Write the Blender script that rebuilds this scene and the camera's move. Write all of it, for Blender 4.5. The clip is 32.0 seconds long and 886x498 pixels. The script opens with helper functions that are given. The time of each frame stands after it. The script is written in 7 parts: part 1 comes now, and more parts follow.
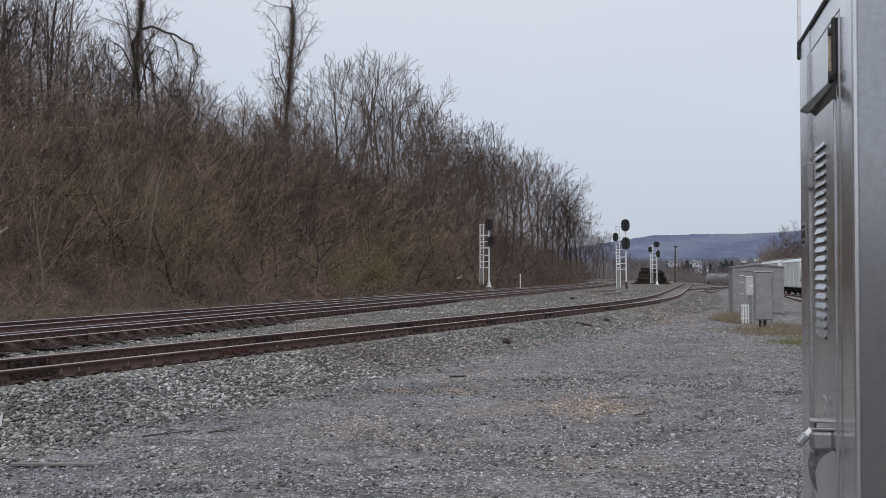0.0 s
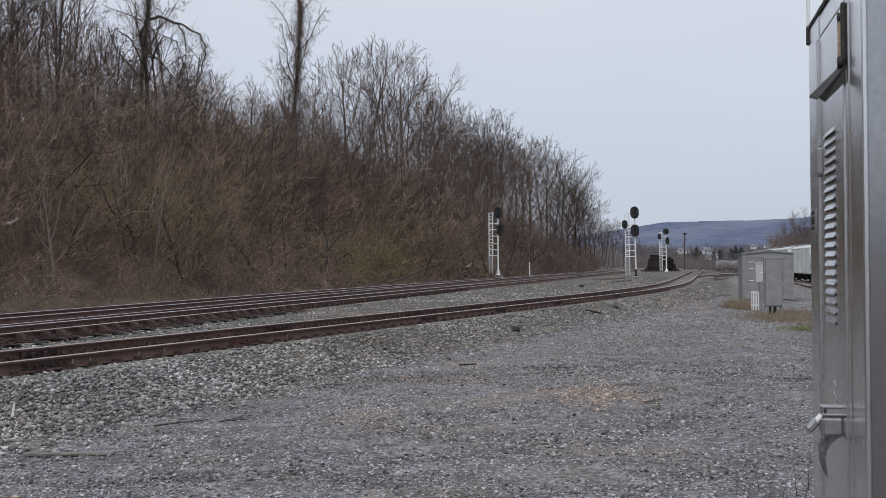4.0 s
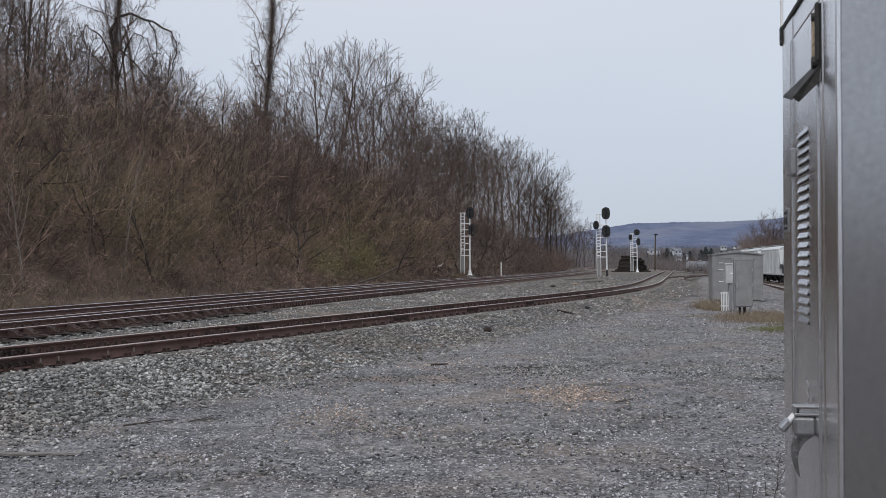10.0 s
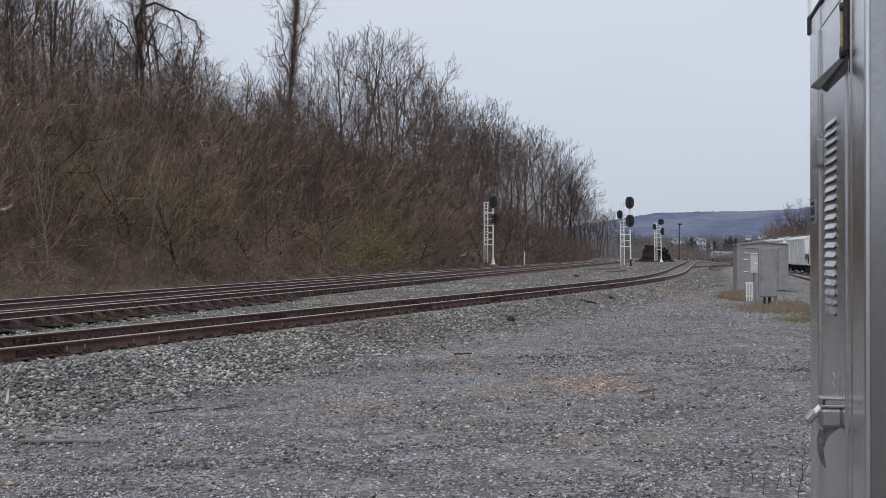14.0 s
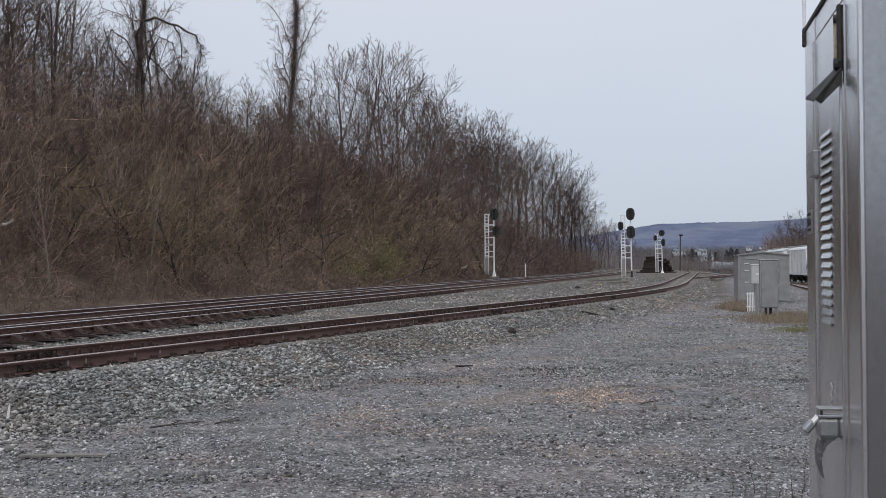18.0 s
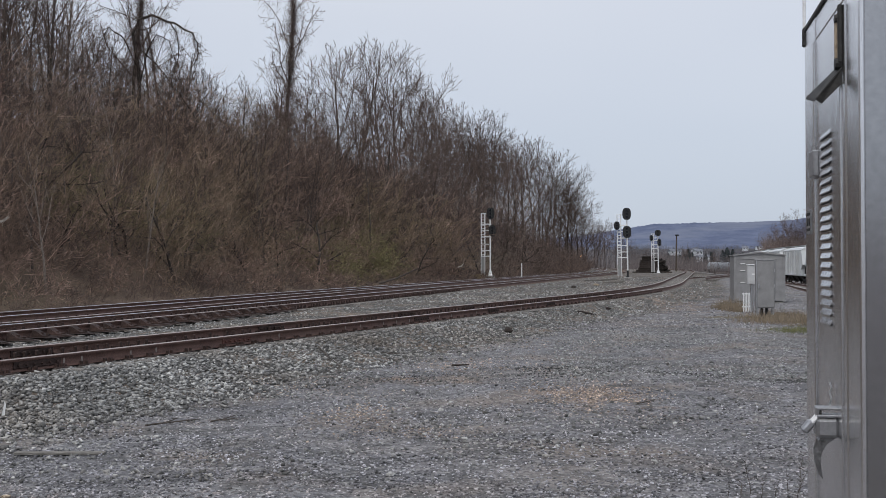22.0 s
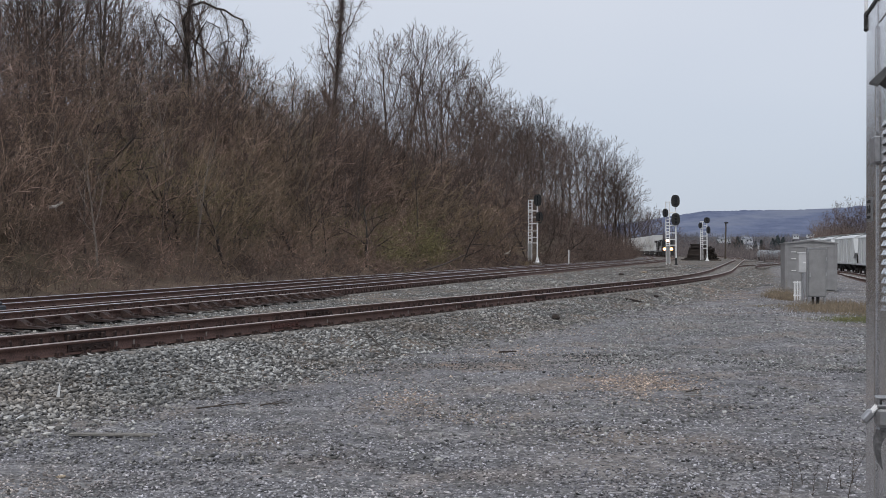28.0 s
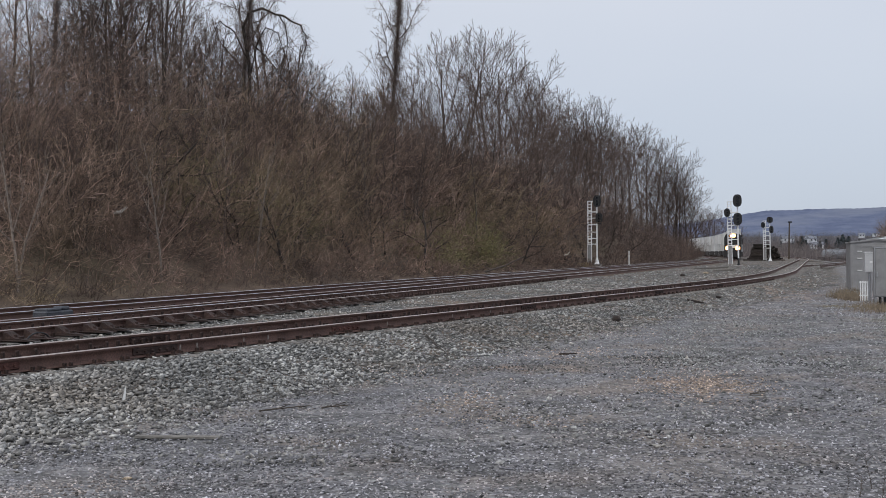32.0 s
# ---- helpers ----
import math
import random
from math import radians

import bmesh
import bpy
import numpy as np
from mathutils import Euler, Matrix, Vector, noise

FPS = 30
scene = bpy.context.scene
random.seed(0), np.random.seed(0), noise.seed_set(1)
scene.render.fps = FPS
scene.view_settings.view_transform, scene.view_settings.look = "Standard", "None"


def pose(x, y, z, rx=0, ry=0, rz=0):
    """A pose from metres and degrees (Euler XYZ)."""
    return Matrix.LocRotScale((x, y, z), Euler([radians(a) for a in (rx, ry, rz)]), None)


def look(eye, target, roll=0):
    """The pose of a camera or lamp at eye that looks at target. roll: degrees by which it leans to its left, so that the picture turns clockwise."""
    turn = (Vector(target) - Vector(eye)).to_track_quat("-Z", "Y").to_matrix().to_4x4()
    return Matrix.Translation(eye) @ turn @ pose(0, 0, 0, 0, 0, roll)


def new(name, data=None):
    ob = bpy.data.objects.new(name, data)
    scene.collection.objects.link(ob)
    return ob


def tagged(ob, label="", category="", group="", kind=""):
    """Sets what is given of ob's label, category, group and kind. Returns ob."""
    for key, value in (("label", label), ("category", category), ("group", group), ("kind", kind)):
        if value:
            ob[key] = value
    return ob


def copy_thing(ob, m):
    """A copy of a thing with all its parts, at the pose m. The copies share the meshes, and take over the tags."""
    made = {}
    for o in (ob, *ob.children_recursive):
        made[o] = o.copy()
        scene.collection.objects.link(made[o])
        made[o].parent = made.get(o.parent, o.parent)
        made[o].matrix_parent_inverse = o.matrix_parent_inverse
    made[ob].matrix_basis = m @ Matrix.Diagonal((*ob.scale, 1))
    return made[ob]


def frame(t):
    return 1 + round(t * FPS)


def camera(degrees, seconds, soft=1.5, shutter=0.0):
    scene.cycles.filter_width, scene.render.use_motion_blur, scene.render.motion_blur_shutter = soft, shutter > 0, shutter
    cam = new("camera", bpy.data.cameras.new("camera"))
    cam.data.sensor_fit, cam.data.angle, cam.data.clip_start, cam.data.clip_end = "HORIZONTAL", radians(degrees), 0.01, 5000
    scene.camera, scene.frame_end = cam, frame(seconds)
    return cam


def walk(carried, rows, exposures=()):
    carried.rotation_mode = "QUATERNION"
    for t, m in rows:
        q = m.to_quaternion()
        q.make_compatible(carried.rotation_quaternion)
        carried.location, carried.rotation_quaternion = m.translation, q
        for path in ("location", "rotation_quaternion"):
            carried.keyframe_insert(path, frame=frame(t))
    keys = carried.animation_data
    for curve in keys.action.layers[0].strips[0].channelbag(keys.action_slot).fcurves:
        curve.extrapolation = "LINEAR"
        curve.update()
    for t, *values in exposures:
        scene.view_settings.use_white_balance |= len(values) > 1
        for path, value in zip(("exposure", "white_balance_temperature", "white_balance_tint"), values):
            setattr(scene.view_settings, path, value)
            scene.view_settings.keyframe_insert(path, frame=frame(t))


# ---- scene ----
cam = camera(43.0, 32.0, soft=0.5)
PATH = [
    (0, 0.0068, 0.0015, 1.7014, 91.361, 0.028, -0.146),
    (0.5, 0.0024, -0.0055, 1.7013, 91.288, 0.112, 0.060),
    (1, -0.0000, -0.0030, 1.7004, 91.072, -0.151, 0.141),
    (1.5, 0.0005, -0.0054, 1.7004, 90.839, 0.169, 0.199),
    (2, 0.0011, -0.0106, 1.7012, 90.788, 0.287, 0.182),
    (2.5, 0.0017, -0.0111, 1.7005, 90.716, 0.637, 0.028),
    (3, 0.0059, -0.0016, 1.7005, 90.773, 0.539, 0.066),
    (3.5, 0.0067, -0.0021, 1.7007, 90.759, 0.364, 0.316),
    (5.5, 0.0012, -0.0083, 1.7007, 90.851, 0.353, 0.324),
    (6, 0.0033, -0.0001, 1.7005, 90.821, 0.254, 0.002),
    (6.5, 0.0033, -0.0047, 1.7009, 90.786, 0.226, -0.176),
    (7, 0.0040, -0.0010, 1.7010, 90.757, 0.326, -0.195),
    (7.5, 0.0063, 0.0042, 1.7015, 90.713, 0.574, -0.083),
    (8, 0.0065, 0.0007, 1.7009, 90.688, 0.561, -0.175),
    (8.5, 0.0078, -0.0103, 1.7020, 90.581, 0.362, -0.705),
    (9, 0.0084, -0.0018, 1.6999, 90.872, 0.565, -1.239),
    (9.5, 0.0067, 0.0069, 1.6994, 90.885, 0.472, -1.243),
    (10, 0.0020, 0.0144, 1.6977, 90.762, 0.142, -1.120),
    (10.5, -0.0037, 0.0129, 1.6978, 90.273, -0.113, -0.842),
    (11, -0.0071, 0.0054, 1.6988, 90.042, -0.029, -0.503),
    (11.5, -0.0038, 0.0065, 1.6985, 90.016, 0.049, -0.468),
    (12, -0.0028, 0.0084, 1.7003, 90.015, 0.066, -0.455),
    (12.5, -0.0015, 0.0077, 1.6988, 90.095, -0.061, -0.360),
    (13, -0.0004, 0.0069, 1.7001, 90.126, -0.015, -0.364),
    (13.5, -0.0022, 0.0032, 1.7011, 90.147, 0.112, -0.120),
    (14, -0.0026, 0.0092, 1.7003, 90.214, 0.023, 0.060),
    (14.5, -0.0043, 0.0054, 1.7009, 90.302, -0.004, 0.123),
    (16.5, 0.0043, 0.0043, 1.7015, 90.583, 0.345, 0.150),
    (17, 0.0046, 0.0047, 1.7011, 90.702, 0.298, 0.196),
    (17.5, 0.0040, -0.0008, 1.7016, 90.742, 0.359, 0.149),
    (18, 0.0044, -0.0031, 1.7012, 90.846, 0.361, 0.114),
    (18.5, 0.0023, -0.0032, 1.7006, 90.910, 0.252, 0.050),
    (19, -0.0000, 0.0000, 1.7001, 90.834, 0.004, -0.001),
    (19.5, -0.0011, -0.0026, 1.7007, 90.883, 0.069, -0.046),
    (20, -0.0009, -0.0050, 1.7018, 90.882, 0.092, -0.079),
    (20.5, -0.0011, -0.0041, 1.7013, 90.901, 0.207, -0.139),
    (21, -0.0027, 0.0054, 1.7002, 90.912, 0.042, -0.163),
    (21.5, -0.0039, 0.0045, 1.6989, 90.883, 0.102, -0.083),
    (22, -0.0033, -0.0002, 1.6995, 90.796, 0.117, -0.084),
    (22.5, -0.0063, -0.0076, 1.7014, 90.655, 0.010, -0.125),
    (23, -0.0046, -0.0108, 1.7009, 90.624, 0.039, -0.136),
    (23.5, -0.0018, 0.0006, 1.7006, 90.490, 0.086, 0.074),
    (24, -0.0009, 0.0011, 1.6997, 90.430, 0.243, 0.185),
    (24.5, -0.0010, 0.0037, 1.6995, 90.428, 0.360, 0.388),
    (25, -0.0008, 0.0067, 1.6993, 90.410, 0.342, 0.564),
    (25.5, -0.0034, 0.0073, 1.6995, 90.394, 0.276, 0.696),
    (27.5, -0.0177, -0.0002, 1.6988, 90.198, 0.002, 1.930),
    (28, -0.0232, -0.0008, 1.6979, 90.106, -0.176, 2.292),
    (28.5, -0.0312, 0.0071, 1.6943, 89.988, -0.367, 3.033),
    (29, -0.0319, 0.0062, 1.6997, 89.932, -0.432, 3.357),
    (29.5, -0.0349, 0.0132, 1.6970, 89.944, -0.392, 3.450),
    (30, -0.0305, 0.0065, 1.6993, 90.026, -0.349, 3.687),
    (30.5, -0.0307, 0.0138, 1.6998, 90.068, -0.178, 4.013),
    (31, -0.0334, 0.0232, 1.6989, 90.111, -0.055, 4.270),
    (31.5, -0.0302, 0.0164, 1.7009, 90.168, 0.097, 4.597),
    (32, -0.0273, 0.0086, 1.7008, 90.217, 0.254, 5.297),
]
walk(cam, [(t, pose(x, y, z, rx, ry, rz)) for t, x, y, z, rx, ry, rz in PATH])

# ---------------------------------------------------------------- world and light
world = bpy.data.worlds.new("overcast_world")
scene.world = world
world.use_nodes = True
wn, wl = world.node_tree.nodes, world.node_tree.links
wn.clear()
sky = wn.new("ShaderNodeTexSky")
sky.sky_type, sky.sun_disc = "NISHITA", False
sky.sun_elevation, sky.sun_rotation = radians(38), radians(200)
bg_sky, bg_cloud = wn.new("ShaderNodeBackground"), wn.new("ShaderNodeBackground")
bg_sky.inputs["Strength"].default_value = 0.1
wl.new(sky.outputs[0], bg_sky.inputs["Color"])
tc = wn.new("ShaderNodeTexCoord")
stretch = wn.new("ShaderNodeMapping")
stretch.inputs["Scale"].default_value = (1.0, 1.0, 2.6)
wl.new(tc.outputs["Generated"], stretch.inputs["Vector"])
cn = wn.new("ShaderNodeTexNoise")
cn.inputs["Scale"].default_value, cn.inputs["Detail"].default_value = 1.3, 3.0
wl.new(stretch.outputs[0], cn.inputs["Vector"])
cr = wn.new("ShaderNodeValToRGB")
cr.color_ramp.elements[0].position, cr.color_ramp.elements[0].color = 0.3, (0.60, 0.65, 0.755, 1)
cr.color_ramp.elements[1].position, cr.color_ramp.elements[1].color = 0.7, (0.69, 0.725, 0.805, 1)
wl.new(cn.outputs["Fac"], cr.inputs[0])
sepz = wn.new("ShaderNodeSeparateXYZ")
wl.new(tc.outputs["Generated"], sepz.inputs[0])
low = wn.new("ShaderNodeValToRGB")
low.color_ramp.elements[0].position, low.color_ramp.elements[0].color = 0.0, (0.74, 0.79, 0.85, 1)
low.color_ramp.elements[1].position, low.color_ramp.elements[1].color = 0.24, (1, 1, 1, 1)
wl.new(sepz.outputs["Z"], low.inputs[0])
dim = wn.new("ShaderNodeVectorMath")
dim.operation = "MULTIPLY"
wl.new(cr.outputs[0], dim.inputs[0])
wl.new(low.outputs[0], dim.inputs[1])
wl.new(dim.outputs[0], bg_cloud.inputs["Color"])
bg_cloud.inputs["Strength"].default_value = 1.03
wmix, wout = wn.new("ShaderNodeMixShader"), wn.new("ShaderNodeOutputWorld")
wmix.inputs[0].default_value = 0.9
wl.new(bg_sky.outputs[0], wmix.inputs[1])
wl.new(bg_cloud.outputs[0], wmix.inputs[2])
wl.new(wmix.outputs[0], wout.inputs[0])

sun_data = bpy.data.lights.new("sun", "SUN")
sun_data.energy, sun_data.angle, sun_data.color = 1.4, radians(22), (1.0, 0.97, 0.92)
sun = new("sun", sun_data)
sun.matrix_world = look((0, 0, 60), (25, 42, 0))

# ---------------------------------------------------------------- materials


def material(name, c1, c2, scale=6.0, rough=0.85, metal=0.0, bump=0.25, fine=40.0, c3=None, scale3=0.7, amount3=0.5,
             vary=0.0, coords="Object", island=0.0, stretch=(1, 1, 1), distance=0.02, spec=0.5, amount_fine=0.5, skew=1.0):
    """Two colours mixed by noise at two scales, a third in larger patches, relief, and a change of value from object to object."""
    m = bpy.data.materials.new(name)
    m.use_nodes = True
    nt = m.node_tree
    n, l = nt.nodes, nt.links
    b = n["Principled BSDF"]
    b.inputs["Roughness"].default_value, b.inputs["Metallic"].default_value = rough, metal
    b.inputs["Specular IOR Level"].default_value = spec
    if coords == "World":
        src = n.new("ShaderNodeNewGeometry").outputs["Position"]
    else:
        src = n.new("ShaderNodeTexCoord").outputs["Object"]
    mp = n.new("ShaderNodeMapping")
    mp.inputs["Scale"].default_value = stretch
    l.new(src, mp.inputs["Vector"])

    def noise_at(s, detail=4.0):
        t = n.new("ShaderNodeTexNoise")
        t.inputs["Scale"].default_value, t.inputs["Detail"].default_value = s, detail
        l.new(mp.outputs[0], t.inputs["Vector"])
        return t.outputs["Fac"]

    def ramp(v, lo, hi):
        r = n.new("ShaderNodeMapRange")
        r.inputs["From Min"].default_value, r.inputs["From Max"].default_value = lo, hi
        l.new(v, r.inputs["Value"])
        return r.outputs[0]

    def mix(f, a, c, kind="MIX"):
        x = n.new("ShaderNodeMix")
        x.data_type, x.blend_type = "RGBA", kind
        for s, v in ((0, f), (6, a), (7, c)):
            if isinstance(v, (int, float)):
                x.inputs[s].default_value = v
            elif isinstance(v, tuple):
                x.inputs[s].default_value = (*v, 1)
            else:
                l.new(v, x.inputs[s])
        return x.outputs[2]

    col = mix(ramp(noise_at(scale), 0.35, 0.65), c1, c2)
    f = noise_at(fine, 6.0)
    dark = n.new("ShaderNodeMapRange")
    dark.inputs["From Min"].default_value, dark.inputs["From Max"].default_value = 0.3, 0.7
    dark.inputs["To Min"].default_value, dark.inputs["To Max"].default_value = 1 - amount_fine, 1 + amount_fine
    l.new(f, dark.inputs["Value"])
    vm = n.new("ShaderNodeVectorMath")
    vm.operation = "SCALE"
    l.new(col, vm.inputs[0])
    l.new(dark.outputs[0], vm.inputs["Scale"])
    col = vm.outputs[0]
    if c3:
        g = n.new("ShaderNodeMath")
        g.operation = "MULTIPLY"
        g.inputs[1].default_value = amount3
        l.new(ramp(noise_at(scale3, 3.0), 0.5, 0.68), g.inputs[0])
        col = mix(g.outputs[0], col, c3)
    if vary or island:
        k = vary or island
        low_k, high_k = 1 - k, 1 + k
        if vary:
            rnd = n.new("ShaderNodeObjectInfo").outputs["Random"]
        else:
            rnd = n.new("ShaderNodeNewGeometry").outputs["Random Per Island"]
            if skew != 1.0:
                pw = n.new("ShaderNodeMath")
                pw.operation = "POWER"
                pw.inputs[1].default_value = skew
                l.new(rnd, pw.inputs[0])
                rnd = pw.outputs[0]
                high_k = low_k + k * (skew + 1)
        r = n.new("ShaderNodeMapRange")
        r.inputs["To Min"].default_value, r.inputs["To Max"].default_value = low_k, high_k
        l.new(rnd, r.inputs["Value"])
        vm = n.new("ShaderNodeVectorMath")
        vm.operation = "SCALE"
        l.new(col, vm.inputs[0])
        l.new(r.outputs[0], vm.inputs["Scale"])
        col = vm.outputs[0]
    l.new(col, b.inputs["Base Color"])
    if bump:
        bp = n.new("ShaderNodeBump")
        bp.inputs["Strength"].default_value, bp.inputs["Distance"].default_value = bump, distance
        l.new(f, bp.inputs["Height"])
        l.new(bp.outputs[0], b.inputs["Normal"])
    return m


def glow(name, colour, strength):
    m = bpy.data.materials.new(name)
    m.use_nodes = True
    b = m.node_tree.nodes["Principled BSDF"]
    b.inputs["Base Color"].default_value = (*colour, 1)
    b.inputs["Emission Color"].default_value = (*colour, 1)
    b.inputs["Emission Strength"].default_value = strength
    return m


RUST = material("rusted_rail_steel", (0.092, 0.050, 0.040), (0.140, 0.077, 0.061), 3.0, 0.8, 0.1, 0.3, 60, (0.14, 0.085, 0.063), 0.6, 0.5, coords="World")
RUST_DARK = material("dark_rusted_iron", (0.030, 0.018, 0.015), (0.062, 0.037, 0.031), 8.0, 0.85, 0.2, 0.3, 60, vary=0.25)
RUST_RED = material("red_rust_iron", (0.085, 0.036, 0.030), (0.14, 0.065, 0.05), 12.0, 0.9, 0.1, 0.3, 60)
SHINY = material("worn_rail_head", (0.58, 0.575, 0.58), (0.70, 0.695, 0.70), 2.0, 0.30, 0.9, 0.1, 50, coords="World", stretch=(1, 0.1, 1), amount_fine=0.15)
DULL_HEAD = material("dull_rail_head", (0.42, 0.35, 0.32), (0.54, 0.46, 0.42), 2.0, 0.42, 0.6, 0.1, 50, coords="World", stretch=(1, 0.1, 1), amount_fine=0.2)
TIE_WOOD = material("weathered_tie_wood", (0.125, 0.114, 0.104), (0.225, 0.207, 0.190), 4.0, 0.95, 0, 0.6, 18, vary=0.3, stretch=(1.0, 8.0, 8.0))
OLD_TIE = material("old_dark_tie_wood", (0.022, 0.017, 0.015), (0.05, 0.038, 0.032), 4.0, 0.95, 0, 0.6, 18, vary=0.45, stretch=(1.0, 8.0, 8.0))
STONE = material("ballast_stone", (0.200, 0.197, 0.190), (0.335, 0.330, 0.318), 0.35, 0.9, 0, 0.3, 30, (0.26, 0.215, 0.172), 0.3, 0.45, island=0.58, coords="World", skew=1.5)
PEBBLE = material("pad_gravel_stone", (0.228, 0.222, 0.240), (0.370, 0.360, 0.378), 0.5, 0.9, 0, 0.3, 40, (0.40, 0.325, 0.26), 0.45, 0.5, island=0.58, coords="World", skew=1.8)
TAN_STONE = material("pinkish_tan_gravel", (0.33, 0.255, 0.205), (0.50, 0.41, 0.345), 0.8, 0.9, 0, 0.3, 40, island=0.5, coords="World", skew=1.5)
DARK_STONE = material("dark_wet_gravel", (0.055, 0.056, 0.056), (0.12, 0.12, 0.118), 0.8, 0.85, 0, 0.3, 40, island=0.5, coords="World")
COARSE_STONE = material("blue_grey_coarse_stone", (0.22, 0.224, 0.218), (0.345, 0.347, 0.338), 0.5, 0.9, 0, 0.3, 30, island=0.5, coords="World", skew=1.3)
STONE_BROWN = material("rusty_ballast_stone", (0.13, 0.112, 0.10), (0.27, 0.235, 0.205), 0.35, 0.9, 0, 0.3, 30, (0.17, 0.115, 0.085), 0.3, 0.6, island=0.6, coords="World")
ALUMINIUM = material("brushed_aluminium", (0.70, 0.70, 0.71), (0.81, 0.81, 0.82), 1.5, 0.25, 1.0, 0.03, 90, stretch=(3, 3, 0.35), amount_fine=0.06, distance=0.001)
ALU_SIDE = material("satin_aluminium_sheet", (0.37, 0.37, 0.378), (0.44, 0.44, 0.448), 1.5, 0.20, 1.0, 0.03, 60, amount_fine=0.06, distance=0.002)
ALU_PART = material("cast_aluminium", (0.42, 0.42, 0.43), (0.52, 0.52, 0.53), 20.0, 0.40, 1.0, 0.08, 120, amount_fine=0.1, distance=0.002)
ALU_DULL = material("weathered_grey_aluminium", (0.24, 0.238, 0.24), (0.31, 0.307, 0.31), 3.0, 0.55, 0.3, 0.05, 60, (0.26, 0.26, 0.25), 1.2, 0.5, amount_fine=0.1, distance=0.004)
BLACK_TAPE = material("black_rubber_strip", (0.02, 0.02, 0.02), (0.04, 0.038, 0.036), 15, 0.7, 0, 0.2, 60, distance=0.003)
TAN_FOAM = material("tan_sealing_strip", (0.30, 0.24, 0.17), (0.42, 0.34, 0.25), 25, 0.9, 0, 0.2, 60, distance=0.003)
SIGNAL_PAINT = material("silver_signal_paint", (0.74, 0.74, 0.745), (0.84, 0.84, 0.845), 5, 0.5, 0.0, 0.05, 40, amount_fine=0.1)
METER_GREY = material("pale_grey_enamel", (0.42, 0.42, 0.425), (0.50, 0.50, 0.505), 4, 0.45, 0, 0.03, 40, amount_fine=0.08)
BLACK_PAINT = material("matt_black_paint", (0.012, 0.012, 0.013), (0.024, 0.024, 0.026), 5, 0.6, 0, 0.05, 40)
LENS = material("dark_signal_lens", (0.012, 0.012, 0.016), (0.02, 0.02, 0.028), 5, 0.1, 0, 0.0, 40)
CONCRETE = material("concrete", (0.30, 0.295, 0.28), (0.38, 0.37, 0.35), 4, 0.9, 0, 0.3, 40)
POLE_WOOD = material("brown_pole_wood", (0.06, 0.045, 0.036), (0.10, 0.078, 0.06), 5, 0.9, 0, 0.4, 20, stretch=(6, 6, 0.5))
WHITE_PAINT = material("white_paint", (0.70, 0.70, 0.69), (0.78, 0.78, 0.77), 3, 0.6, 0, 0.1, 30, (0.6, 0.59, 0.56), 0.8, 0.5, amount_fine=0.08)
DEAD_WOOD = material("dead_wood", (0.055, 0.045, 0.038), (0.11, 0.09, 0.075), 6, 0.95, 0, 0.5, 30)
PALE_WOOD = material("pale_bare_wood", (0.42, 0.38, 0.33), (0.58, 0.54, 0.48), 6, 0.9, 0, 0.3, 30)
GREY_WOOD = material("grey_weathered_board", (0.17, 0.16, 0.145), (0.25, 0.235, 0.215), 4, 0.95, 0, 0.5, 20, stretch=(0.5, 8, 8))
BARK = material("grey_brown_bark", (0.055, 0.044, 0.038), (0.105, 0.085, 0.074), 4, 0.95, 0, 0.5, 12, (0.15, 0.13, 0.115), 0.3, 0.4, vary=0.35, stretch=(3, 3, 0.7))
TWIG = material("bare_twig_bark", (0.075, 0.054, 0.045), (0.135, 0.096, 0.080), 1.0, 0.95, 0, 0, 8, vary=0.35)
VINE = material("vine_tangle", (0.105, 0.078, 0.068), (0.185, 0.142, 0.124), 3.0, 0.95, 0, 0, 9, vary=0.3)
BRUSH = material("brown_brush_stems", (0.100, 0.068, 0.055), (0.400, 0.278, 0.222), 0.55, 0.95, 0, 0, 3, (0.250, 0.202, 0.112), 0.11, 0.65, island=0.45, coords="World", skew=1.5)
# Dark brown for the far brush; also serves as painted shade at the bank's foot.
DARK_BRUSH = material("dark_brown_brush_stems", (0.070, 0.050, 0.042), (0.205, 0.148, 0.124), 0.3, 0.95, 0, 0, 3, island=0.40, coords="World", skew=1.5)
GREY_BRUSH = material("grey_brown_brush_stems", (0.165, 0.122, 0.102), (0.36, 0.275, 0.230), 0.4, 0.95, 0, 0, 3, (0.20, 0.168, 0.11), 0.1, 0.5, island=0.40, coords="World", skew=1.5)
DARK_BARK = material("dark_crooked_bark", (0.030, 0.024, 0.021), (0.060, 0.048, 0.042), 3, 0.95, 0, 0, 9, vary=0.3)
PALE_BARK = material("pale_grey_bark", (0.20, 0.165, 0.140), (0.30, 0.25, 0.215), 3, 0.95, 0, 0.3, 9, vary=0.3, stretch=(3, 3, 0.7))
OLIVE_BRUSH = material("olive_budding_stems", (0.148, 0.130, 0.062), (0.265, 0.232, 0.118), 0.12, 0.95, 0, 0, 3, island=0.6, coords="World")
LEAF = material("young_green_leaf", (0.075, 0.078, 0.024), (0.125, 0.125, 0.05), 0.4, 0.7, 0, 0, 9, island=0.35, coords="World")
STRAW = material("dry_straw_grass", (0.130, 0.098, 0.068), (0.225, 0.180, 0.128), 1.5, 0.9, 0, 0, 10, island=0.35, coords="World")
GREEN_GRASS = material("short_green_grass", (0.085, 0.095, 0.035), (0.15, 0.145, 0.06), 1.5, 0.9, 0, 0, 10, island=0.35, coords="World")
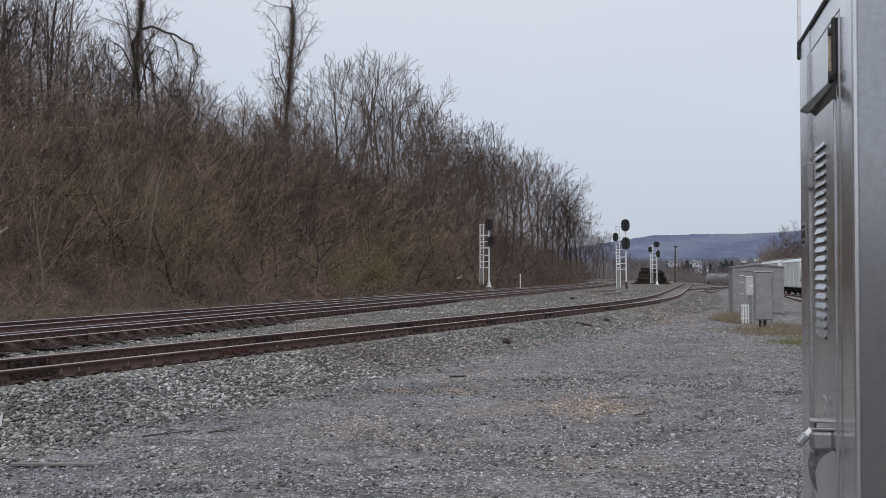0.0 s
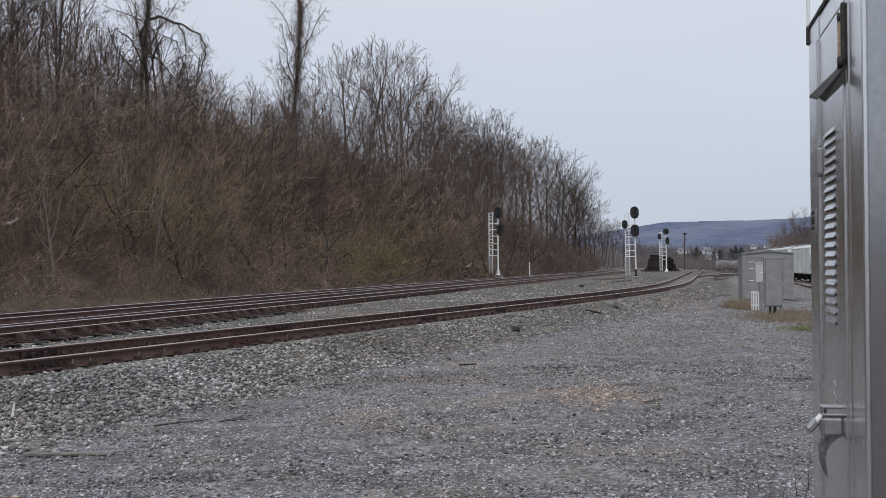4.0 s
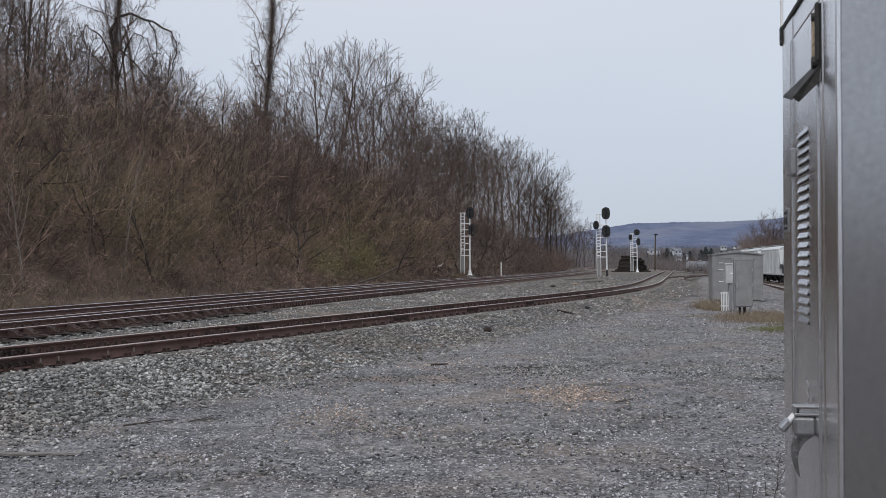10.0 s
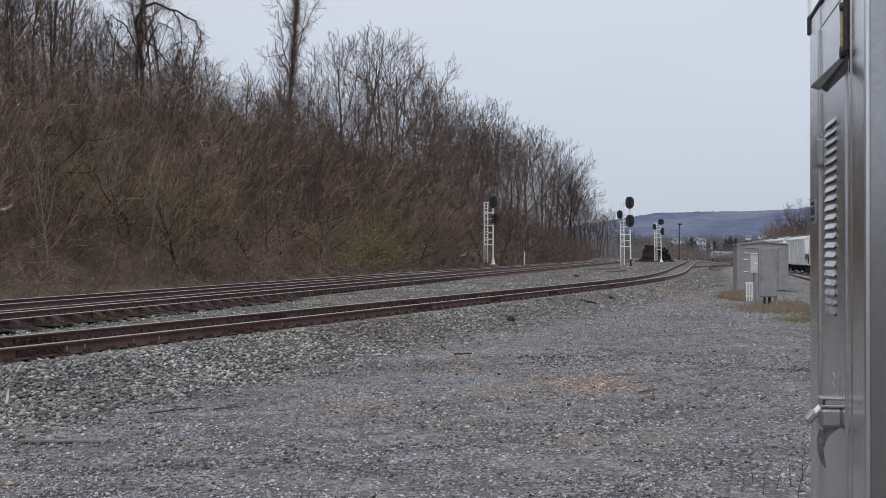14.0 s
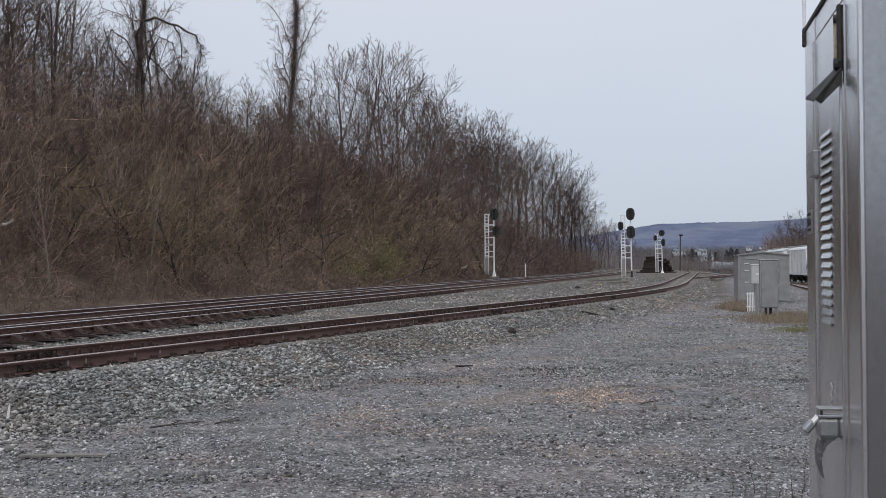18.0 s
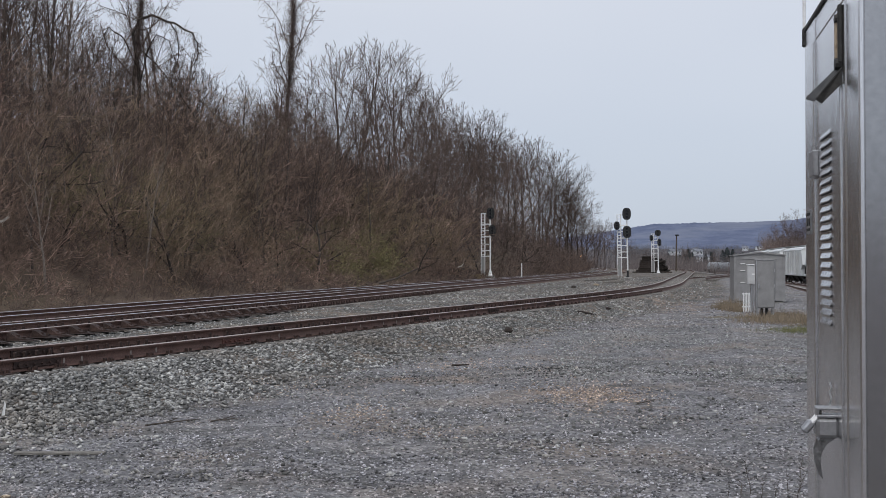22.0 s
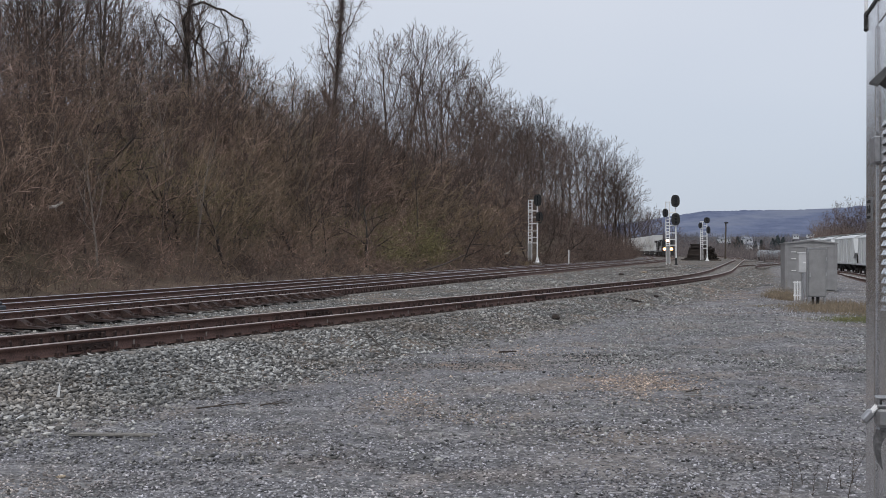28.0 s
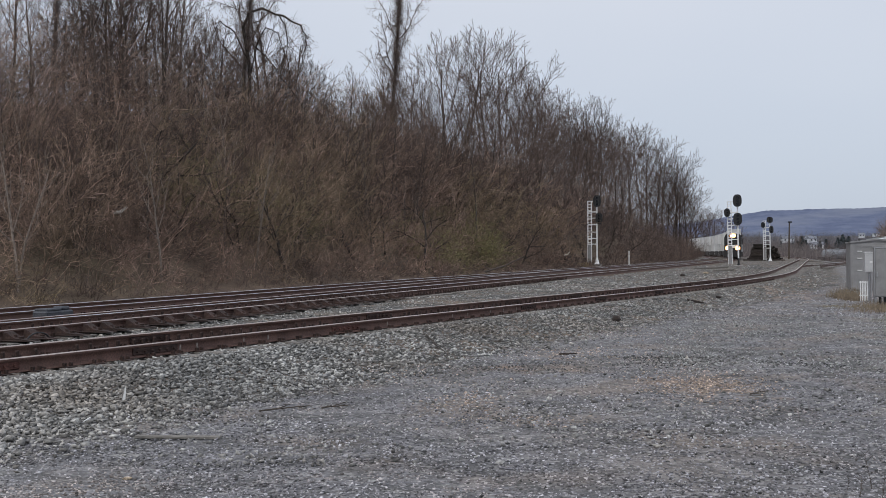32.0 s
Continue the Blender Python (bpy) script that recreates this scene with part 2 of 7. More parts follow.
YARD_WOOD = material("brown_yard_trees", (0.120, 0.090, 0.080), (0.19, 0.145, 0.128), 0.05, 0.95, 0, 0, 1, island=0.35, coords="World")
LEVER_STEEL = material("worn_grey_steel", (0.14, 0.14, 0.143), (0.22, 0.22, 0.223), 20, 0.42, 0.8, 0.05, 90, distance=0.002)
FAR_WOOD = material("far_bare_wood", (0.105, 0.088, 0.088), (0.155, 0.130, 0.125), 0.03, 0.95, 0, 0, 1, island=0.3, coords="World")
# Blue of the distant air is painted into this woodland's base colour.
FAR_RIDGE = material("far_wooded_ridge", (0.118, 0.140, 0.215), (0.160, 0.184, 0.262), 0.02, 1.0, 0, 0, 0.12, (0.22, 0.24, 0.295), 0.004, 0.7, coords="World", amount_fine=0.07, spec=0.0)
# Bluer than FAR_WOOD: haze over the farther trees is put into the colour.
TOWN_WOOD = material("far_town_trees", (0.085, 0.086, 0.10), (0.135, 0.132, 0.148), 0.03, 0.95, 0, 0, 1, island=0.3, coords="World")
EVERGREEN = material("far_evergreen", (0.035, 0.045, 0.05), (0.055, 0.068, 0.07), 0.1, 0.95, 0, 0, 1, island=0.3, coords="World")
HOPPER_GREY = material("pale_grey_hopper_paint", (0.50, 0.52, 0.53), (0.60, 0.62, 0.63), 0.6, 0.55, 0, 0.05, 20, (0.42, 0.42, 0.41), 0.4, 0.6, vary=0.08, amount_fine=0.08, stretch=(1, 1, 0.3))
TANK_GREY = material("grey_tank_paint", (0.23, 0.245, 0.265), (0.32, 0.335, 0.355), 0.5, 0.5, 0, 0.05, 20, (0.24, 0.24, 0.25), 0.4, 0.5)
UNDERFRAME = material("black_underframe", (0.015, 0.014, 0.014), (0.03, 0.027, 0.025), 3, 0.85, 0, 0.2, 30)
CONTAINER = material("pale_container_paint", (0.52, 0.52, 0.51), (0.62, 0.62, 0.61), 0.5, 0.55, 0, 0.05, 20, (0.44, 0.42, 0.40), 0.3, 0.6, vary=0.16, amount_fine=0.08)
LOCO_BLACK = material("black_locomotive_paint", (0.014, 0.014, 0.015), (0.028, 0.027, 0.027), 1, 0.45, 0, 0.05, 20)
LOCO_GLASS = material("cab_window_glass", (0.02, 0.022, 0.026), (0.03, 0.032, 0.036), 1, 0.08, 0, 0, 20)
HEADLIGHT = glow("headlight_glow", (1.0, 0.80, 0.52), 14.0)
# Orange emissive ring added round each lit lamp to imitate its bloom.
LAMP_BLOOM = glow("lit_reflector", (1.0, 0.45, 0.16), 1.6)
LAMP_OFF = material("unlit_lamp_glass", (0.3, 0.3, 0.28), (0.4, 0.4, 0.38), 4, 0.15)
BLUE_BOX = material("dark_blue_grey_casting", (0.055, 0.060, 0.072), (0.085, 0.090, 0.102), 6, 0.6, 0.3, 0.2, 40)
HOUSE_WALL = material("pale_house_siding", (0.58, 0.60, 0.63), (0.68, 0.70, 0.73), 0.4, 0.7, 0, 0, 8, vary=0.2, amount_fine=0.06)
HOUSE_ROOF = material("grey_house_roof", (0.13, 0.14, 0.165), (0.19, 0.20, 0.225), 0.6, 0.8, 0, 0, 8, vary=0.3)
WINDOW_DARK = material("dark_window", (0.04, 0.045, 0.055), (0.06, 0.065, 0.075), 1, 0.2, 0, 0, 8)


def ground_material():
    """Gravel, ballast, leaf litter and grass, blended by masks stored on the ground's points."""
    m = bpy.data.materials.new("ground_gravel_and_soil")
    m.use_nodes = True
    n, l = m.node_tree.nodes, m.node_tree.links
    b = n["Principled BSDF"]
    b.inputs["Roughness"].default_value = 0.95
    b.inputs["Specular IOR Level"].default_value = 0.2
    pos = n.new("ShaderNodeNewGeometry").outputs["Position"]

    def noise_at(s, detail=5.0):
        t = n.new("ShaderNodeTexNoise")
        t.inputs["Scale"].default_value, t.inputs["Detail"].default_value = s, detail
        l.new(pos, t.inputs["Vector"])
        return t.outputs["Fac"]

    def rng(v, a, c, d=0.0, e=1.0):
        r = n.new("ShaderNodeMapRange")
        for k, w in zip(("From Min", "From Max", "To Min", "To Max"), (a, c, d, e)):
            r.inputs[k].default_value = w
        l.new(v, r.inputs["Value"])
        return r.outputs[0]

    def mix(f, a, c):
        x = n.new("ShaderNodeMix")
        x.data_type = "RGBA"
        for s, v in ((0, f), (6, a), (7, c)):
            if isinstance(v, tuple):
                x.inputs[s].default_value = (*v, 1)
            else:
                l.new(v, x.inputs[s])
        return x.outputs[2]

    def mask(name):
        a = n.new("ShaderNodeAttribute")
        a.attribute_name = name
        return a.outputs["Fac"]

    def sharp(name):
        """A stored mask with a ragged edge."""
        ad = n.new("ShaderNodeMath")
        ad.operation = "ADD"
        l.new(mask(name), ad.inputs[0])
        l.new(rng(noise_at(1.3), 0.3, 0.7, -0.35, 0.35), ad.inputs[1])
        return rng(ad.outputs[0], 0.35, 0.65)

    cells = n.new("ShaderNodeTexVoronoi")
    cells.inputs["Scale"].default_value = 17.0
    l.new(pos, cells.inputs["Vector"])
    cells2 = n.new("ShaderNodeTexVoronoi")
    cells2.inputs["Scale"].default_value = 31.0
    l.new(pos, cells2.inputs["Vector"])
    sep = n.new("ShaderNodeSeparateColor")
    l.new(cells.outputs["Color"], sep.inputs[0])
    sep2 = n.new("ShaderNodeSeparateColor")
    l.new(cells2.outputs["Color"], sep2.inputs[0])
    # Pad is toned below its pebbles, so gap shade is in the colour.
    pad = mix(rng(noise_at(0.32), 0.38, 0.62), (0.205, 0.202, 0.217), (0.300, 0.295, 0.308))
    pad = mix(rng(noise_at(0.16, 3.0), 0.54, 0.70, 0, 0.55), pad, (0.31, 0.235, 0.165))
    pad = mix(rng(noise_at(0.75, 5.0), 0.54, 0.66, 0, 0.6), pad, (0.145, 0.142, 0.14))
    pad = mix(rng(sep2.outputs[0], 0.0, 1.0, 0.0, 0.55), pad, (0.07, 0.068, 0.066))
    pad = mix(rng(sep2.outputs[1], 0.84, 0.94, 0.0, 0.3), pad, (0.55, 0.53, 0.50))
    # Ballast ground is darkened to paint the shade between the loose stones.
    bal = mix(rng(sep.outputs[0], 0.0, 1.0), (0.030, 0.030, 0.029), (0.165, 0.162, 0.154))
    bal = mix(rng(noise_at(0.2, 3.0), 0.5, 0.7, 0, 0.45), bal, (0.27, 0.20, 0.145))
    bal = mix(rng(noise_at(2.6, 6.0), 0.42, 0.62, 0, 0.5), bal, (0.10, 0.095, 0.09))
    bal = mix(rng(noise_at(7.0, 6.0), 0.55, 0.68, 0, 0.6), bal, (0.50, 0.49, 0.47))
    pad = mix(rng(noise_at(1.9, 7.0), 0.46, 0.62, 0, 0.72), pad, (0.115, 0.113, 0.112))
    pad = mix(rng(noise_at(6.0, 7.0), 0.54, 0.64, 0, 0.45), pad, (0.40, 0.39, 0.375))
    bal = mix(rng(noise_at(0.9, 6.0), 0.47, 0.60, 0, 0.5), bal, (0.26, 0.195, 0.145))
    pad = mix(rng(noise_at(0.55, 7.0), 0.50, 0.64, 0, 0.45), pad, (0.28, 0.225, 0.18))
    bal = mix(rng(noise_at(0.6, 7.0), 0.56, 0.66, 0, 0.6), bal, (0.075, 0.07, 0.066))
    col = mix(sharp("ballast"), pad, bal)
    rust = mix(rng(sep.outputs[1], 0, 1), (0.115, 0.075, 0.058), (0.19, 0.135, 0.105))
    col = mix(sharp("rusty"), col, rust)
    soil = mix(rng(noise_at(0.5), 0.35, 0.65), (0.095, 0.068, 0.054), (0.175, 0.128, 0.094))
    soil = mix(rng(noise_at(9.0), 0.4, 0.7, 0, 0.6), soil, (0.16, 0.12, 0.085))
    soil = mix(rng(noise_at(0.09, 3.0), 0.52, 0.68, 0, 0.35), soil, (0.085, 0.082, 0.040))
    col = mix(sharp("soil"), col, soil)
    tan = mix(rng(noise_at(14.0), 0.35, 0.65), (0.22, 0.165, 0.13), (0.34, 0.27, 0.22))
    col = mix(sharp("tan"), col, tan)
    oil = mix(rng(noise_at(3.0), 0.35, 0.65), (0.055, 0.055, 0.058), (0.10, 0.10, 0.10))
    col = mix(sharp("dark"), col, oil)
    grass = mix(rng(noise_at(5.0), 0.35, 0.65), (0.11, 0.105, 0.045), (0.21, 0.165, 0.095))
    col = mix(sharp("grass"), col, grass)
    for source, low_k, high_k in ((sep.outputs[2], 0.80, 1.22), (sep2.outputs[2], 0.72, 1.28)):
        k = rng(source, 0, 1, low_k, high_k)
        vm = n.new("ShaderNodeVectorMath")
        vm.operation = "SCALE"
        l.new(col, vm.inputs[0])
        l.new(k, vm.inputs["Scale"])
        col = vm.outputs[0]
    l.new(col, b.inputs["Base Color"])
    bump = n.new("ShaderNodeBump")
    bump.inputs["Strength"].default_value, bump.inputs["Distance"].default_value = 1.0, 0.025
    ad = n.new("ShaderNodeMath")
    ad.operation = "ADD"
    l.new(cells.outputs["Distance"], ad.inputs[0])
    l.new(noise_at(45.0), ad.inputs[1])
    l.new(ad.outputs[0], bump.inputs["Height"])
    l.new(bump.outputs[0], b.inputs["Normal"])
    return m


GROUND = ground_material()

# ---------------------------------------------------------------- mesh tools


class Shape:
    """Gathers vertices and faces of one mesh."""

    def __init__(self):
        self.v, self.f = [], []

    def add(self, verts, faces, m=None):
        o = len(self.v)
        self.v += [tuple(m @ Vector(p)) for p in verts] if m else [tuple(p) for p in verts]
        self.f += [tuple(i + o for i in q) for q in faces]
        return self

    def box(self, x, y, z, sx, sy, sz, ch=0.0, m=None):
        """A box by its middle and sizes, with chamfered edges."""
        a, b, c = sx / 2, sy / 2, sz / 2
        ch = min(ch, a * 0.9, b * 0.9, c * 0.9)
        if ch <= 0:
            vs = [(x + i * a, y + j * b, z + k * c) for i in (-1, 1) for j in (-1, 1) for k in (-1, 1)]
            return self.add(vs, [(0, 1, 3, 2), (4, 6, 7, 5), (0, 4, 5, 1), (2, 3, 7, 6), (0, 2, 6, 4), (1, 5, 7, 3)], m)
        bm = bmesh.new()
        bmesh.ops.create_cube(bm, size=1.0, matrix=Matrix.Translation((x, y, z)) @ Matrix.Diagonal((sx, sy, sz, 1)))
        bmesh.ops.bevel(bm, geom=bm.edges[:], offset=ch, segments=1, affect="EDGES")
        bm.verts.index_update()
        self.add([v.co[:] for v in bm.verts], [[v.index for v in f.verts] for f in bm.faces], m)
        bm.free()
        return self

    def tube(self, p0, p1, r0, r1=None, n=8, m=None, caps=True):
        """A round bar from p0 to p1."""
        r1 = r0 if r1 is None else r1
        p0, p1 = Vector(p0), Vector(p1)
        d = (p1 - p0).normalized()
        a = d.cross(Vector((0, 0, 1)) if abs(d.z) < 0.9 else Vector((1, 0, 0))).normalized()
        b = d.cross(a)
        vs, fs = [], []
        for p, r in ((p0, r0), (p1, r1)):
            for i in range(n):
                t = 2 * math.pi * i / n
                vs.append(p + (a * math.cos(t) + b * math.sin(t)) * r)
        for i in range(n):
            j = (i + 1) % n
            fs.append((i, j, n + j, n + i))
        if caps:
            fs += [tuple(range(n))[::-1], tuple(range(n, 2 * n))]
        return self.add(vs, fs, m)

    def pipe(self, pts, r, n=6, m=None):
        """One bent round bar through all points; r is one radius or one for each point."""
        pts = [Vector(p) for p in pts]
        rs = list(r) if isinstance(r, (list, tuple)) else [r] * len(pts)
        vs, fs, a = [], [], None
        for k, p in enumerate(pts):
            d = (pts[min(k + 1, len(pts) - 1)] - pts[max(k - 1, 0)]).normalized()
            if a is None:
                a = d.cross(Vector((0, 0, 1)) if abs(d.z) < 0.9 else Vector((1, 0, 0)))
            a = (a - d * a.dot(d)).normalized()
            b = d.cross(a)
            for i in range(n):
                t = 2 * math.pi * i / n
                vs.append(p + (a * math.cos(t) + b * math.sin(t)) * rs[k])
        for k in range(len(pts) - 1):
            fs += [(k * n + i, k * n + (i + 1) % n, (k + 1) * n + (i + 1) % n, (k + 1) * n + i) for i in range(n)]
        fs += [tuple(range(n))[::-1], tuple(range((len(pts) - 1) * n, len(pts) * n))]
        return self.add(vs, fs, m)

    def prism(self, outline, axis, lo, hi, m=None):
        """An outline of two coordinates drawn out along the axis x, y or z from lo to hi."""
        put = {"x": lambda u, w, t: (t, u, w), "y": lambda u, w, t: (u, t, w), "z": lambda u, w, t: (u, w, t)}[axis]
        n = len(outline)
        vs = [put(u, w, lo) for u, w in outline] + [put(u, w, hi) for u, w in outline]
        fs = [(i, (i + 1) % n, n + (i + 1) % n, n + i) for i in range(n)] + [tuple(range(n))[::-1], tuple(range(n, 2 * n))]
        return self.add(vs, fs, m)

    def lathe(self, profile, n=16, m=None):
        """Rings of (radius, height) about z."""
        vs, fs = [], []
        for r, z in profile:
            vs += [(r * math.cos(2 * math.pi * i / n), r * math.sin(2 * math.pi * i / n), z) for i in range(n)]
        for k in range(len(profile) - 1):
            fs += [(k * n + i, k * n + (i + 1) % n, (k + 1) * n + (i + 1) % n, (k + 1) * n + i) for i in range(n)]
        fs += [tuple(range(n))[::-1], tuple(range((len(profile) - 1) * n, len(profile) * n))]
        return self.add(vs, fs, m)

    def mesh(self, name, mats, smooth=False):
        me = bpy.data.meshes.new(name)
        me.from_pydata(self.v, [], self.f)
        bm = bmesh.new()
        bm.from_mesh(me)
        bmesh.ops.recalc_face_normals(bm, faces=bm.faces)
        bm.to_mesh(me)
        bm.free()
        for mt in mats if isinstance(mats, (list, tuple)) else [mats]:
            me.materials.append(mt)
        if smooth:
            me.shade_smooth()
        return me


def part(name, shape, mat, parent, label="", m=None, smooth=False):
    """One mesh under a thing or a part."""
    ob = new(name, shape.mesh(name, mat, smooth) if isinstance(shape, Shape) else shape)
    ob.parent = parent
    if m is not None:
        ob.matrix_basis = m
    if label:
        ob["label"] = label
    return ob


def thing(name, label, category, m=None, group="", kind="", data=None):
    ob = new(name, data)
    if data is None:
        ob.empty_display_size = 0.1
    if m is not None:
        ob.matrix_basis = m
    return tagged(ob, label, category, group, kind)


def raw_mesh(name, verts, quads, mat, tris=None):
    """A mesh from arrays, for large joined pieces."""
    me = bpy.data.meshes.new(name)
    verts = np.asarray(verts, np.float32)
    loops, starts, total = [], [], 0
    for fs, k in ((quads, 4), (tris, 3)):
        if fs is None or not len(fs):
            continue
        fs = np.asarray(fs, np.int32)
        loops.append(fs.ravel())
        starts.append(total + np.arange(len(fs)) * k)
        total += fs.size
    loops, starts = np.concatenate(loops), np.concatenate(starts)
    me.vertices.add(len(verts))
    me.vertices.foreach_set("co", verts.ravel())
    me.loops.add(len(loops))
    me.loops.foreach_set("vertex_index", loops.astype(np.int32))
    me.polygons.add(len(starts))
    me.polygons.foreach_set("loop_start", starts.astype(np.int32))
    me.update(calc_edges=True)
    me.validate()
    me.materials.append(mat)
    return me


def bars(p0, p1, r0, r1, n=3, closed=False):
    """Many tapered bars at once: vertices and quads (or, where r1 is 0, cones of triangles when closed)."""
    p0, p1 = np.asarray(p0, float), np.asarray(p1, float)
    r0, r1 = np.broadcast_to(r0, len(p0)), np.broadcast_to(r1, len(p0))
    d = p1 - p0
    d /= np.linalg.norm(d, axis=1, keepdims=True) + 1e-9
    ref = np.where(np.abs(d[:, 2:]) < 0.9, np.array([[0, 0, 1.0]]), np.array([[1.0, 0, 0]]))
    a = np.cross(d, ref)
    a /= np.linalg.norm(a, axis=1, keepdims=True)
    b = np.cross(d, a)
    ang = 2 * np.pi * np.arange(n) / n
    ring = a[:, None] * np.cos(ang)[None, :, None] + b[:, None] * np.sin(ang)[None, :, None]
    base = p0[:, None] + ring * r0[:, None, None]
    if closed:
        v = np.concatenate([base, p1[:, None]], axis=1).reshape(-1, 3)
        o = np.arange(len(p0))[:, None] * (n + 1)
        i = np.arange(n)[None]
        return v, np.stack([o + i, o + (i + 1) % n, o + n + 0 * i], axis=2).reshape(-1, 3)
    v = np.concatenate([base, p1[:, None] + ring * r1[:, None, None]], axis=1).reshape(-1, 3)
    o = np.arange(len(p0))[:, None] * 2 * n
    i = np.arange(n)[None]
    return v, np.stack([o + i, o + (i + 1) % n, o + n + (i + 1) % n, o + n + i], axis=2).reshape(-1, 4)


# ---------------------------------------------------------------- plan of the tracks and the ground
EYE_Z, RAIL_TOP, RAIL_H = 1.7, 0.44, 0.18
_ys = np.arange(-60.0, 1100.0, 0.5)


def _curve(slope, y0, x0):
    s = slope(_ys)
    x = np.concatenate([[0], np.cumsum((s[1:] + s[:-1]) / 2 * 0.5)])
    return x + x0 - np.interp(y0, _ys, x)


_XB = _curve(lambda y: np.where(y < 57, 0.2305, np.where(y < 120, 0.24, np.maximum(0.256 - 0.0008 * (y - 120), -0.6))), 57, -0.97)
_XC = _curve(lambda y: np.interp(y, [44, 56, 68, 82, 110, 180, 700], [0.405, 0.345, 0.275, 0.235, 0.232, 0.235, -0.20]), 15.0, -6.68)


def xb(y):
    return np.interp(y, _ys, _XB)


def xc(y):
    return np.interp(y, _ys, _XC)


def xa(y):
    return xb(y) - 4.62 + 0.6 * np.clip((55 - y) / 30, 0, 1)


def xyard(y):
    return np.interp(y, [30, 64, 84, 110, 170, 260, 420], [13.4, 22.1, 27.2, 34.4, 50.0, 71.0, 104.0])


def xhop(y):
    return np.interp(y, [60, 125, 146, 170, 260, 420], [33.0, 42.0, 45.2, 49.5, 68.0, 101.0]) + 0.6


def smooth(a, b, v):
    t = np.clip((v - a) / (b - a), 0, 1)
    return t * t * (3 - 2 * t)


def lumps(x, y, s, seed):
    """Cheap smooth unevenness from a few waves."""
    r = np.random.RandomState(seed)
    out = 0
    for k in range(7):
        a, p, f = r.uniform(0, 6.3), r.uniform(0, 6.3), s * r.uniform(0.6, 2.2)
        out = out + np.sin((x * math.cos(a) + y * math.sin(a)) * f + p)
    return out / 7


def bank(x, y):
    """How far a place lies up the wooded side, in metres left of the far main track's edge."""
    return (xa(y) - 3.6 - x) * 0.97


def ground_z(x, y):
    x, y = np.asarray(x, float), np.asarray(y, float)
    right = (x - xc(y)) * 0.94
    left = (xa(y) - x) * 0.97
    z = 0.215 * (1 - smooth(1.35, 3.6, right)) - 0.05 * smooth(1.5, 3.0, right) * (1 - smooth(4.5, 9.0, right))
    z = z + 0.02 * lumps(x, y, 0.9, 3) * smooth(2.5, 5, right)
    low = smooth(2.0, 14.0, x - (13.6 + 0.19 * (y - 42))) * smooth(20, 70, y)
    z = z - 1.05 * low - 1.4 * smooth(150, 420, y) * smooth(4, 40, right)
    o = left - 3.4
    rise = np.where(o < 0, 0, np.where(o < 1.2, -0.12 * np.sin(np.clip(o / 1.2, 0, 1) * math.pi), 0))
    up = 9.6 * smooth(0.6, 19.0, o) + 1.6 * smooth(19, 60, o)
    up = up * (1 + 0.16 * lumps(x, y, 0.16, 5)) * (0.85 + 0.15 * (1 - smooth(130, 320, y)))
    z = z + rise + up
    z = z - 2.0 * smooth(420, 900, y) * smooth(0, 60, right)
    return z


def gz(x, y):
    return float(ground_z(x, y))

# ---------------------------------------------------------------- ground


def steps(*spans):
    out = [spans[0][0]]
    for a, b, s in spans:
        out += list(np.linspace(a, b, max(1, int(round((b - a) / s))) + 1)[1:])
    return np.array(out)


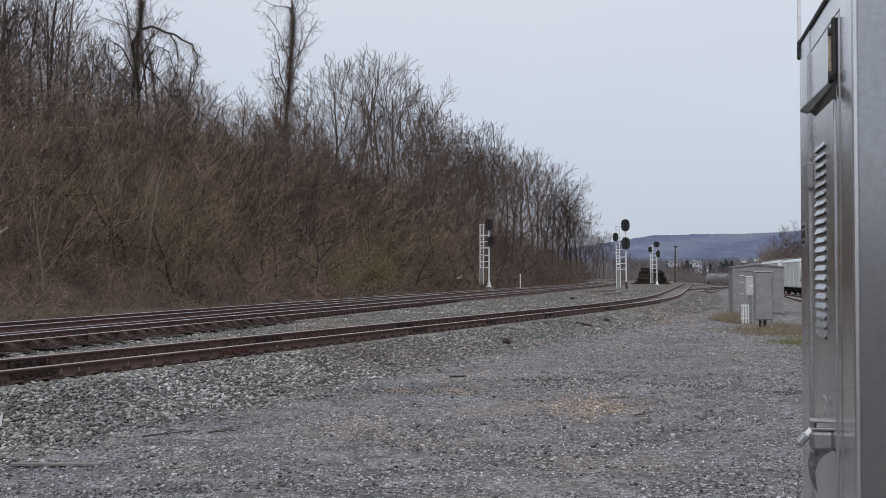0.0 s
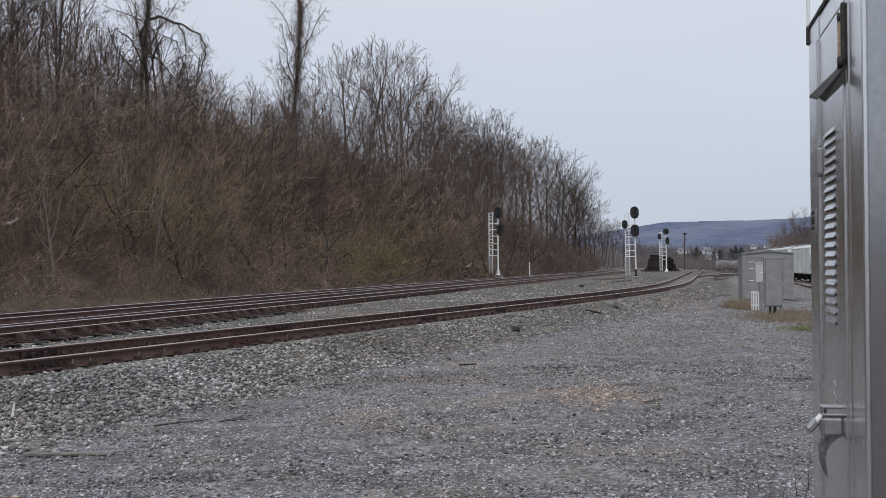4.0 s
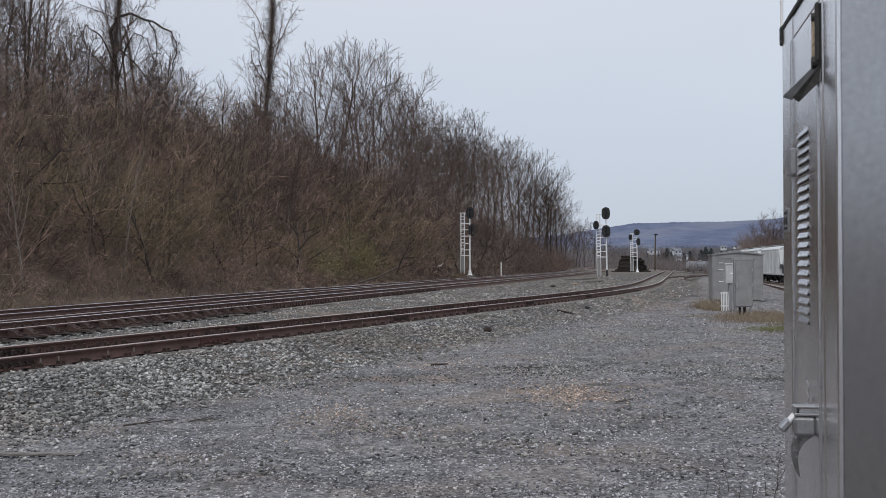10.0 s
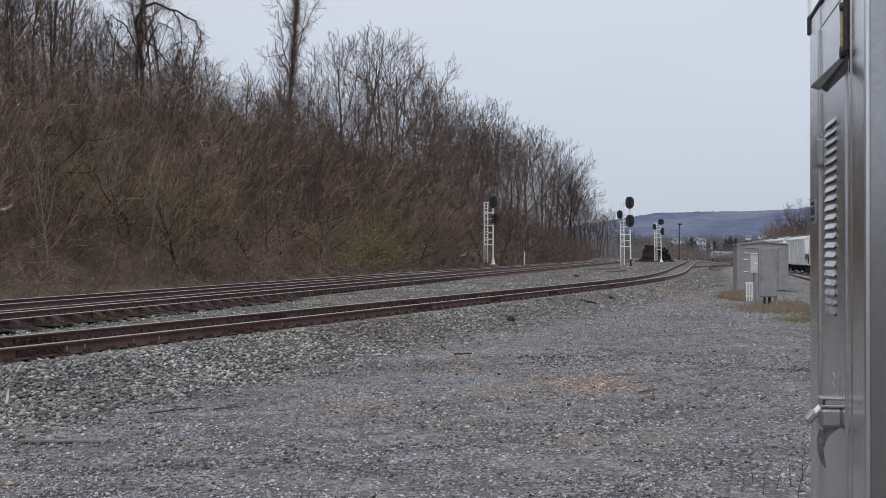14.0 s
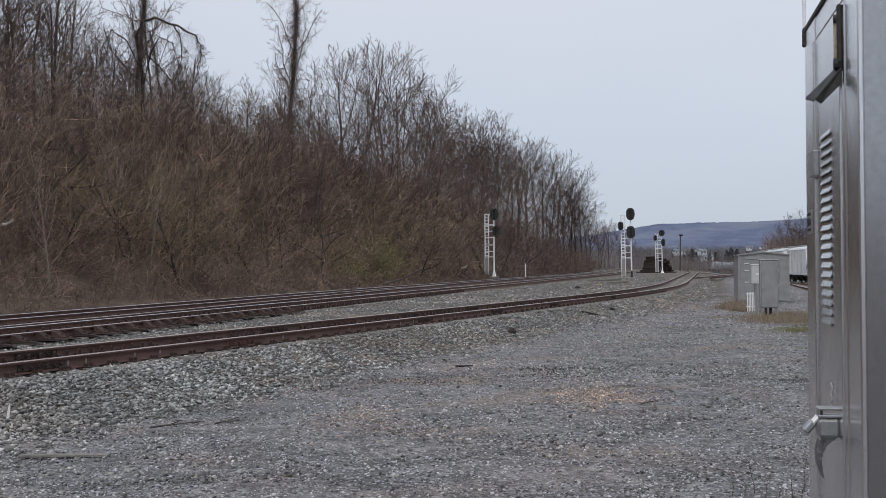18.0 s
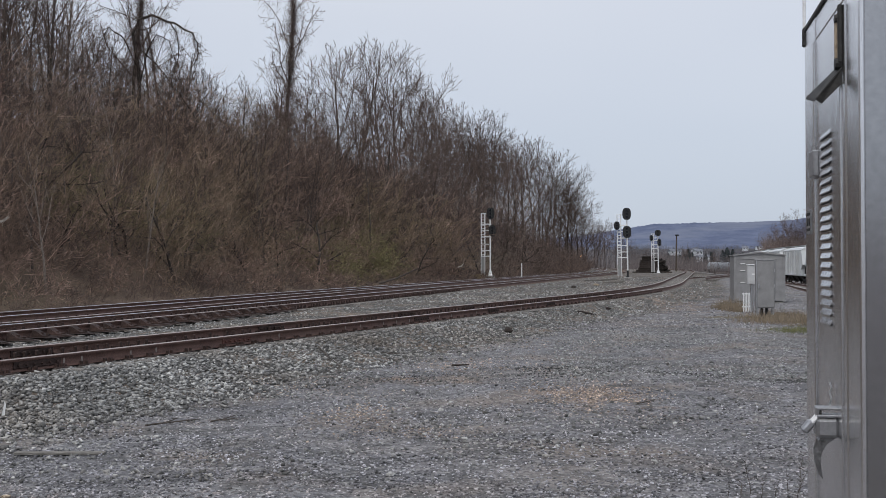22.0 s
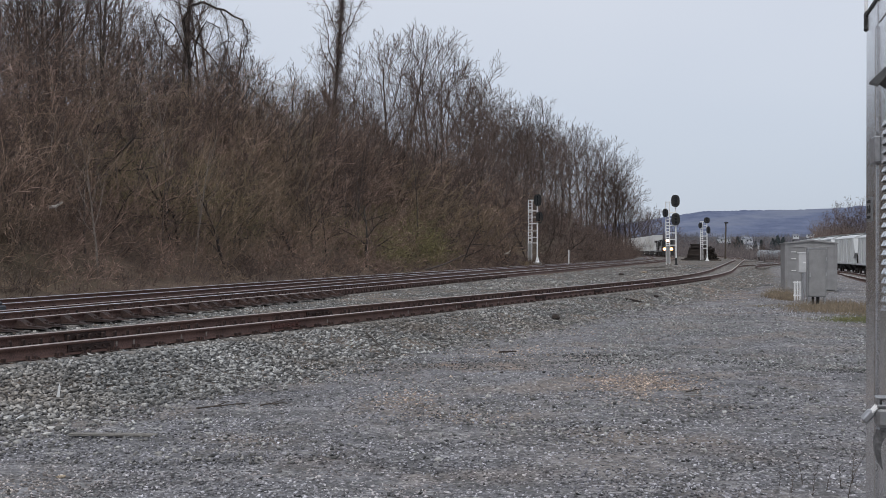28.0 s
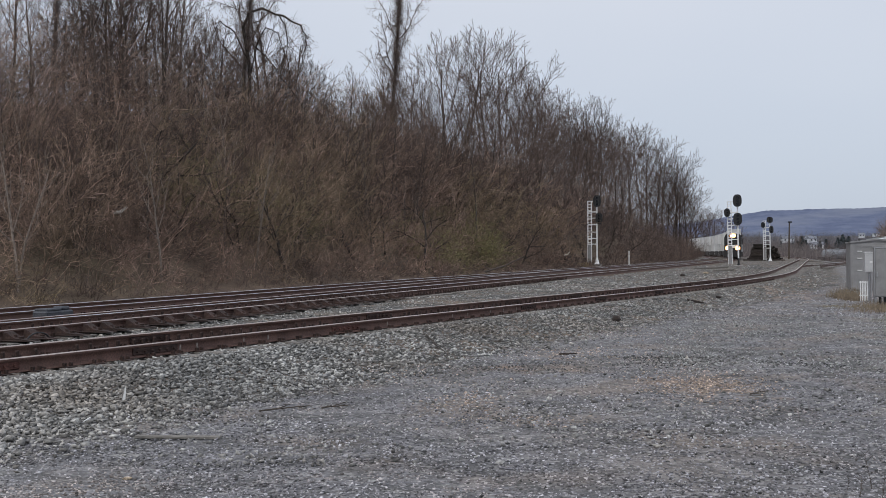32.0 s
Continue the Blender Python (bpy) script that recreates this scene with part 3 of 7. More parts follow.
def build_ground():
    xs = steps((-1500, -300, 120), (-300, -120, 15), (-120, -40, 4), (-40, -14, 0.8), (-14, 16, 0.3), (16, 60, 0.9), (60, 140, 4), (140, 400, 20), (400, 2500, 200))
    ys = steps((-400, -60, 30), (-60, 4, 4), (4, 40, 0.3), (40, 75, 0.7), (75, 150, 1.5), (150, 420, 5), (420, 900, 20), (900, 4200, 220))
    X, Y = np.meshgrid(xs, ys)
    Z = ground_z(X, np.minimum(Y, 900))
    Z = Z + 0.012 * lumps(X, Y, 4.0, 11) * (np.hypot(X, Y) < 60)
    nx, ny = len(xs), len(ys)
    verts = np.stack([X, Y, Z], axis=2).reshape(-1, 3)
    i = (np.arange(ny - 1)[:, None] * nx + np.arange(nx - 1)[None]).ravel()
    me = raw_mesh("ground", verts, np.stack([i, i + 1, i + 1 + nx, i + nx], axis=1), GROUND)
    me.shade_smooth()
    x, y = X.ravel(), Y.ravel()
    right, left = (x - xc(y)) * 0.94, (xa(y) - x) * 0.97
    masks = {}
    masks["ballast"] = (1 - smooth(2.6, 4.6, right)) * 1.0
    dC = np.minimum(np.abs(x - xc(y)), np.minimum(np.abs(x - xb(y)), np.abs(x - xa(y))))
    masks["rusty"] = np.where(np.abs(x - xc(y)) < 1.8, 0.22, 0.58) * (1 - smooth(0.8, 1.7, dC))
    masks["soil"] = np.maximum(smooth(2.9, 3.8, left), smooth(300, 520, y) * 0.9)
    blob = lambda cx, cy, rx, ry: np.exp(-(((x - cx) / rx) ** 2 + ((y - cy) / ry) ** 2))  # noqa: E731
    masks["tan"] = np.maximum(0.62 * blob(1.9, 14.4, 1.0, 1.6), np.maximum(0.5 * blob(9.3, 47, 3.0, 9), 0.42 * blob(-0.3, 17.5, 1.6, 1.6)))
    masks["dark"] = np.maximum(np.maximum(0.55 * blob(3.7, 15.9, 2.2, 0.35), 0.75 * blob(19.5, 106, 3.0, 8)), 0.5 * blob(14.5, 60, 2.5, 5))
    masks["grass"] = np.maximum(0.9 * blob(10.8, 31.0, 1.4, 4.0), 0.5 * blob(9.2, 36.5, 2.2, 1.6))
    for k, v in masks.items():
        at = me.attributes.new(k, "FLOAT", "POINT")
        at.data.foreach_set("value", v.astype(np.float32))
    tagged(new("ground", me), "grey gravel yard ground rising to a leaf-littered bank", "ground", kind="structure")


build_ground()

# ---------------------------------------------------------------- tracks
RAIL_PROFILE = ((-0.070, 0.0), (-0.070, 0.012), (-0.012, 0.030), (-0.009, 0.128), (-0.036, 0.142), (-0.036, 0.171), (-0.029, 0.18),
                (0.029, 0.18), (0.036, 0.171), (0.036, 0.142), (0.009, 0.128), (0.012, 0.030), (0.070, 0.012), (0.070, 0.0))


def swept_rail(xf, off, y0, y1, zoff, head, name):
    """A rail along a track's line; its top faces take the worn head material."""
    ys = np.concatenate([np.arange(y0, min(y1, 120), 1.0), np.arange(max(y0, 120), y1 + 0.1, 4.0)])
    x = xf(ys)
    tx, ty = np.gradient(x), np.gradient(ys)
    ln = np.hypot(tx, ty)
    nx, ny = ty / ln, -tx / ln
    prof = np.array(RAIL_PROFILE)
    k, n = len(prof), len(ys)
    zb = zoff(x, ys)
    v = np.stack([x[:, None] + nx[:, None] * (off + prof[None, :, 0]), ys[:, None] + ny[:, None] * (off + prof[None, :, 0]),
                  zb[:, None] + prof[None, :, 1]], axis=2).reshape(-1, 3)
    i = (np.arange(n - 1)[:, None] * k + np.arange(k)[None]).ravel()
    j = (np.arange(n - 1)[:, None] * k + (np.arange(k)[None] + 1) % k).ravel()
    me = raw_mesh(name, v, np.stack([i, j, j + k, i + k], axis=1), RUST)
    me.materials.append(head)
    strip = np.zeros((n - 1, k), np.int32)
    strip[:, 5:8] = 1
    me.polygons.foreach_set("material_index", strip.ravel())
    return me


def flat_level(x, y):
    return np.full_like(np.asarray(x, float), RAIL_TOP - RAIL_H)


def low_level(x, y):
    return ground_z(x, y) + 0.06


def at_track(xf, y, side=0.0, z=0.0):
    """A place beside a track's centre, and the turn along it."""
    s = float(xf(y + 0.5) - xf(y - 0.5))
    a = math.atan2(1.0, s)
    return Matrix.Translation((float(xf(y)) + side * math.sin(a), y - side * math.cos(a), z)) @ Matrix.Rotation(a, 4, "Z")


def tie_meshes():
    out = []
    for k in range(3):
        s = Shape().box(0, 0, -0.075, 0.22, 2.55, 0.17, 0.012)
        out.append(s.mesh("tie", TIE_WOOD))
    return out


TIES = tie_meshes()
_plate = Shape().box(0, 0, 0.006, 0.19, 0.34, 0.016, 0.004)
for _sx in (-0.055, 0.055):
    for _sy in (-0.088, 0.088):
        _plate.box(_sx, _sy, 0.036, 0.030, 0.045, 0.05)
PLATE = _plate.mesh("tie_plate", RUST_DARK)
_anchor = Shape().box(0, 0, 0.02, 0.028, 0.17, 0.03, 0.006)
ANCHOR = _anchor.mesh("rail_anchor", RUST_DARK)
_jb = Shape().prism(((0.012, 0.035), (0.034, 0.045), (0.026, 0.075), (0.034, 0.125), (0.013, 0.135)), "x", -0.46, 0.46)
_jb.prism(((-0.012, 0.035), (-0.034, 0.045), (-0.026, 0.075), (-0.034, 0.125), (-0.013, 0.135)), "x", -0.46, 0.46)
for _i in range(6):
    for _s in (-1, 1):
        _jb.tube((-0.38 + 0.152 * _i, _s * 0.025, 0.082), (-0.38 + 0.152 * _i, _s * 0.062, 0.082), 0.019, n=6)
JOINT = _jb.mesh("joint_bar", RUST_DARK)
JOINT_RED = _jb.mesh("joint_bar", RUST_RED)
_br = Shape().prism(((0.03, 0.0), (0.30, 0.0), (0.30, 0.025), (0.17, 0.05), (0.075, 0.145), (0.04, 0.15)), "x", -0.06, 0.06)
_br.tube((0, 0.21, 0.02), (0, 0.21, 0.075), 0.028, n=6).tube((0, 0.14, 0.05), (0, 0.14, 0.105), 0.02, n=6).box(0, 0.1, 0.006, 0.2, 0.52, 0.014, 0.003)
BRACE = _br.mesh("rail_brace", RUST_DARK)
MARK = Shape().box(0, 0.0125, 0.078, 0.035, 0.006, 0.075).mesh("chalk_mark", material("pale_chalk_mark", (0.22, 0.185, 0.165), (0.32, 0.28, 0.25), 30, 0.9))


def track(name, label, xf, y0, y1, ty0, ty1, heads, level=flat_level, group="tracks", spacing=0.52, side=0, plates=60):
    t = thing(name, label, "railway track", group=group, kind="structure")
    for off, head in zip((-0.7525, 0.7525), heads):
        part("rail", swept_rail(xf, off, y0, y1, level, head, "rail"), RUST, t)
    r = random.Random(len(name) + int(y1))
    y = ty0
    while y < ty1:
        s = float(xf(y + 0.5) - xf(y - 0.5))
        m = at_track(xf, y, r.uniform(-0.06, 0.06), float(level(xf(y), y)) - 0.018) @ Matrix.Rotation(r.uniform(-0.02, 0.02), 4, "Z")
        part("tie", r.choice(TIES), TIE_WOOD, t, m=m)
        if y < plates:
            for off in (-0.7525, 0.7525):
                part("tie_plate", PLATE, RUST_DARK, t, m=at_track(xf, y, off, float(level(xf(y), y)) - 0.008))
                if r.random() < 0.5:
                    part("rail_anchor", ANCHOR, RUST_DARK, t, m=at_track(xf, y + 0.15, off, float(level(xf(y), y)) - 0.005))
        y += spacing / math.hypot(1, s)
    return t


siding = track("siding_track", "rusty jointed siding track on grey ballast", xc, -30, 330, 9.0, 120, (DULL_HEAD, DULL_HEAD), plates=60)
main_near = track("main_track", "worn main line track with braced rails on ballast", xb, -40, 560, 16, 70, (SHINY, DULL_HEAD), plates=62)
main_far = track("main_track", "bright-headed far main line track beside the wooded bank", xa, -40, 560, 26, 70, (SHINY, SHINY), plates=40)
yard_a = track("yard_track", "rusty yard track beside the equipment house", xyard, 30, 400, 60, 125, (DULL_HEAD, DULL_HEAD), low_level, plates=0)
yard_b = track("yard_track", "yard track under the hopper cars", xhop, 60, 400, 108, 150, (DULL_HEAD, DULL_HEAD), low_level, plates=0)


def lead_x(y):
    return np.interp(y, [104, 130, 180, 260, 372], [23.6, 31.0, 46.0, 68.0, 95.5])


def lead_level(x, y):
    return np.maximum(ground_z(x, y) + 0.05, -3.0)


lead = track("yard_lead_track", "rusty yard lead curving off the siding", lead_x, 106, 390, 108, 180, (DULL_HEAD, DULL_HEAD), lead_level, plates=0)

# spike and clip heads along the rails' feet
_cl = Shape().box(0, 0, 0.055, 0.06, 0.045, 0.125, 0.014).box(0, 0.035, 0.012, 0.05, 0.05, 0.03, 0.006)
CLIP = _cl.mesh("rail_clip", RUST_DARK)
_rc = random.Random(12)
for _t, _xf, _off, _y0, _y1, _st in ((siding, xc, -0.665, 13.5, 52, 0.26), (main_near, xb, 0.845, 27.0, 62, 0.30), (main_near, xb, -0.665, 17.5, 46, 0.30)):
    y = _y0
    while y < _y1:
        if _rc.random() < 0.86:
            part("rail_clip", CLIP, RUST_DARK, _t, m=at_track(_xf, y + _rc.uniform(-0.05, 0.05), _off + _rc.uniform(-0.008, 0.012), RAIL_TOP - RAIL_H) @ Matrix.Rotation(_rc.uniform(-0.25, 0.25), 4, "Z"))
        y += _st

# joint bars, braces and pale marks on the near tracks
for y, side in ((15.9, 1), (20.6, 1), (17.35, -1), (24.0, -1), (28.5, 1), (30.8, -1), (33.5, 1), (35.3, -1), (39.0, 1), (47.0, 1), (13.2, 1), (13.2, -1)):
    part("joint_bar", JOINT_RED if abs(y - 20.6) < 0.1 or abs(y - 13.2) < 0.1 else JOINT, RUST_DARK, siding, m=at_track(xc, y, side * 0.7525, RAIL_TOP - RAIL_H))
for y in (15.6, 16.4, 16.75, 17.8, 18.4, 22.0, 24.6, 25.3, 26.4, 27.1, 27.8, 29.6, 30.4, 32.2, 33.1, 36.0, 37.5, 39.5):
    part("chalk_mark", MARK, RUST_DARK, siding, m=at_track(xc, y, 0.7525, RAIL_TOP - RAIL_H) @ Matrix.Rotation(math.pi, 4, "Z"))
y = 17.5
while y < 36:
    part("rail_brace", BRACE, RUST_DARK, main_near, m=at_track(xb, y, 0.80, RAIL_TOP - RAIL_H + 0.01) @ Matrix.Rotation(math.pi, 4, "Z") @ Matrix.Diagonal((1.7, 1.7, 1.0, 1)))
    y += 0.80 if int(y * 10) % 3 else 0.52
for y in (52.0, 52.8, 53.6, 54.4):
    part("rail_brace", BRACE, RUST_DARK, main_near, m=at_track(xb, y, 0.80, RAIL_TOP - RAIL_H) @ Matrix.Rotation(math.pi, 4, "Z"))


def point_rail(y):
    """The inner rail of the turnout between the two main tracks."""
    return np.interp(y, [6, 24, 34, 46, 62, 80], [xb(6.0) - 1.2, xb(24.0) - 1.3, xb(34.0) - 1.6, xb(46.0) - 2.2, xb(62.0) - 3.0, xb(80.0) - 3.9])


turn = thing("turnout_rail", "inner rail of a turnout between the two main tracks", "railway track", kind="structure")
part("rail", swept_rail(point_rail, 0.0, 6, 78, flat_level, DULL_HEAD, "rail"), RUST, turn)


def machine():
    """A low switch machine beside the far main track."""
    m = at_track(xa, 24.6, 1.45, RAIL_TOP - RAIL_H - 0.01)
    t = thing("switch_machine", "dark blue-grey switch machine beside the main track", "switch machine", m)
    part("case", Shape().box(0, 0, 0.11, 0.95, 0.40, 0.20, 0.03), BLUE_BOX, t)
    part("lid", Shape().box(-0.18, 0, 0.235, 0.5, 0.36, 0.06, 0.02), BLUE_BOX, t)
    part("motor_cover", Shape().box(0.28, 0, 0.25, 0.28, 0.28, 0.09, 0.03), BLUE_BOX, t)
    part("throw_rod", Shape().tube((0.3, 0.2, 0.06), (0.3, 1.2, 0.06), 0.02), RUST_DARK, t)


machine()
cable = thing("track_cable", "thin black cable looped between the rails", "cable", at_track(xb, 18.6, 1.25, 0.21))
part("loop", Shape().pipe([(0.32 * math.cos(a), 0.0, 0.18 * math.sin(a)) for a in np.linspace(0, math.pi, 12)], 0.014), BLACK_PAINT, cable)


# ---------------------------------------------------------------- loose stone
def stones(name, label, xy, size, mat, sink=0.35, flat=0.7):
    """Many small broken stones as one joined mesh."""
    n = len(xy)
    r = np.random.RandomState(n)
    base = np.array([(1, 0, 0), (-1, 0, 0), (0, 1, 0), (0, -1, 0), (0, 0, 1), (0, 0, -1)], float)
    tri = np.array([(0, 2, 4), (2, 1, 4), (1, 3, 4), (3, 0, 4), (2, 0, 5), (1, 2, 5), (3, 1, 5), (0, 3, 5)])
    v = base[None] * r.uniform(0.6, 1.1, (n, 6, 1)) + r.uniform(-0.42, 0.42, (n, 6, 3))
    v *= np.array([1.18, 0.95, 0.72])
    q = r.normal(size=(n, 4))
    q /= np.linalg.norm(q, axis=1, keepdims=True)
    w, x, y, z = q.T
    R = np.stack([1 - 2 * (y * y + z * z), 2 * (x * y - z * w), 2 * (x * z + y * w), 2 * (x * y + z * w), 1 - 2 * (x * x + z * z), 2 * (y * z - x * w),
                  2 * (x * z - y * w), 2 * (y * z + x * w), 1 - 2 * (x * x + y * y)], axis=1).reshape(n, 3, 3)
    v = np.einsum("nij,nkj->nki", R, v)
    s = np.minimum(size * r.lognormal(-0.03, 0.34, n), size * 1.9)
    v *= s[:, None, None]
    v[:, :, 2] *= flat
    p = np.stack([xy[:, 0], xy[:, 1], ground_z(xy[:, 0], xy[:, 1]) + s * (0.5 - sink)], axis=1)
    v = (v + p[:, None]).reshape(-1, 3)
    t = (tri[None] + np.arange(n)[:, None, None] * 6).reshape(-1, 3)
    return tagged(new(name, raw_mesh(name, v, None, mat, t)), label, "gravel", kind="stuff")


def scatter(n, y0, y1, lo, hi, seed, keep):
    """Random places in the wedge before the camera's stand, denser close by."""
    r = np.random.RandomState(seed)
    y = y0 * (y1 / y0) ** r.uniform(0, 1, n)
    x = y * r.uniform(lo, hi, n)
    k = keep(x, y)
    return np.stack([x[k], y[k]], axis=1)


stones("ballast_stones", "grey crushed stone ballast along the siding",
       scatter(185000, 7.6, 46, -0.58, 0.30, 4, lambda x, y: ((x - xc(y)) < 2.9 + 0.8 * lumps(x, y, 1.2, 8) + 2.0 * np.random.RandomState(7).uniform(0, 1, len(x)) ** 2) & ((x - xc(y)) > 0.95)), 0.0310, STONE, 0.1, 0.6)
stones("track_ballast", "grey crushed stone between the siding and the main track",
       scatter(34000, 13, 60, -0.52, 0.2, 15, lambda x, y: ((x - xc(y)) < 0.62) & (np.abs(x - xc(y) + 0.78) > 0.17) & ((x - xb(y)) > 1.15)), 0.030, STONE, 0.3)
stones("far_ballast", "coarse grey stone shoulder of the distant tracks",
       scatter(24000, 44, 130, -0.25, 0.24, 16, lambda x, y: ((x - xc(y)) < 3.4) & ((x - xb(y)) > 1.15) & (np.abs(np.abs(x - xc(y)) - 0.78) > 0.17)), 0.042, STONE, 0.25)
stones("rusty_ballast", "brown crushed stone between the rails and tracks",
       scatter(52000, 13, 60, -0.52, 0.2, 5, lambda x, y: (((x - xb(y)) < -0.9) & ((x - xa(y)) > -3.0))), 0.025, STONE_BROWN, 0.3)
stones("loose_stones", "scattered larger grey stones on the yard pad",
       scatter(11000, 9.0, 60, -0.42, 0.40, 17, lambda x, y: ((x - xc(y)) > 2.6) & (lumps(x, y, 0.9, 21) + np.random.RandomState(3).normal(0, 0.25, len(x)) > 0.05)), 0.024, STONE, 0.25)
stones("pad_gravel", "fine grey gravel of the yard pad",
       scatter(84000, 6.8, 36, -0.53, 0.46, 6, lambda x, y: (x - xc(y)) > 2.0 + 1.2 * lumps(x, y, 1.0, 9)), 0.0138, PEBBLE, 0.3, 0.6)


def patch(count, seed, spots):
    """Places strewn round spots (x, y, half-width, half-depth, share)."""
    r = np.random.RandomState(seed)
    w = np.array([p[4] for p in spots])
    c = np.array(spots)[r.choice(len(spots), count, p=w / w.sum()), :4]
    return np.stack([c[:, 0] + r.normal(0, 0.5, count) * c[:, 2], c[:, 1] + r.normal(0, 0.5, count) * c[:, 3]], axis=1)


stones("far_pad_gravel", "grey gravel of the pad towards the yard", scatter(12000, 30, 85, 0.04, 0.34, 47, lambda x, y: (x - xc(y)) > 3.2), 0.026, PEBBLE, 0.25, 0.6)
stones("tan_gravel", "pinkish tan gravel patch on the yard pad", patch(2600, 41, [(1.95, 14.9, 0.95, 1.8, 5), (-0.9, 13.2, 0.5, 0.9, 1.2), (0.5, 19.5, 1.6, 1.6, 2), (-2.4, 16.2, 1.2, 1.3, 1.5), (2.2, 24.0, 2.0, 2.5, 1.2), (-0.4, 11.6, 0.9, 0.5, 0.6)]), 0.016, TAN_STONE, 0.25, 0.6)
_rd = np.random.RandomState(43)
_f = _rd.uniform(0, 1, 1500)
_band = np.stack([1.2 + 5.4 * _f, 18.6 - 2.6 * _f + 0.5 * np.sin(_f * 7) + _rd.normal(0, 0.22, 1500)], axis=1)
_f = _rd.uniform(0, 1, 900)
_band2 = np.stack([-2.2 + 5.0 * _f, 16.8 + 1.0 * _f + _rd.normal(0, 0.5, 900)], axis=1)
stones("dark_gravel", "dark stones along old wheel tracks on the pad", np.concatenate([_band, _band2, scatter(2600, 7.5, 34, -0.38, 0.34, 44, lambda x, y: (x - xc(y)) > 3.0)]), 0.016, DARK_STONE, 0.25, 0.6)
stones("coarse_gravel", "coarse blue-grey stone strewn across the pad", scatter(9000, 16.0, 31, 0.10, 0.36, 45, lambda x, y: lumps(x, y, 0.6, 5) + np.random.RandomState(9).normal(0, 0.3, len(x)) > 0.0), 0.021, COARSE_STONE, 0.2)


# ---------------------------------------------------------------- trees and brush
def ramify(out, r, p, d, length, rad, lev, kids, spread, curl, up, ratio, thin=0.008, bare=0.3, fork=0.62, wild=1.0):
    """One branch as a bent line of bars (start, end, radii, level), with its side branches, down to the last level in kids."""
    n = 1 if lev >= max(3, len(kids)) else (7, 5, 3, 2)[lev]
    end = max(rad * 0.32, thin)
    pts, dirs = [p], []
    for k in range(n):
        d = (d + Vector((r.gauss(0, curl), r.gauss(0, curl), r.gauss(0, curl) * 0.7 + up))).normalized()
        q = p + d * (length / n)
        out.append((p, q, rad + (end - rad) * k / n, rad + (end - rad) * (k + 1) / n, lev))
        p = q
        pts.append(p)
        dirs.append(d)
    if lev >= len(kids):
        return pts
    turn = r.uniform(0, 6.28)
    for k in range(kids[lev]):
        f = bare + (1 - bare) * (k + 0.15 + 0.8 * r.random()) / kids[lev]
        j = min(int(f * n), n - 1)
        q, e = pts[j].lerp(pts[j + 1], f * n - j), dirs[j]
        turn += 2.4 + r.uniform(-0.5, 0.5)
        side = e.cross(Vector((math.cos(turn), math.sin(turn), 0.35))).normalized()
        a = spread * r.uniform(0.65, 1.25)
        e = (e * math.cos(a) + side * math.sin(a)).normalized()
        ramify(out, r, q, e, length * ratio * (1.22 - 0.62 * f) * r.uniform(0.75, 1.2), max((rad + (end - rad) * f) * fork, thin), lev + 1, kids, spread, curl * wild, up, ratio, thin, 0.22)
    return pts


def grow(seed, height, kids=(9, 6, 4, 3), spread=0.62, curl=0.11, up=0.10, ratio=0.50, bare=0.34, lean=0.05, stems=1, vines=0, girth=0.0095, thin=0.008, fork=0.62, sway=0.55, wild=1.0):
    """Bars of a bare tree: lists for trunk, limbs, twigs and vines as (start, end, radii)."""
    r = random.Random(seed)
    rows, lines = [], []
    for k in range(stems):
        tall = height * (1.0 if k == 0 else r.uniform(0.72, 0.95))
        d = Vector((r.gauss(0, lean), r.gauss(0, lean), 1)) if k == 0 else Vector((r.gauss(0, 0.22), r.gauss(0, 0.22), 1))
        lines.append(ramify(rows, r, Vector((r.gauss(0, 0.12) * (k > 0), r.gauss(0, 0.12) * (k > 0), -0.25)), d.normalized(), tall * 0.86, tall * girth, 0, kids, spread, curl * sway, up, ratio, thin, bare, fork, wild))
    last = len(kids)
    trunk = [b[:4] for b in rows if b[4] == 0]
    limb = [b[:4] for b in rows if 0 < b[4] < last]
    twig = [(b[0], b[1], b[2], 0) for b in rows if b[4] == last]
    vine = []

    def strand(p, d, length, n, r0, curl, fall):
        for k in range(n):
            d = (d + Vector((r.gauss(0, curl), r.gauss(0, curl), r.gauss(0, curl) - fall))).normalized()
            q = p + d * (length / n)
            vine.append((p, q, r0 * (1 - 0.7 * k / n), r0 * (1 - 0.7 * (k + 1) / n)))
            p = q

    pts = lines[0]
    lump = [r.uniform(0.15, 1.0) for _ in range(16)]
    heavy = [b for b in limb if b[2] > 0.018]
    for k in range(vines):
        if k % 6:                           # matted round the stem, thickest low down
            f = r.random() ** 1.35 * 0.95
            if r.random() > lump[int(f * 16)]:
                continue
            i = min(int(f * 7), 6)
            a = r.uniform(0, 6.3)
            p = pts[i].lerp(pts[i + 1], f * 7 - i) + Vector((math.cos(a), math.sin(a), 0)) * r.uniform(0.03, 0.42) * (1.15 - f)
            strand(p, Vector((math.cos(a + 1.6) * 0.6, math.sin(a + 1.6) * 0.6, r.choice((-1, 1)) * r.uniform(0.5, 1.2))).normalized(), r.uniform(0.3, 1.0), 4, 0.013, 0.45, 0.08)
        else:                               # hanging in short curtains from the limbs
            b = heavy[int(len(heavy) * r.random())]
            strand(b[0].lerp(b[1], r.random()), Vector((r.gauss(0, 0.3), r.gauss(0, 0.3), -0.8)).normalized(), r.uniform(0.25, 1.0), 4, 0.007, 0.45, 0.22)
    return trunk, limb, twig, vine


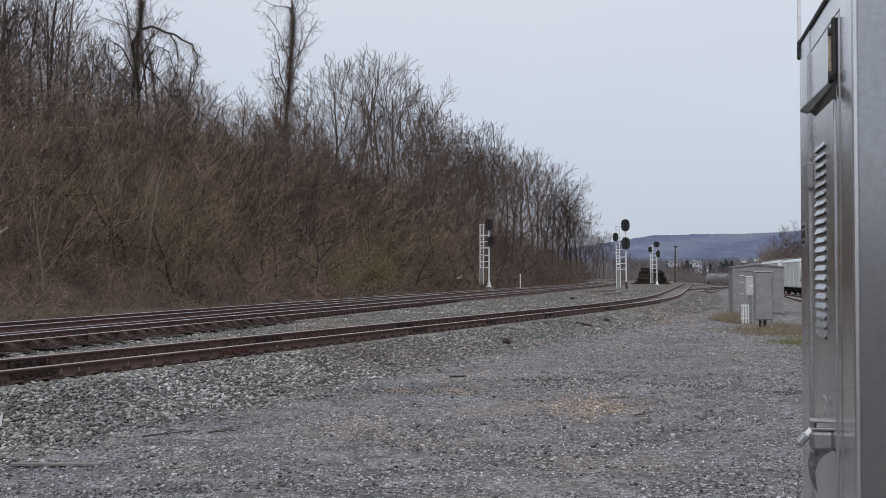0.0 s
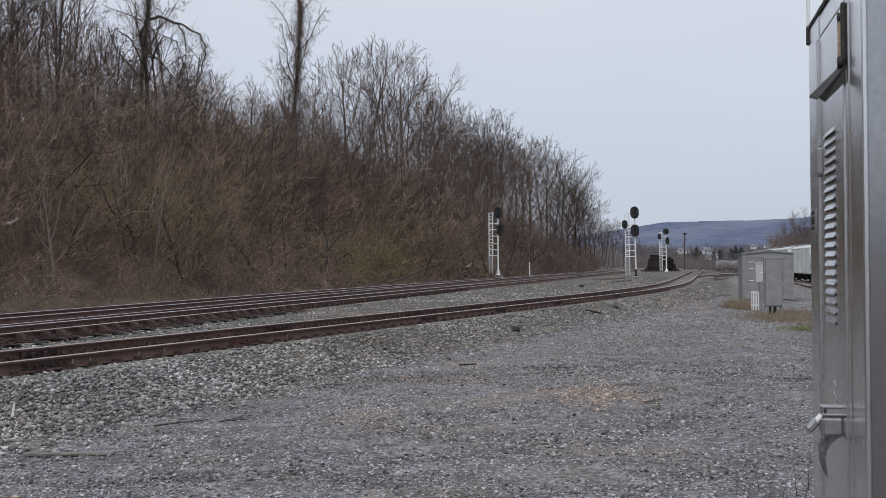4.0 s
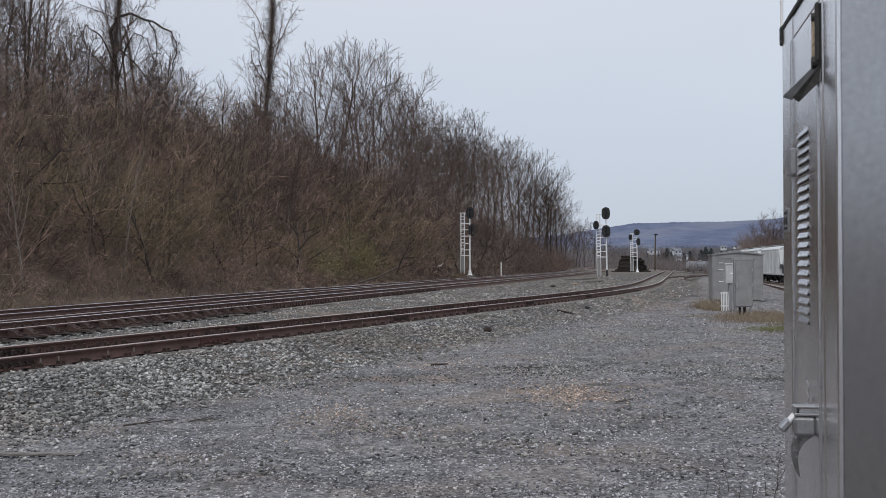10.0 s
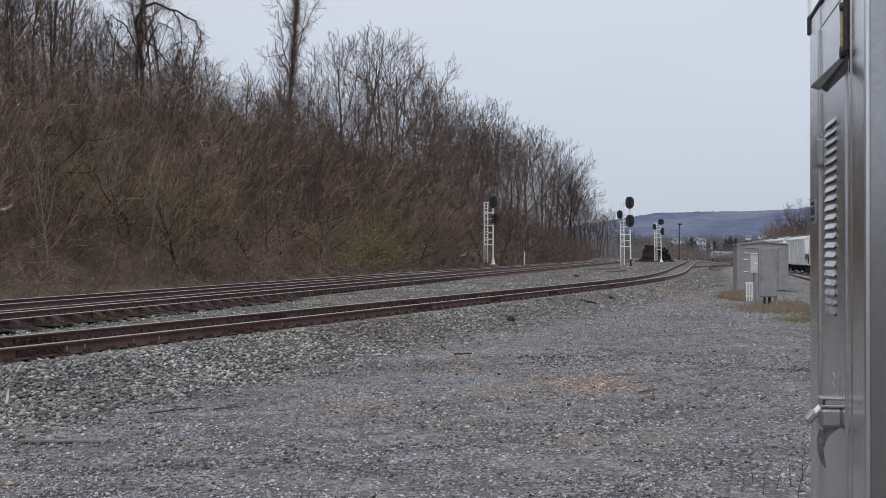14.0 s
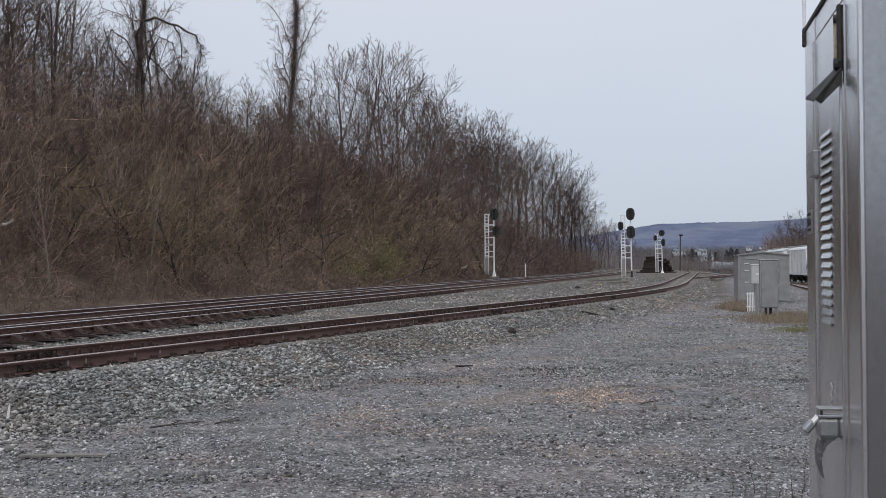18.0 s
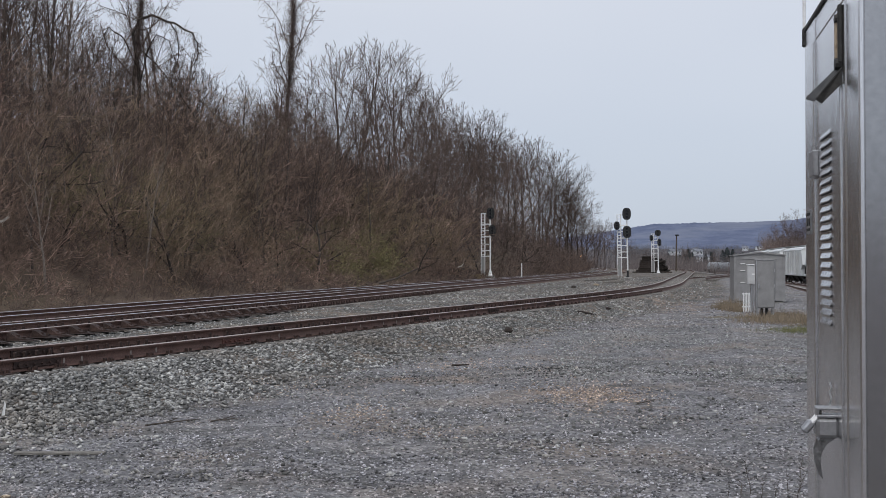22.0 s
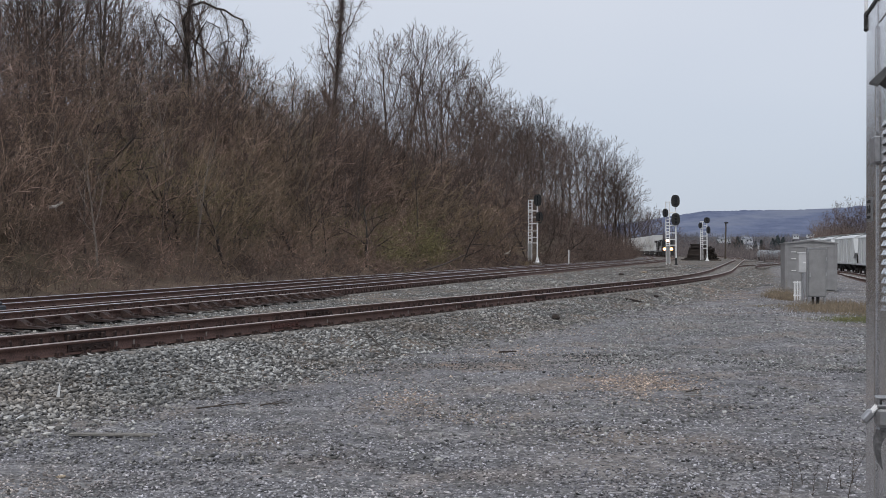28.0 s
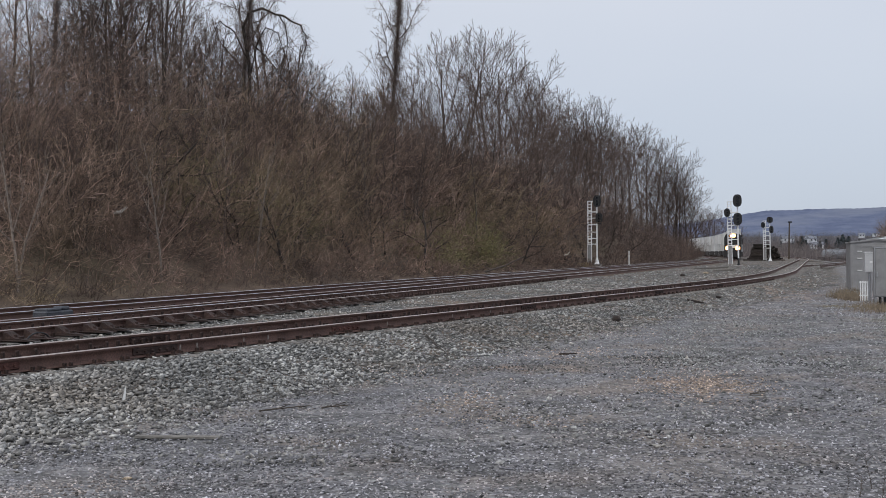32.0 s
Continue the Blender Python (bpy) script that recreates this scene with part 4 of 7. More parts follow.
def bar_mesh(name, rows, n, mat, tips=()):
    p0 = np.array([a[0][:] for a in rows])
    p1 = np.array([a[1][:] for a in rows])
    v, q = bars(p0, p1, np.array([a[2] for a in rows]), np.array([a[3] for a in rows]), n)
    if not tips:
        return raw_mesh(name, v, q, mat)
    w, t = bars(np.array([a[0][:] for a in tips]), np.array([a[1][:] for a in tips]), np.array([a[2] for a in tips]), 0, 3, True)
    return raw_mesh(name, np.concatenate([v, w]), q, mat, t + len(v))


def tree_kind(label, *args, bark=None, **kw):
    trunk, limb, twig, vine = grow(*args, **kw)
    t = thing("bare_tree", label, "tree", pose(0, -300, -50), group="trees on the bank")
    part("trunk", bar_mesh("trunk", trunk, 7, bark or BARK), bark or BARK, t)
    tagged(part("crown", bar_mesh("crown", limb, 4 if bark else 3, bark or TWIG, twig), bark or TWIG, t), kind="stuff")
    if vine:
        tagged(part("vines", bar_mesh("vines", vine, 3, VINE), VINE, t, "hanging tangle of bare vines"), kind="stuff")
    return t


KINDS = {
    "slim": [tree_kind("slim bare grey-brown tree on the wooded bank", 10 + k, 13.0, (11, 6, 4, 2), 0.70, 0.10, 0.07, 0.36, 0.42, thin=0.0105) for k in range(3)],
    "wide": [tree_kind("spreading bare tree with a twiggy fan crown on the bank", 20 + k, 11.5, (10, 6, 4, 3), 0.74, 0.13, 0.12, 0.55, 0.24, 0.07, 1 + k % 2, girth=0.0115, thin=0.0125) for k in range(5)],
    "vine": [tree_kind("tall bare tree hung with dark vines on the bank", 31, 15.5, (10, 7, 5, 2), 0.85, 0.24, 0.05, 0.36, 0.42, 0.01, vines=4800, girth=0.0100, fork=0.50, sway=0.20, wild=4.5),
             tree_kind("leaning bare tree draped in vines on the bank", 33, 13.0, (9, 7, 5, 2), 0.95, 0.26, 0.04, 0.38, 0.40, 0.02, vines=2200, girth=0.009, fork=0.50, sway=0.22, wild=4.0)],
    "young": [tree_kind("young bare sapling among the brush of the bank", 40 + k, 6.5, (9, 5, 3), 0.75, 0.14, 0.09, 0.5, 0.14, 0.09, 2, girth=0.008) for k in range(3)],
    "crooked": [tree_kind("low crooked dark-limbed tree among the bank brush", 60 + k, 6.0, (8, 4, 2), 0.95, 0.34, 0.02, 0.52, 0.22, 0.22, 1, girth=0.016, bark=DARK_BARK) for k in range(3)],
    "pale": [tree_kind("slender pale-barked sapling standing in the brush", 70 + k, 7.5, (8, 4, 2), 0.6, 0.14, 0.08, 0.34, 0.30, 0.08, 1, girth=0.0085, bark=PALE_BARK) for k in range(2)],
}
HEIGHT = {k: [max(v.co.z for c in t.children for v in c.data.vertices) for t in ts] for k, ts in KINDS.items()}
_used = set()


def plant(kind, u, y, scale=1.0, turn=None, variant=None, tilt=(0, 0), sink=0.1):
    """A tree at the sight line u (x over y) and the distance y."""
    r = random.Random(int(u * 1e4) + int(y * 100))
    src = KINDS[kind][r.randrange(len(KINDS[kind])) if variant is None else variant]
    x = u * y
    m = Matrix.Translation((x, y, gz(x, y) - sink)) @ Matrix.Rotation(radians(tilt[0]), 4, "X") @ Matrix.Rotation(radians(tilt[1]), 4, "Y")
    m = m @ Matrix.Rotation(r.uniform(0, 6.28) if turn is None else radians(turn), 4, "Z") @ Matrix.Scale(scale, 4)
    if src.name not in _used:
        _used.add(src.name)
        src.matrix_basis = m
        return src
    c = copy_thing(src, Matrix.Identity(4))
    c.matrix_basis = m
    return c


def u_of(px):
    """The sight line of a column of the picture when the camera looks straight ahead."""
    return (px - 784) / 1990.0


def bank_y(px):
    """How far off the foot of the bank lies along a sight line."""
    return float(np.interp(px, [-300, 0, 200, 400, 600, 700, 800, 900, 1000, 1040], [30, 36, 42, 51, 66, 80, 100, 126, 178, 225]))


def up_bank(u, o):
    """How far off a sight line meets the line o metres up the bank (or the highest that it reaches)."""
    ys = np.arange(28.0, 330.0, 1.0)
    v = bank(u * ys, ys)
    first = int(np.argmax(v > 0))
    v = v[first:]
    goal = min(o, float(v.max()) * 0.85)
    return float(ys[first + int(np.argmax(v >= goal))])


def skyline(kind, px, top, behind=12.0, variant=None, turn=None):
    """A tree standing that far up the bank whose crown reaches a height given by its slope of sight."""
    u = u_of(px)
    y = up_bank(u, behind * 1.2 if behind > 9.5 else behind)
    v = random.Random(px).randrange(len(KINDS[kind])) if variant is None else variant
    need = (470 - top) / 1990.0 * y + EYE_Z - gz(u * y, y) + 0.1
    return plant(kind, u, y, max(need, 2.5) / HEIGHT[kind][v], turn, v)


# trees of the skyline, in order from near to far
for _a in (("vine", 504, -75, 13, 0, 20), ("wide", 352, 105, 12), ("vine", 242, -120, 11, 0, 90), ("slim", 92, -140, 12, 0), ("slim", 62, -90, 14, 1), 
           ("slim", 22, -120, 12, 2), ("wide", 565, 110, 12), ("wide", 600, 68, 13), ("wide", 640, 60, 15), ("wide", 678, 74, 13), ("wide", 706, 88, 15), ("wide", 738, 112, 13), ("wide", 765, 168, 14),
           ("wide", 800, 188, 14), ("wide", 836, 176, 16), ("wide", 862, 192, 14), ("wide", 888, 244, 14), ("wide", 916, 240, 15), ("wide", 946, 232, 15), ("wide", 972, 262, 14), ("wide", 998, 286, 14),
           ("wide", 1018, 312, 12), ("wide", 1036, 350, 8), ("slim", 432, 128, 12), ("wide", 468, 142, 12), ("slim", 404, 150, 12), ("wide", 455, 175, 9), ("slim", 300, 90, 14), ("slim", 140, 40, 15),
           ("wide", 320, 170, 10), ("wide", 275, 150, 12), ("wide", 205, 130, 12), ("wide", 40, 110, 12), ("wide", 555, 190, 8), ("wide", 620, 180, 8), ("wide", 690, 190, 8),
           ("wide", 760, 240, 8), ("wide", 830, 265, 8), ("wide", 900, 300, 8), ("wide", 960, 320, 8), ("slim", 655, 260, 5), ("slim", 818, 300, 6), ("wide", -60, 60, 12), ("slim", -40, -80, 12),
           ("vine", -110, -60, 12, 0, 140), ("wide", -130, 100, 12), ("slim", -170, -60, 12), ("wide", 20, 190, 7), ("wide", 85, 170, 9), ("wide", 160, 185, 8), ("wide", 235, 190, 8), ("wide", 300, 175, 9), ("wide", 365, 185, 8), ("wide", 420, 195, 8),
           ("wide", 505, 180, 9), ("wide", -40, 170, 8), ("wide", -110, 150, 8), ("wide", 590, 160, 9), ("wide", 60, 240, 5), ("wide", 200, 255, 5), ("wide", 340, 260, 5), ("wide", 470, 270, 5),
           ("wide", 748, 150, 22), ("wide", 778, 190, 20), ("wide", 806, 205, 24), ("wide", 824, 200, 20), ("wide", 848, 190, 22), ("wide", 872, 215, 22), ("wide", 902, 252, 22), ("wide", 930, 245, 24),
           ("wide", 958, 255, 22), ("wide", 985, 280, 20), ("wide", 1008, 300, 18), ("wide", 1026, 335, 14), ("wide", 875, 270, 9), ("wide", 930, 290, 9), ("wide", 985, 320, 8), ("wide", 1010, 345, 7),
           ("slim", -10, -100, 13), ("slim", 118, -90, 16), 
           ("wide", 150, 30, 16), ("wide", 190, 20, 13), ("slim", 262, -20, 14), ("vine", 286, 20, 14, 1, 60), 
           ("wide", 312, 95, 14), ("slim", 330, 60, 15), ("wide", -80, 0, 14), ("slim", -70, -90, 15), ("wide", 500, 95, 15),
           ("wide", 345, 120, 15), ("wide", 375, 150, 14), ("wide", 540, 130, 15), ("wide", 495, 150, 16), ("wide", 715, 150, 16), ("wide", 745, 190, 11), ("wide", 772, 225, 9), ("wide", 790, 200, 15), ("wide", 815, 230, 10),
           ("wide", 842, 235, 9), ("wide", 866, 240, 13), ("wide", 890, 265, 10), ("wide", 912, 275, 8), ("wide", 665, 140, 13), ("wide", 640, 200, 9), ("wide", 700, 230, 8)):
    skyline(_a[0], _a[1], _a[2], _a[3], *(_a[4:]))

_rt = random.Random(5)
for _k in range(110):
    _o = _rt.uniform(4.5, 25.0)
    _u = _rt.uniform(-0.50, 0.12)
    _y = up_bank(_u, _o)
    if 70 < _y < 136 and 0.012 < _u < 0.085:
        continue
    _kind = _rt.choice(["slim", "wide", "young"]) if _o > 14 else "young"
    plant(_kind, _u, _y, _rt.uniform(0.5, 0.85) if _kind != "young" else _rt.uniform(0.55, 0.95))
for _k in range(46):
    _kind = "crooked" if _k % 5 < 3 else "pale"
    _u, _o = _rt.uniform(-0.52, 0.0) if _k % 4 else _rt.uniform(0.0, 0.10), _rt.uniform(2.2, 9.0)
    plant(_kind, _u, up_bank(_u, _o), _rt.uniform(0.55, 1.05), tilt=(_rt.uniform(-6, 14), _rt.uniform(-4, 12)))


def arched_tree(u, y):
    """A dead tree whose long limbs arch over and hang down, draped with vines."""
    r = random.Random(8)
    x = u * y
    t = thing("arched_tree", "bent dead tree with drooping arched limbs and hanging vines", "tree", Matrix.Translation((x, y, gz(x, y) - 0.2)), group="trees on the bank")
    k = y / 1990.0
    base = gz(x, y) - 0.2
    z = lambda row: EYE_Z + (470 - row) * k - base  # noqa: E731
    arcs = [((0, 0), (2, 160), (-6, 60), (4, 38), (24, 26), (62, 40), (98, 58), (108, 78), (104, 100), (96, 138)),
            ((2, 150), (14, 96), (36, 62), (58, 72), (64, 110), (60, 150)),
            ((-2, 120), (-22, 70), (-50, 52), (-70, 74), (-76, 108)),
            ((8, 90), (40, 120), (72, 165), (104, 215)), ((60, 40), (74, 70), (70, 110), (78, 150))]
    vine = []
    for n, arc in enumerate(arcs):
        pts = [Vector((p * k, 0.4 * math.sin(i * 1.7 + n), z(q) if (p, q) != (0, 0) else 0.0)) for i, (p, q) in enumerate(arc)]
        fine = []
        for a, b in zip(pts, pts[1:]):
            fine += [a.lerp(b, j / 3) + Vector((r.gauss(0, 0.04), r.gauss(0, 0.04), r.gauss(0, 0.04))) for j in range(3)]
        fine.append(pts[-1])
        r0 = 0.13 if n == 0 else 0.05
        part("trunk" if n == 0 else "limb", Shape().pipe(fine, [max(r0 * (1 - 0.9 * i / len(fine)), 0.022) for i in range(len(fine))], 6), DARK_BARK, t)
        for _ in range(230 if n == 0 else 110):
            i = r.randrange(3 if n == 0 else 1, len(fine))
            p = fine[i] + Vector((r.gauss(0, 0.1), r.gauss(0, 0.1), 0))
            d = Vector((r.gauss(0, 0.6), r.gauss(0, 0.6), r.uniform(-1.1, 0.3))).normalized()
            for j in range(4):
                d = (d + Vector((r.gauss(0, 0.45), r.gauss(0, 0.45), r.gauss(-0.2, 0.4)))).normalized()
                q = p + d * r.uniform(0.1, 0.34)
                vine.append((p, q, 0.012 - 0.002 * j, 0.010 - 0.002 * j))
                p = q
    tagged(part("vines", bar_mesh("vines", vine, 3, VINE), VINE, t, "hanging tangle of bare vines"), kind="stuff")


arched_tree(u_of(246), up_bank(u_of(246), 13.0))


def shrub_forms(seed, many, stems, kids, spread, curl, up, wide):
    """Unit-high bushy forms: bent stems with side branches and fine twigs, as arrays of bars."""
    forms = []
    for k in range(many):
        r = random.Random(seed * 50 + k)
        rows = []
        for j in range(stems):
            a = 6.283 * (j + r.random()) / stems
            tip = wide * r.uniform(0.25, 1.0)
            d = Vector((math.cos(a) * tip, math.sin(a) * tip, 1)).normalized()
            ramify(rows, r, Vector((math.cos(a) * 0.07, math.sin(a) * 0.07, -0.03)), d, r.uniform(0.6, 1.0), 1.0, 1, (0,) + kids, spread, curl, up, 0.52, 0.55, 0.30)
        last = len(kids) + 1
        forms.append([np.array([[*b[0], *b[1], b[2], b[3]] for b in rows if (b[4] == last) == tips]) for tips in (False, True)])
    return forms


SHRUBS = shrub_forms(3, 9, 4, (6, 4), 0.90, 0.22, 0.02, 0.9)
TANGLES = shrub_forms(4, 7, 6, (5, 3), 1.05, 0.30, -0.10, 1.5)
FINE = shrub_forms(5, 6, 4, (5,), 0.8, 0.22, 0.0, 0.9)


def brush(name, label, count, seed, y0, y1, o0, o1, height, mat, rad=0.011, forms=SHRUBS, power=1.0, spots=None, steep=6.0, foot=0.42):
    """Bushes scattered over the bank, joined into one mesh."""
    r = np.random.RandomState(seed)
    if spots is None:
        y = y0 * (y1 / y0) ** (r.uniform(0, 1, count) ** 0.85)
        o = o0 + (o1 - o0) * r.uniform(0, 1, count) ** power
        x = xa(y) - 3.9 - o
        keep = (x / y > -0.60) & (lumps(x, y, 0.35, seed) > -0.5)
        x, y, o = x[keep], y[keep], o[keep]
    else:
        c = np.array([(u * d, d, w) for u, d, w in spots])[r.randint(0, len(spots), count)]
        x, y = c[:, 0] + r.normal(0, 0.6, count) * c[:, 2], c[:, 1] + r.normal(0, 0.6, count) * c[:, 2]
        o = xa(y) - 3.9 - x
        x, y, o = x[o > 0.2], y[o > 0.2], o[o > 0.2]
    h = height * np.clip(r.lognormal(0, 0.30, len(x)), 0.5, 1.6) * (foot + (1 - foot) * smooth(0, steep, o)) * (1 + 0.35 * lumps(x, y, 0.22, 77))
    low = (y > 88) & (y < 128) & (x / y > 0.016) & (x / y < 0.072)
    h = np.where(low, np.minimum(h, 0.55 + 0.10 * o), h)
    z = ground_z(x, y)
    pick, turn = r.randint(0, len(forms), len(x)), r.uniform(0, 6.283, len(x))
    lean = r.normal(0, 0.16, (len(x), 2)) + np.array([0.22, -0.12])      # out over the track, to the light
    thick = rad * np.clip(y / 70, 0.75, 1.7)
    quads, tris = [], []
    for k, form in enumerate(forms):
        i = np.nonzero(pick == k)[0]
        if not len(i):
            continue
        c, q, hh = np.cos(turn[i])[:, None], np.sin(turn[i])[:, None], h[i][:, None]
        for rows, out in ((form[0], quads), (form[1], tris)):
            ends = []
            for e in (rows[:, 0:3], rows[:, 3:6]):
                up = e[None, :, 2] * hh
                ends.append(np.stack([x[i][:, None] + (e[None, :, 0] * c - e[None, :, 1] * q) * hh + lean[i, :1] * up,
                                      y[i][:, None] + (e[None, :, 0] * q + e[None, :, 1] * c) * hh + lean[i, 1:] * up, z[i][:, None] + up], axis=2).reshape(-1, 3))
            out.append((ends[0], ends[1], (rows[None, :, 6] * thick[i][:, None]).ravel(), (rows[None, :, 7] * thick[i][:, None]).ravel()))
    a, b, ra, rb = (np.concatenate(v) for v in zip(*quads))
    v1, q1 = bars(a, b, ra, rb)
    a, b, ra, rb = (np.concatenate(v) for v in zip(*tris))
    v2, t2 = bars(a, b, ra, 0, closed=True)
    return tagged(new(name, raw_mesh(name, np.concatenate([v1, v2]), q1, mat, t2 + len(v1))), label, "brush", kind="stuff")


brush("bank_brush", "dense rounded brown leafless shrubs on the bank", 700, 1, 30, 130, 3.5, 21, 4.3, BRUSH, 0.019)
brush("bank_tangle", "tangled arching brown brambles on the bank", 560, 6, 29, 125, 0.6, 16, 3.0, BRUSH, 0.017, TANGLES)
brush("bank_thicket", "grey-brown thicket high on the bank", 300, 9, 32, 230, 11, 26, 4.6, GREY_BRUSH, 0.019)
brush("far_bank_brush", "dark brown brush where the bank curves away", 330, 4, 95, 350, 0.3, 14, 4.6, DARK_BRUSH, 0.014)
brush("far_thicket", "dark bare thicket under the trees of the far bank", 150, 14, 78, 190, 7.0, 24, 5.0, DARK_BRUSH, 0.018)
brush("curve_brush", "brown brush overhanging the track on the far curve", 120, 12, 150, 300, -0.6, 4.0, 3.8, DARK_BRUSH, 0.011, steep=3.0, foot=0.75)
# Dark stems here stand in for shade under the overhanging brush.
brush("bank_weeds", "low shade-dark dead weeds at the foot of the bank", 800, 2, 28, 330, 0.0, 3.2, 1.3, DARK_BRUSH, 0.012, FINE)
brush("budding_brush", "olive green budding shrubs low on the bank", 120, 3, 30, 340, 0, 4, 3.0, OLIVE_BRUSH, 0.016, TANGLES,
      spots=[(u_of(px), bank_y(px) + b + 13.0, w) for px, b, w in ((150, 2.5, 2.0), (250, 2.5, 2.2), (50, 2.4, 1.8), (330, 2.6, 1.6), (575, 2.2, 2.0), (645, 3.0, 2.4), (640, 2.6, 2.0), (650, 3.6, 1.6), (600, 2.0, 1.8), (-160, 2.0, 2.0), (660, 2.4, 2.2), (630, 3.4, 2.2), (560, 2.0, 1.8))])


def leaf_haze(name, label, spots, seed, per=260, size=0.038):
    """Small new leaves scattered over a few bushes."""
    r = np.random.RandomState(seed)
    c = []
    for u, y, h, rad in spots:
        x = u * y
        base = np.array([x, y, gz(x, y) + h])
        pts = r.normal(0, 1, (per, 3)) * np.array([rad, rad, rad * 0.55]) * 0.6
        c.append(base + pts)
    c = np.concatenate(c)
    n = len(c)
    a, b = r.normal(size=(n, 3)), r.normal(size=(n, 3))
    a /= np.linalg.norm(a, axis=1, keepdims=True)
    b = np.cross(a, b)
    b /= np.linalg.norm(b, axis=1, keepdims=True)
    s = size * r.uniform(0.5, 1.2, (n, 1))
    fold = np.cross(a, b) * s * 0.25
    v = np.stack([c - a * s, c + b * s * 0.5 + fold, c + a * s, c - b * s * 0.5 + fold], axis=1).reshape(-1, 3)
    i = np.arange(n) * 4
    me = raw_mesh(name, v, None, LEAF, np.concatenate([np.stack([i, i + 1, i + 2], 1), np.stack([i, i + 2, i + 3], 1)]))
    return tagged(new(name, me), label, "leaves", kind="stuff")


leaf_haze("new_leaves", "sparse young green leaves on bank shrubs",
          [(u_of(px), bank_y(px) + b + 14.0, h + 1.2, rad) for px, b, h, rad in ((640, 5.0, 2.3, 1.9), (618, 4.0, 1.8, 1.6), (680, 4.0, 1.2, 1.6), (150, 4.2, 1.3, 1.1), (175, 3.8, 1.0, 1.2), (260, 4.0, 1.0, 1.4),
                                                                   (500, 3.2, 1.0, 1.6), (-190, 3.6, 1.8, 0.9), (560, 3.4, 1.2, 1.5), (340, 4.0, 0.9, 1.4))], 9)

# fallen logs and poles lying on the bank
for _u, _y, _h, _len, _mat, _lab, _t in ((u_of(8), 43, 2.2, 0.9, PALE_WOOD, "short pale broken log lying in the bank brush", (80, 75)),
                                          (u_of(708), 78, 0.7, 3.0, BARK, "fallen grey branch at the foot of the bank", (20, 70)),
                                          (u_of(818), 106, 1.5, 0.7, PALE_WOOD, "pale broken branch on the bank", (20, 60))):
    _x = _u * _y
    _ob = thing("fallen_log", _lab, "log", Matrix.Translation((_x, _y, gz(_x, _y) + _h)) @ pose(0, 0, 0, 0, _t[1], _t[0]))
    part("stem", Shape().tube((0, 0, -_len / 2), (0.1, 0.05, 0), 0.07, 0.06, 7).tube((0.1, 0.05, 0), (0.0, 0, _len / 2), 0.06, 0.04, 7), _mat, _ob)
    part("stub", Shape().tube((0.1, 0.05, 0), (0.35, 0.2, 0.25), 0.025, 0.012, 5), _mat, _ob)

_b, _t = Vector((-11.8, 98.0, gz(-11.8, 98.0) - 0.1)), Vector((-18.1, 84.0, 14.1))
_m = _b.lerp(_t, 0.45) + Vector((0, 0, 0.25))
_ob = thing("leaning_log", "thin dead tree stem leaning slantwise over the bank brush", "log", Matrix.Translation(_b))
part("stem", Shape().tube((0, 0, 0), _m - _b, 0.15, 0.12, 7).tube(_m - _b, _t - _b, 0.12, 0.07, 7), PALE_BARK, _ob)
part("stub", Shape().tube(_m - _b, _m - _b + Vector((0.5, 0.2, 0.7)), 0.04, 0.015, 5), PALE_BARK, _ob)


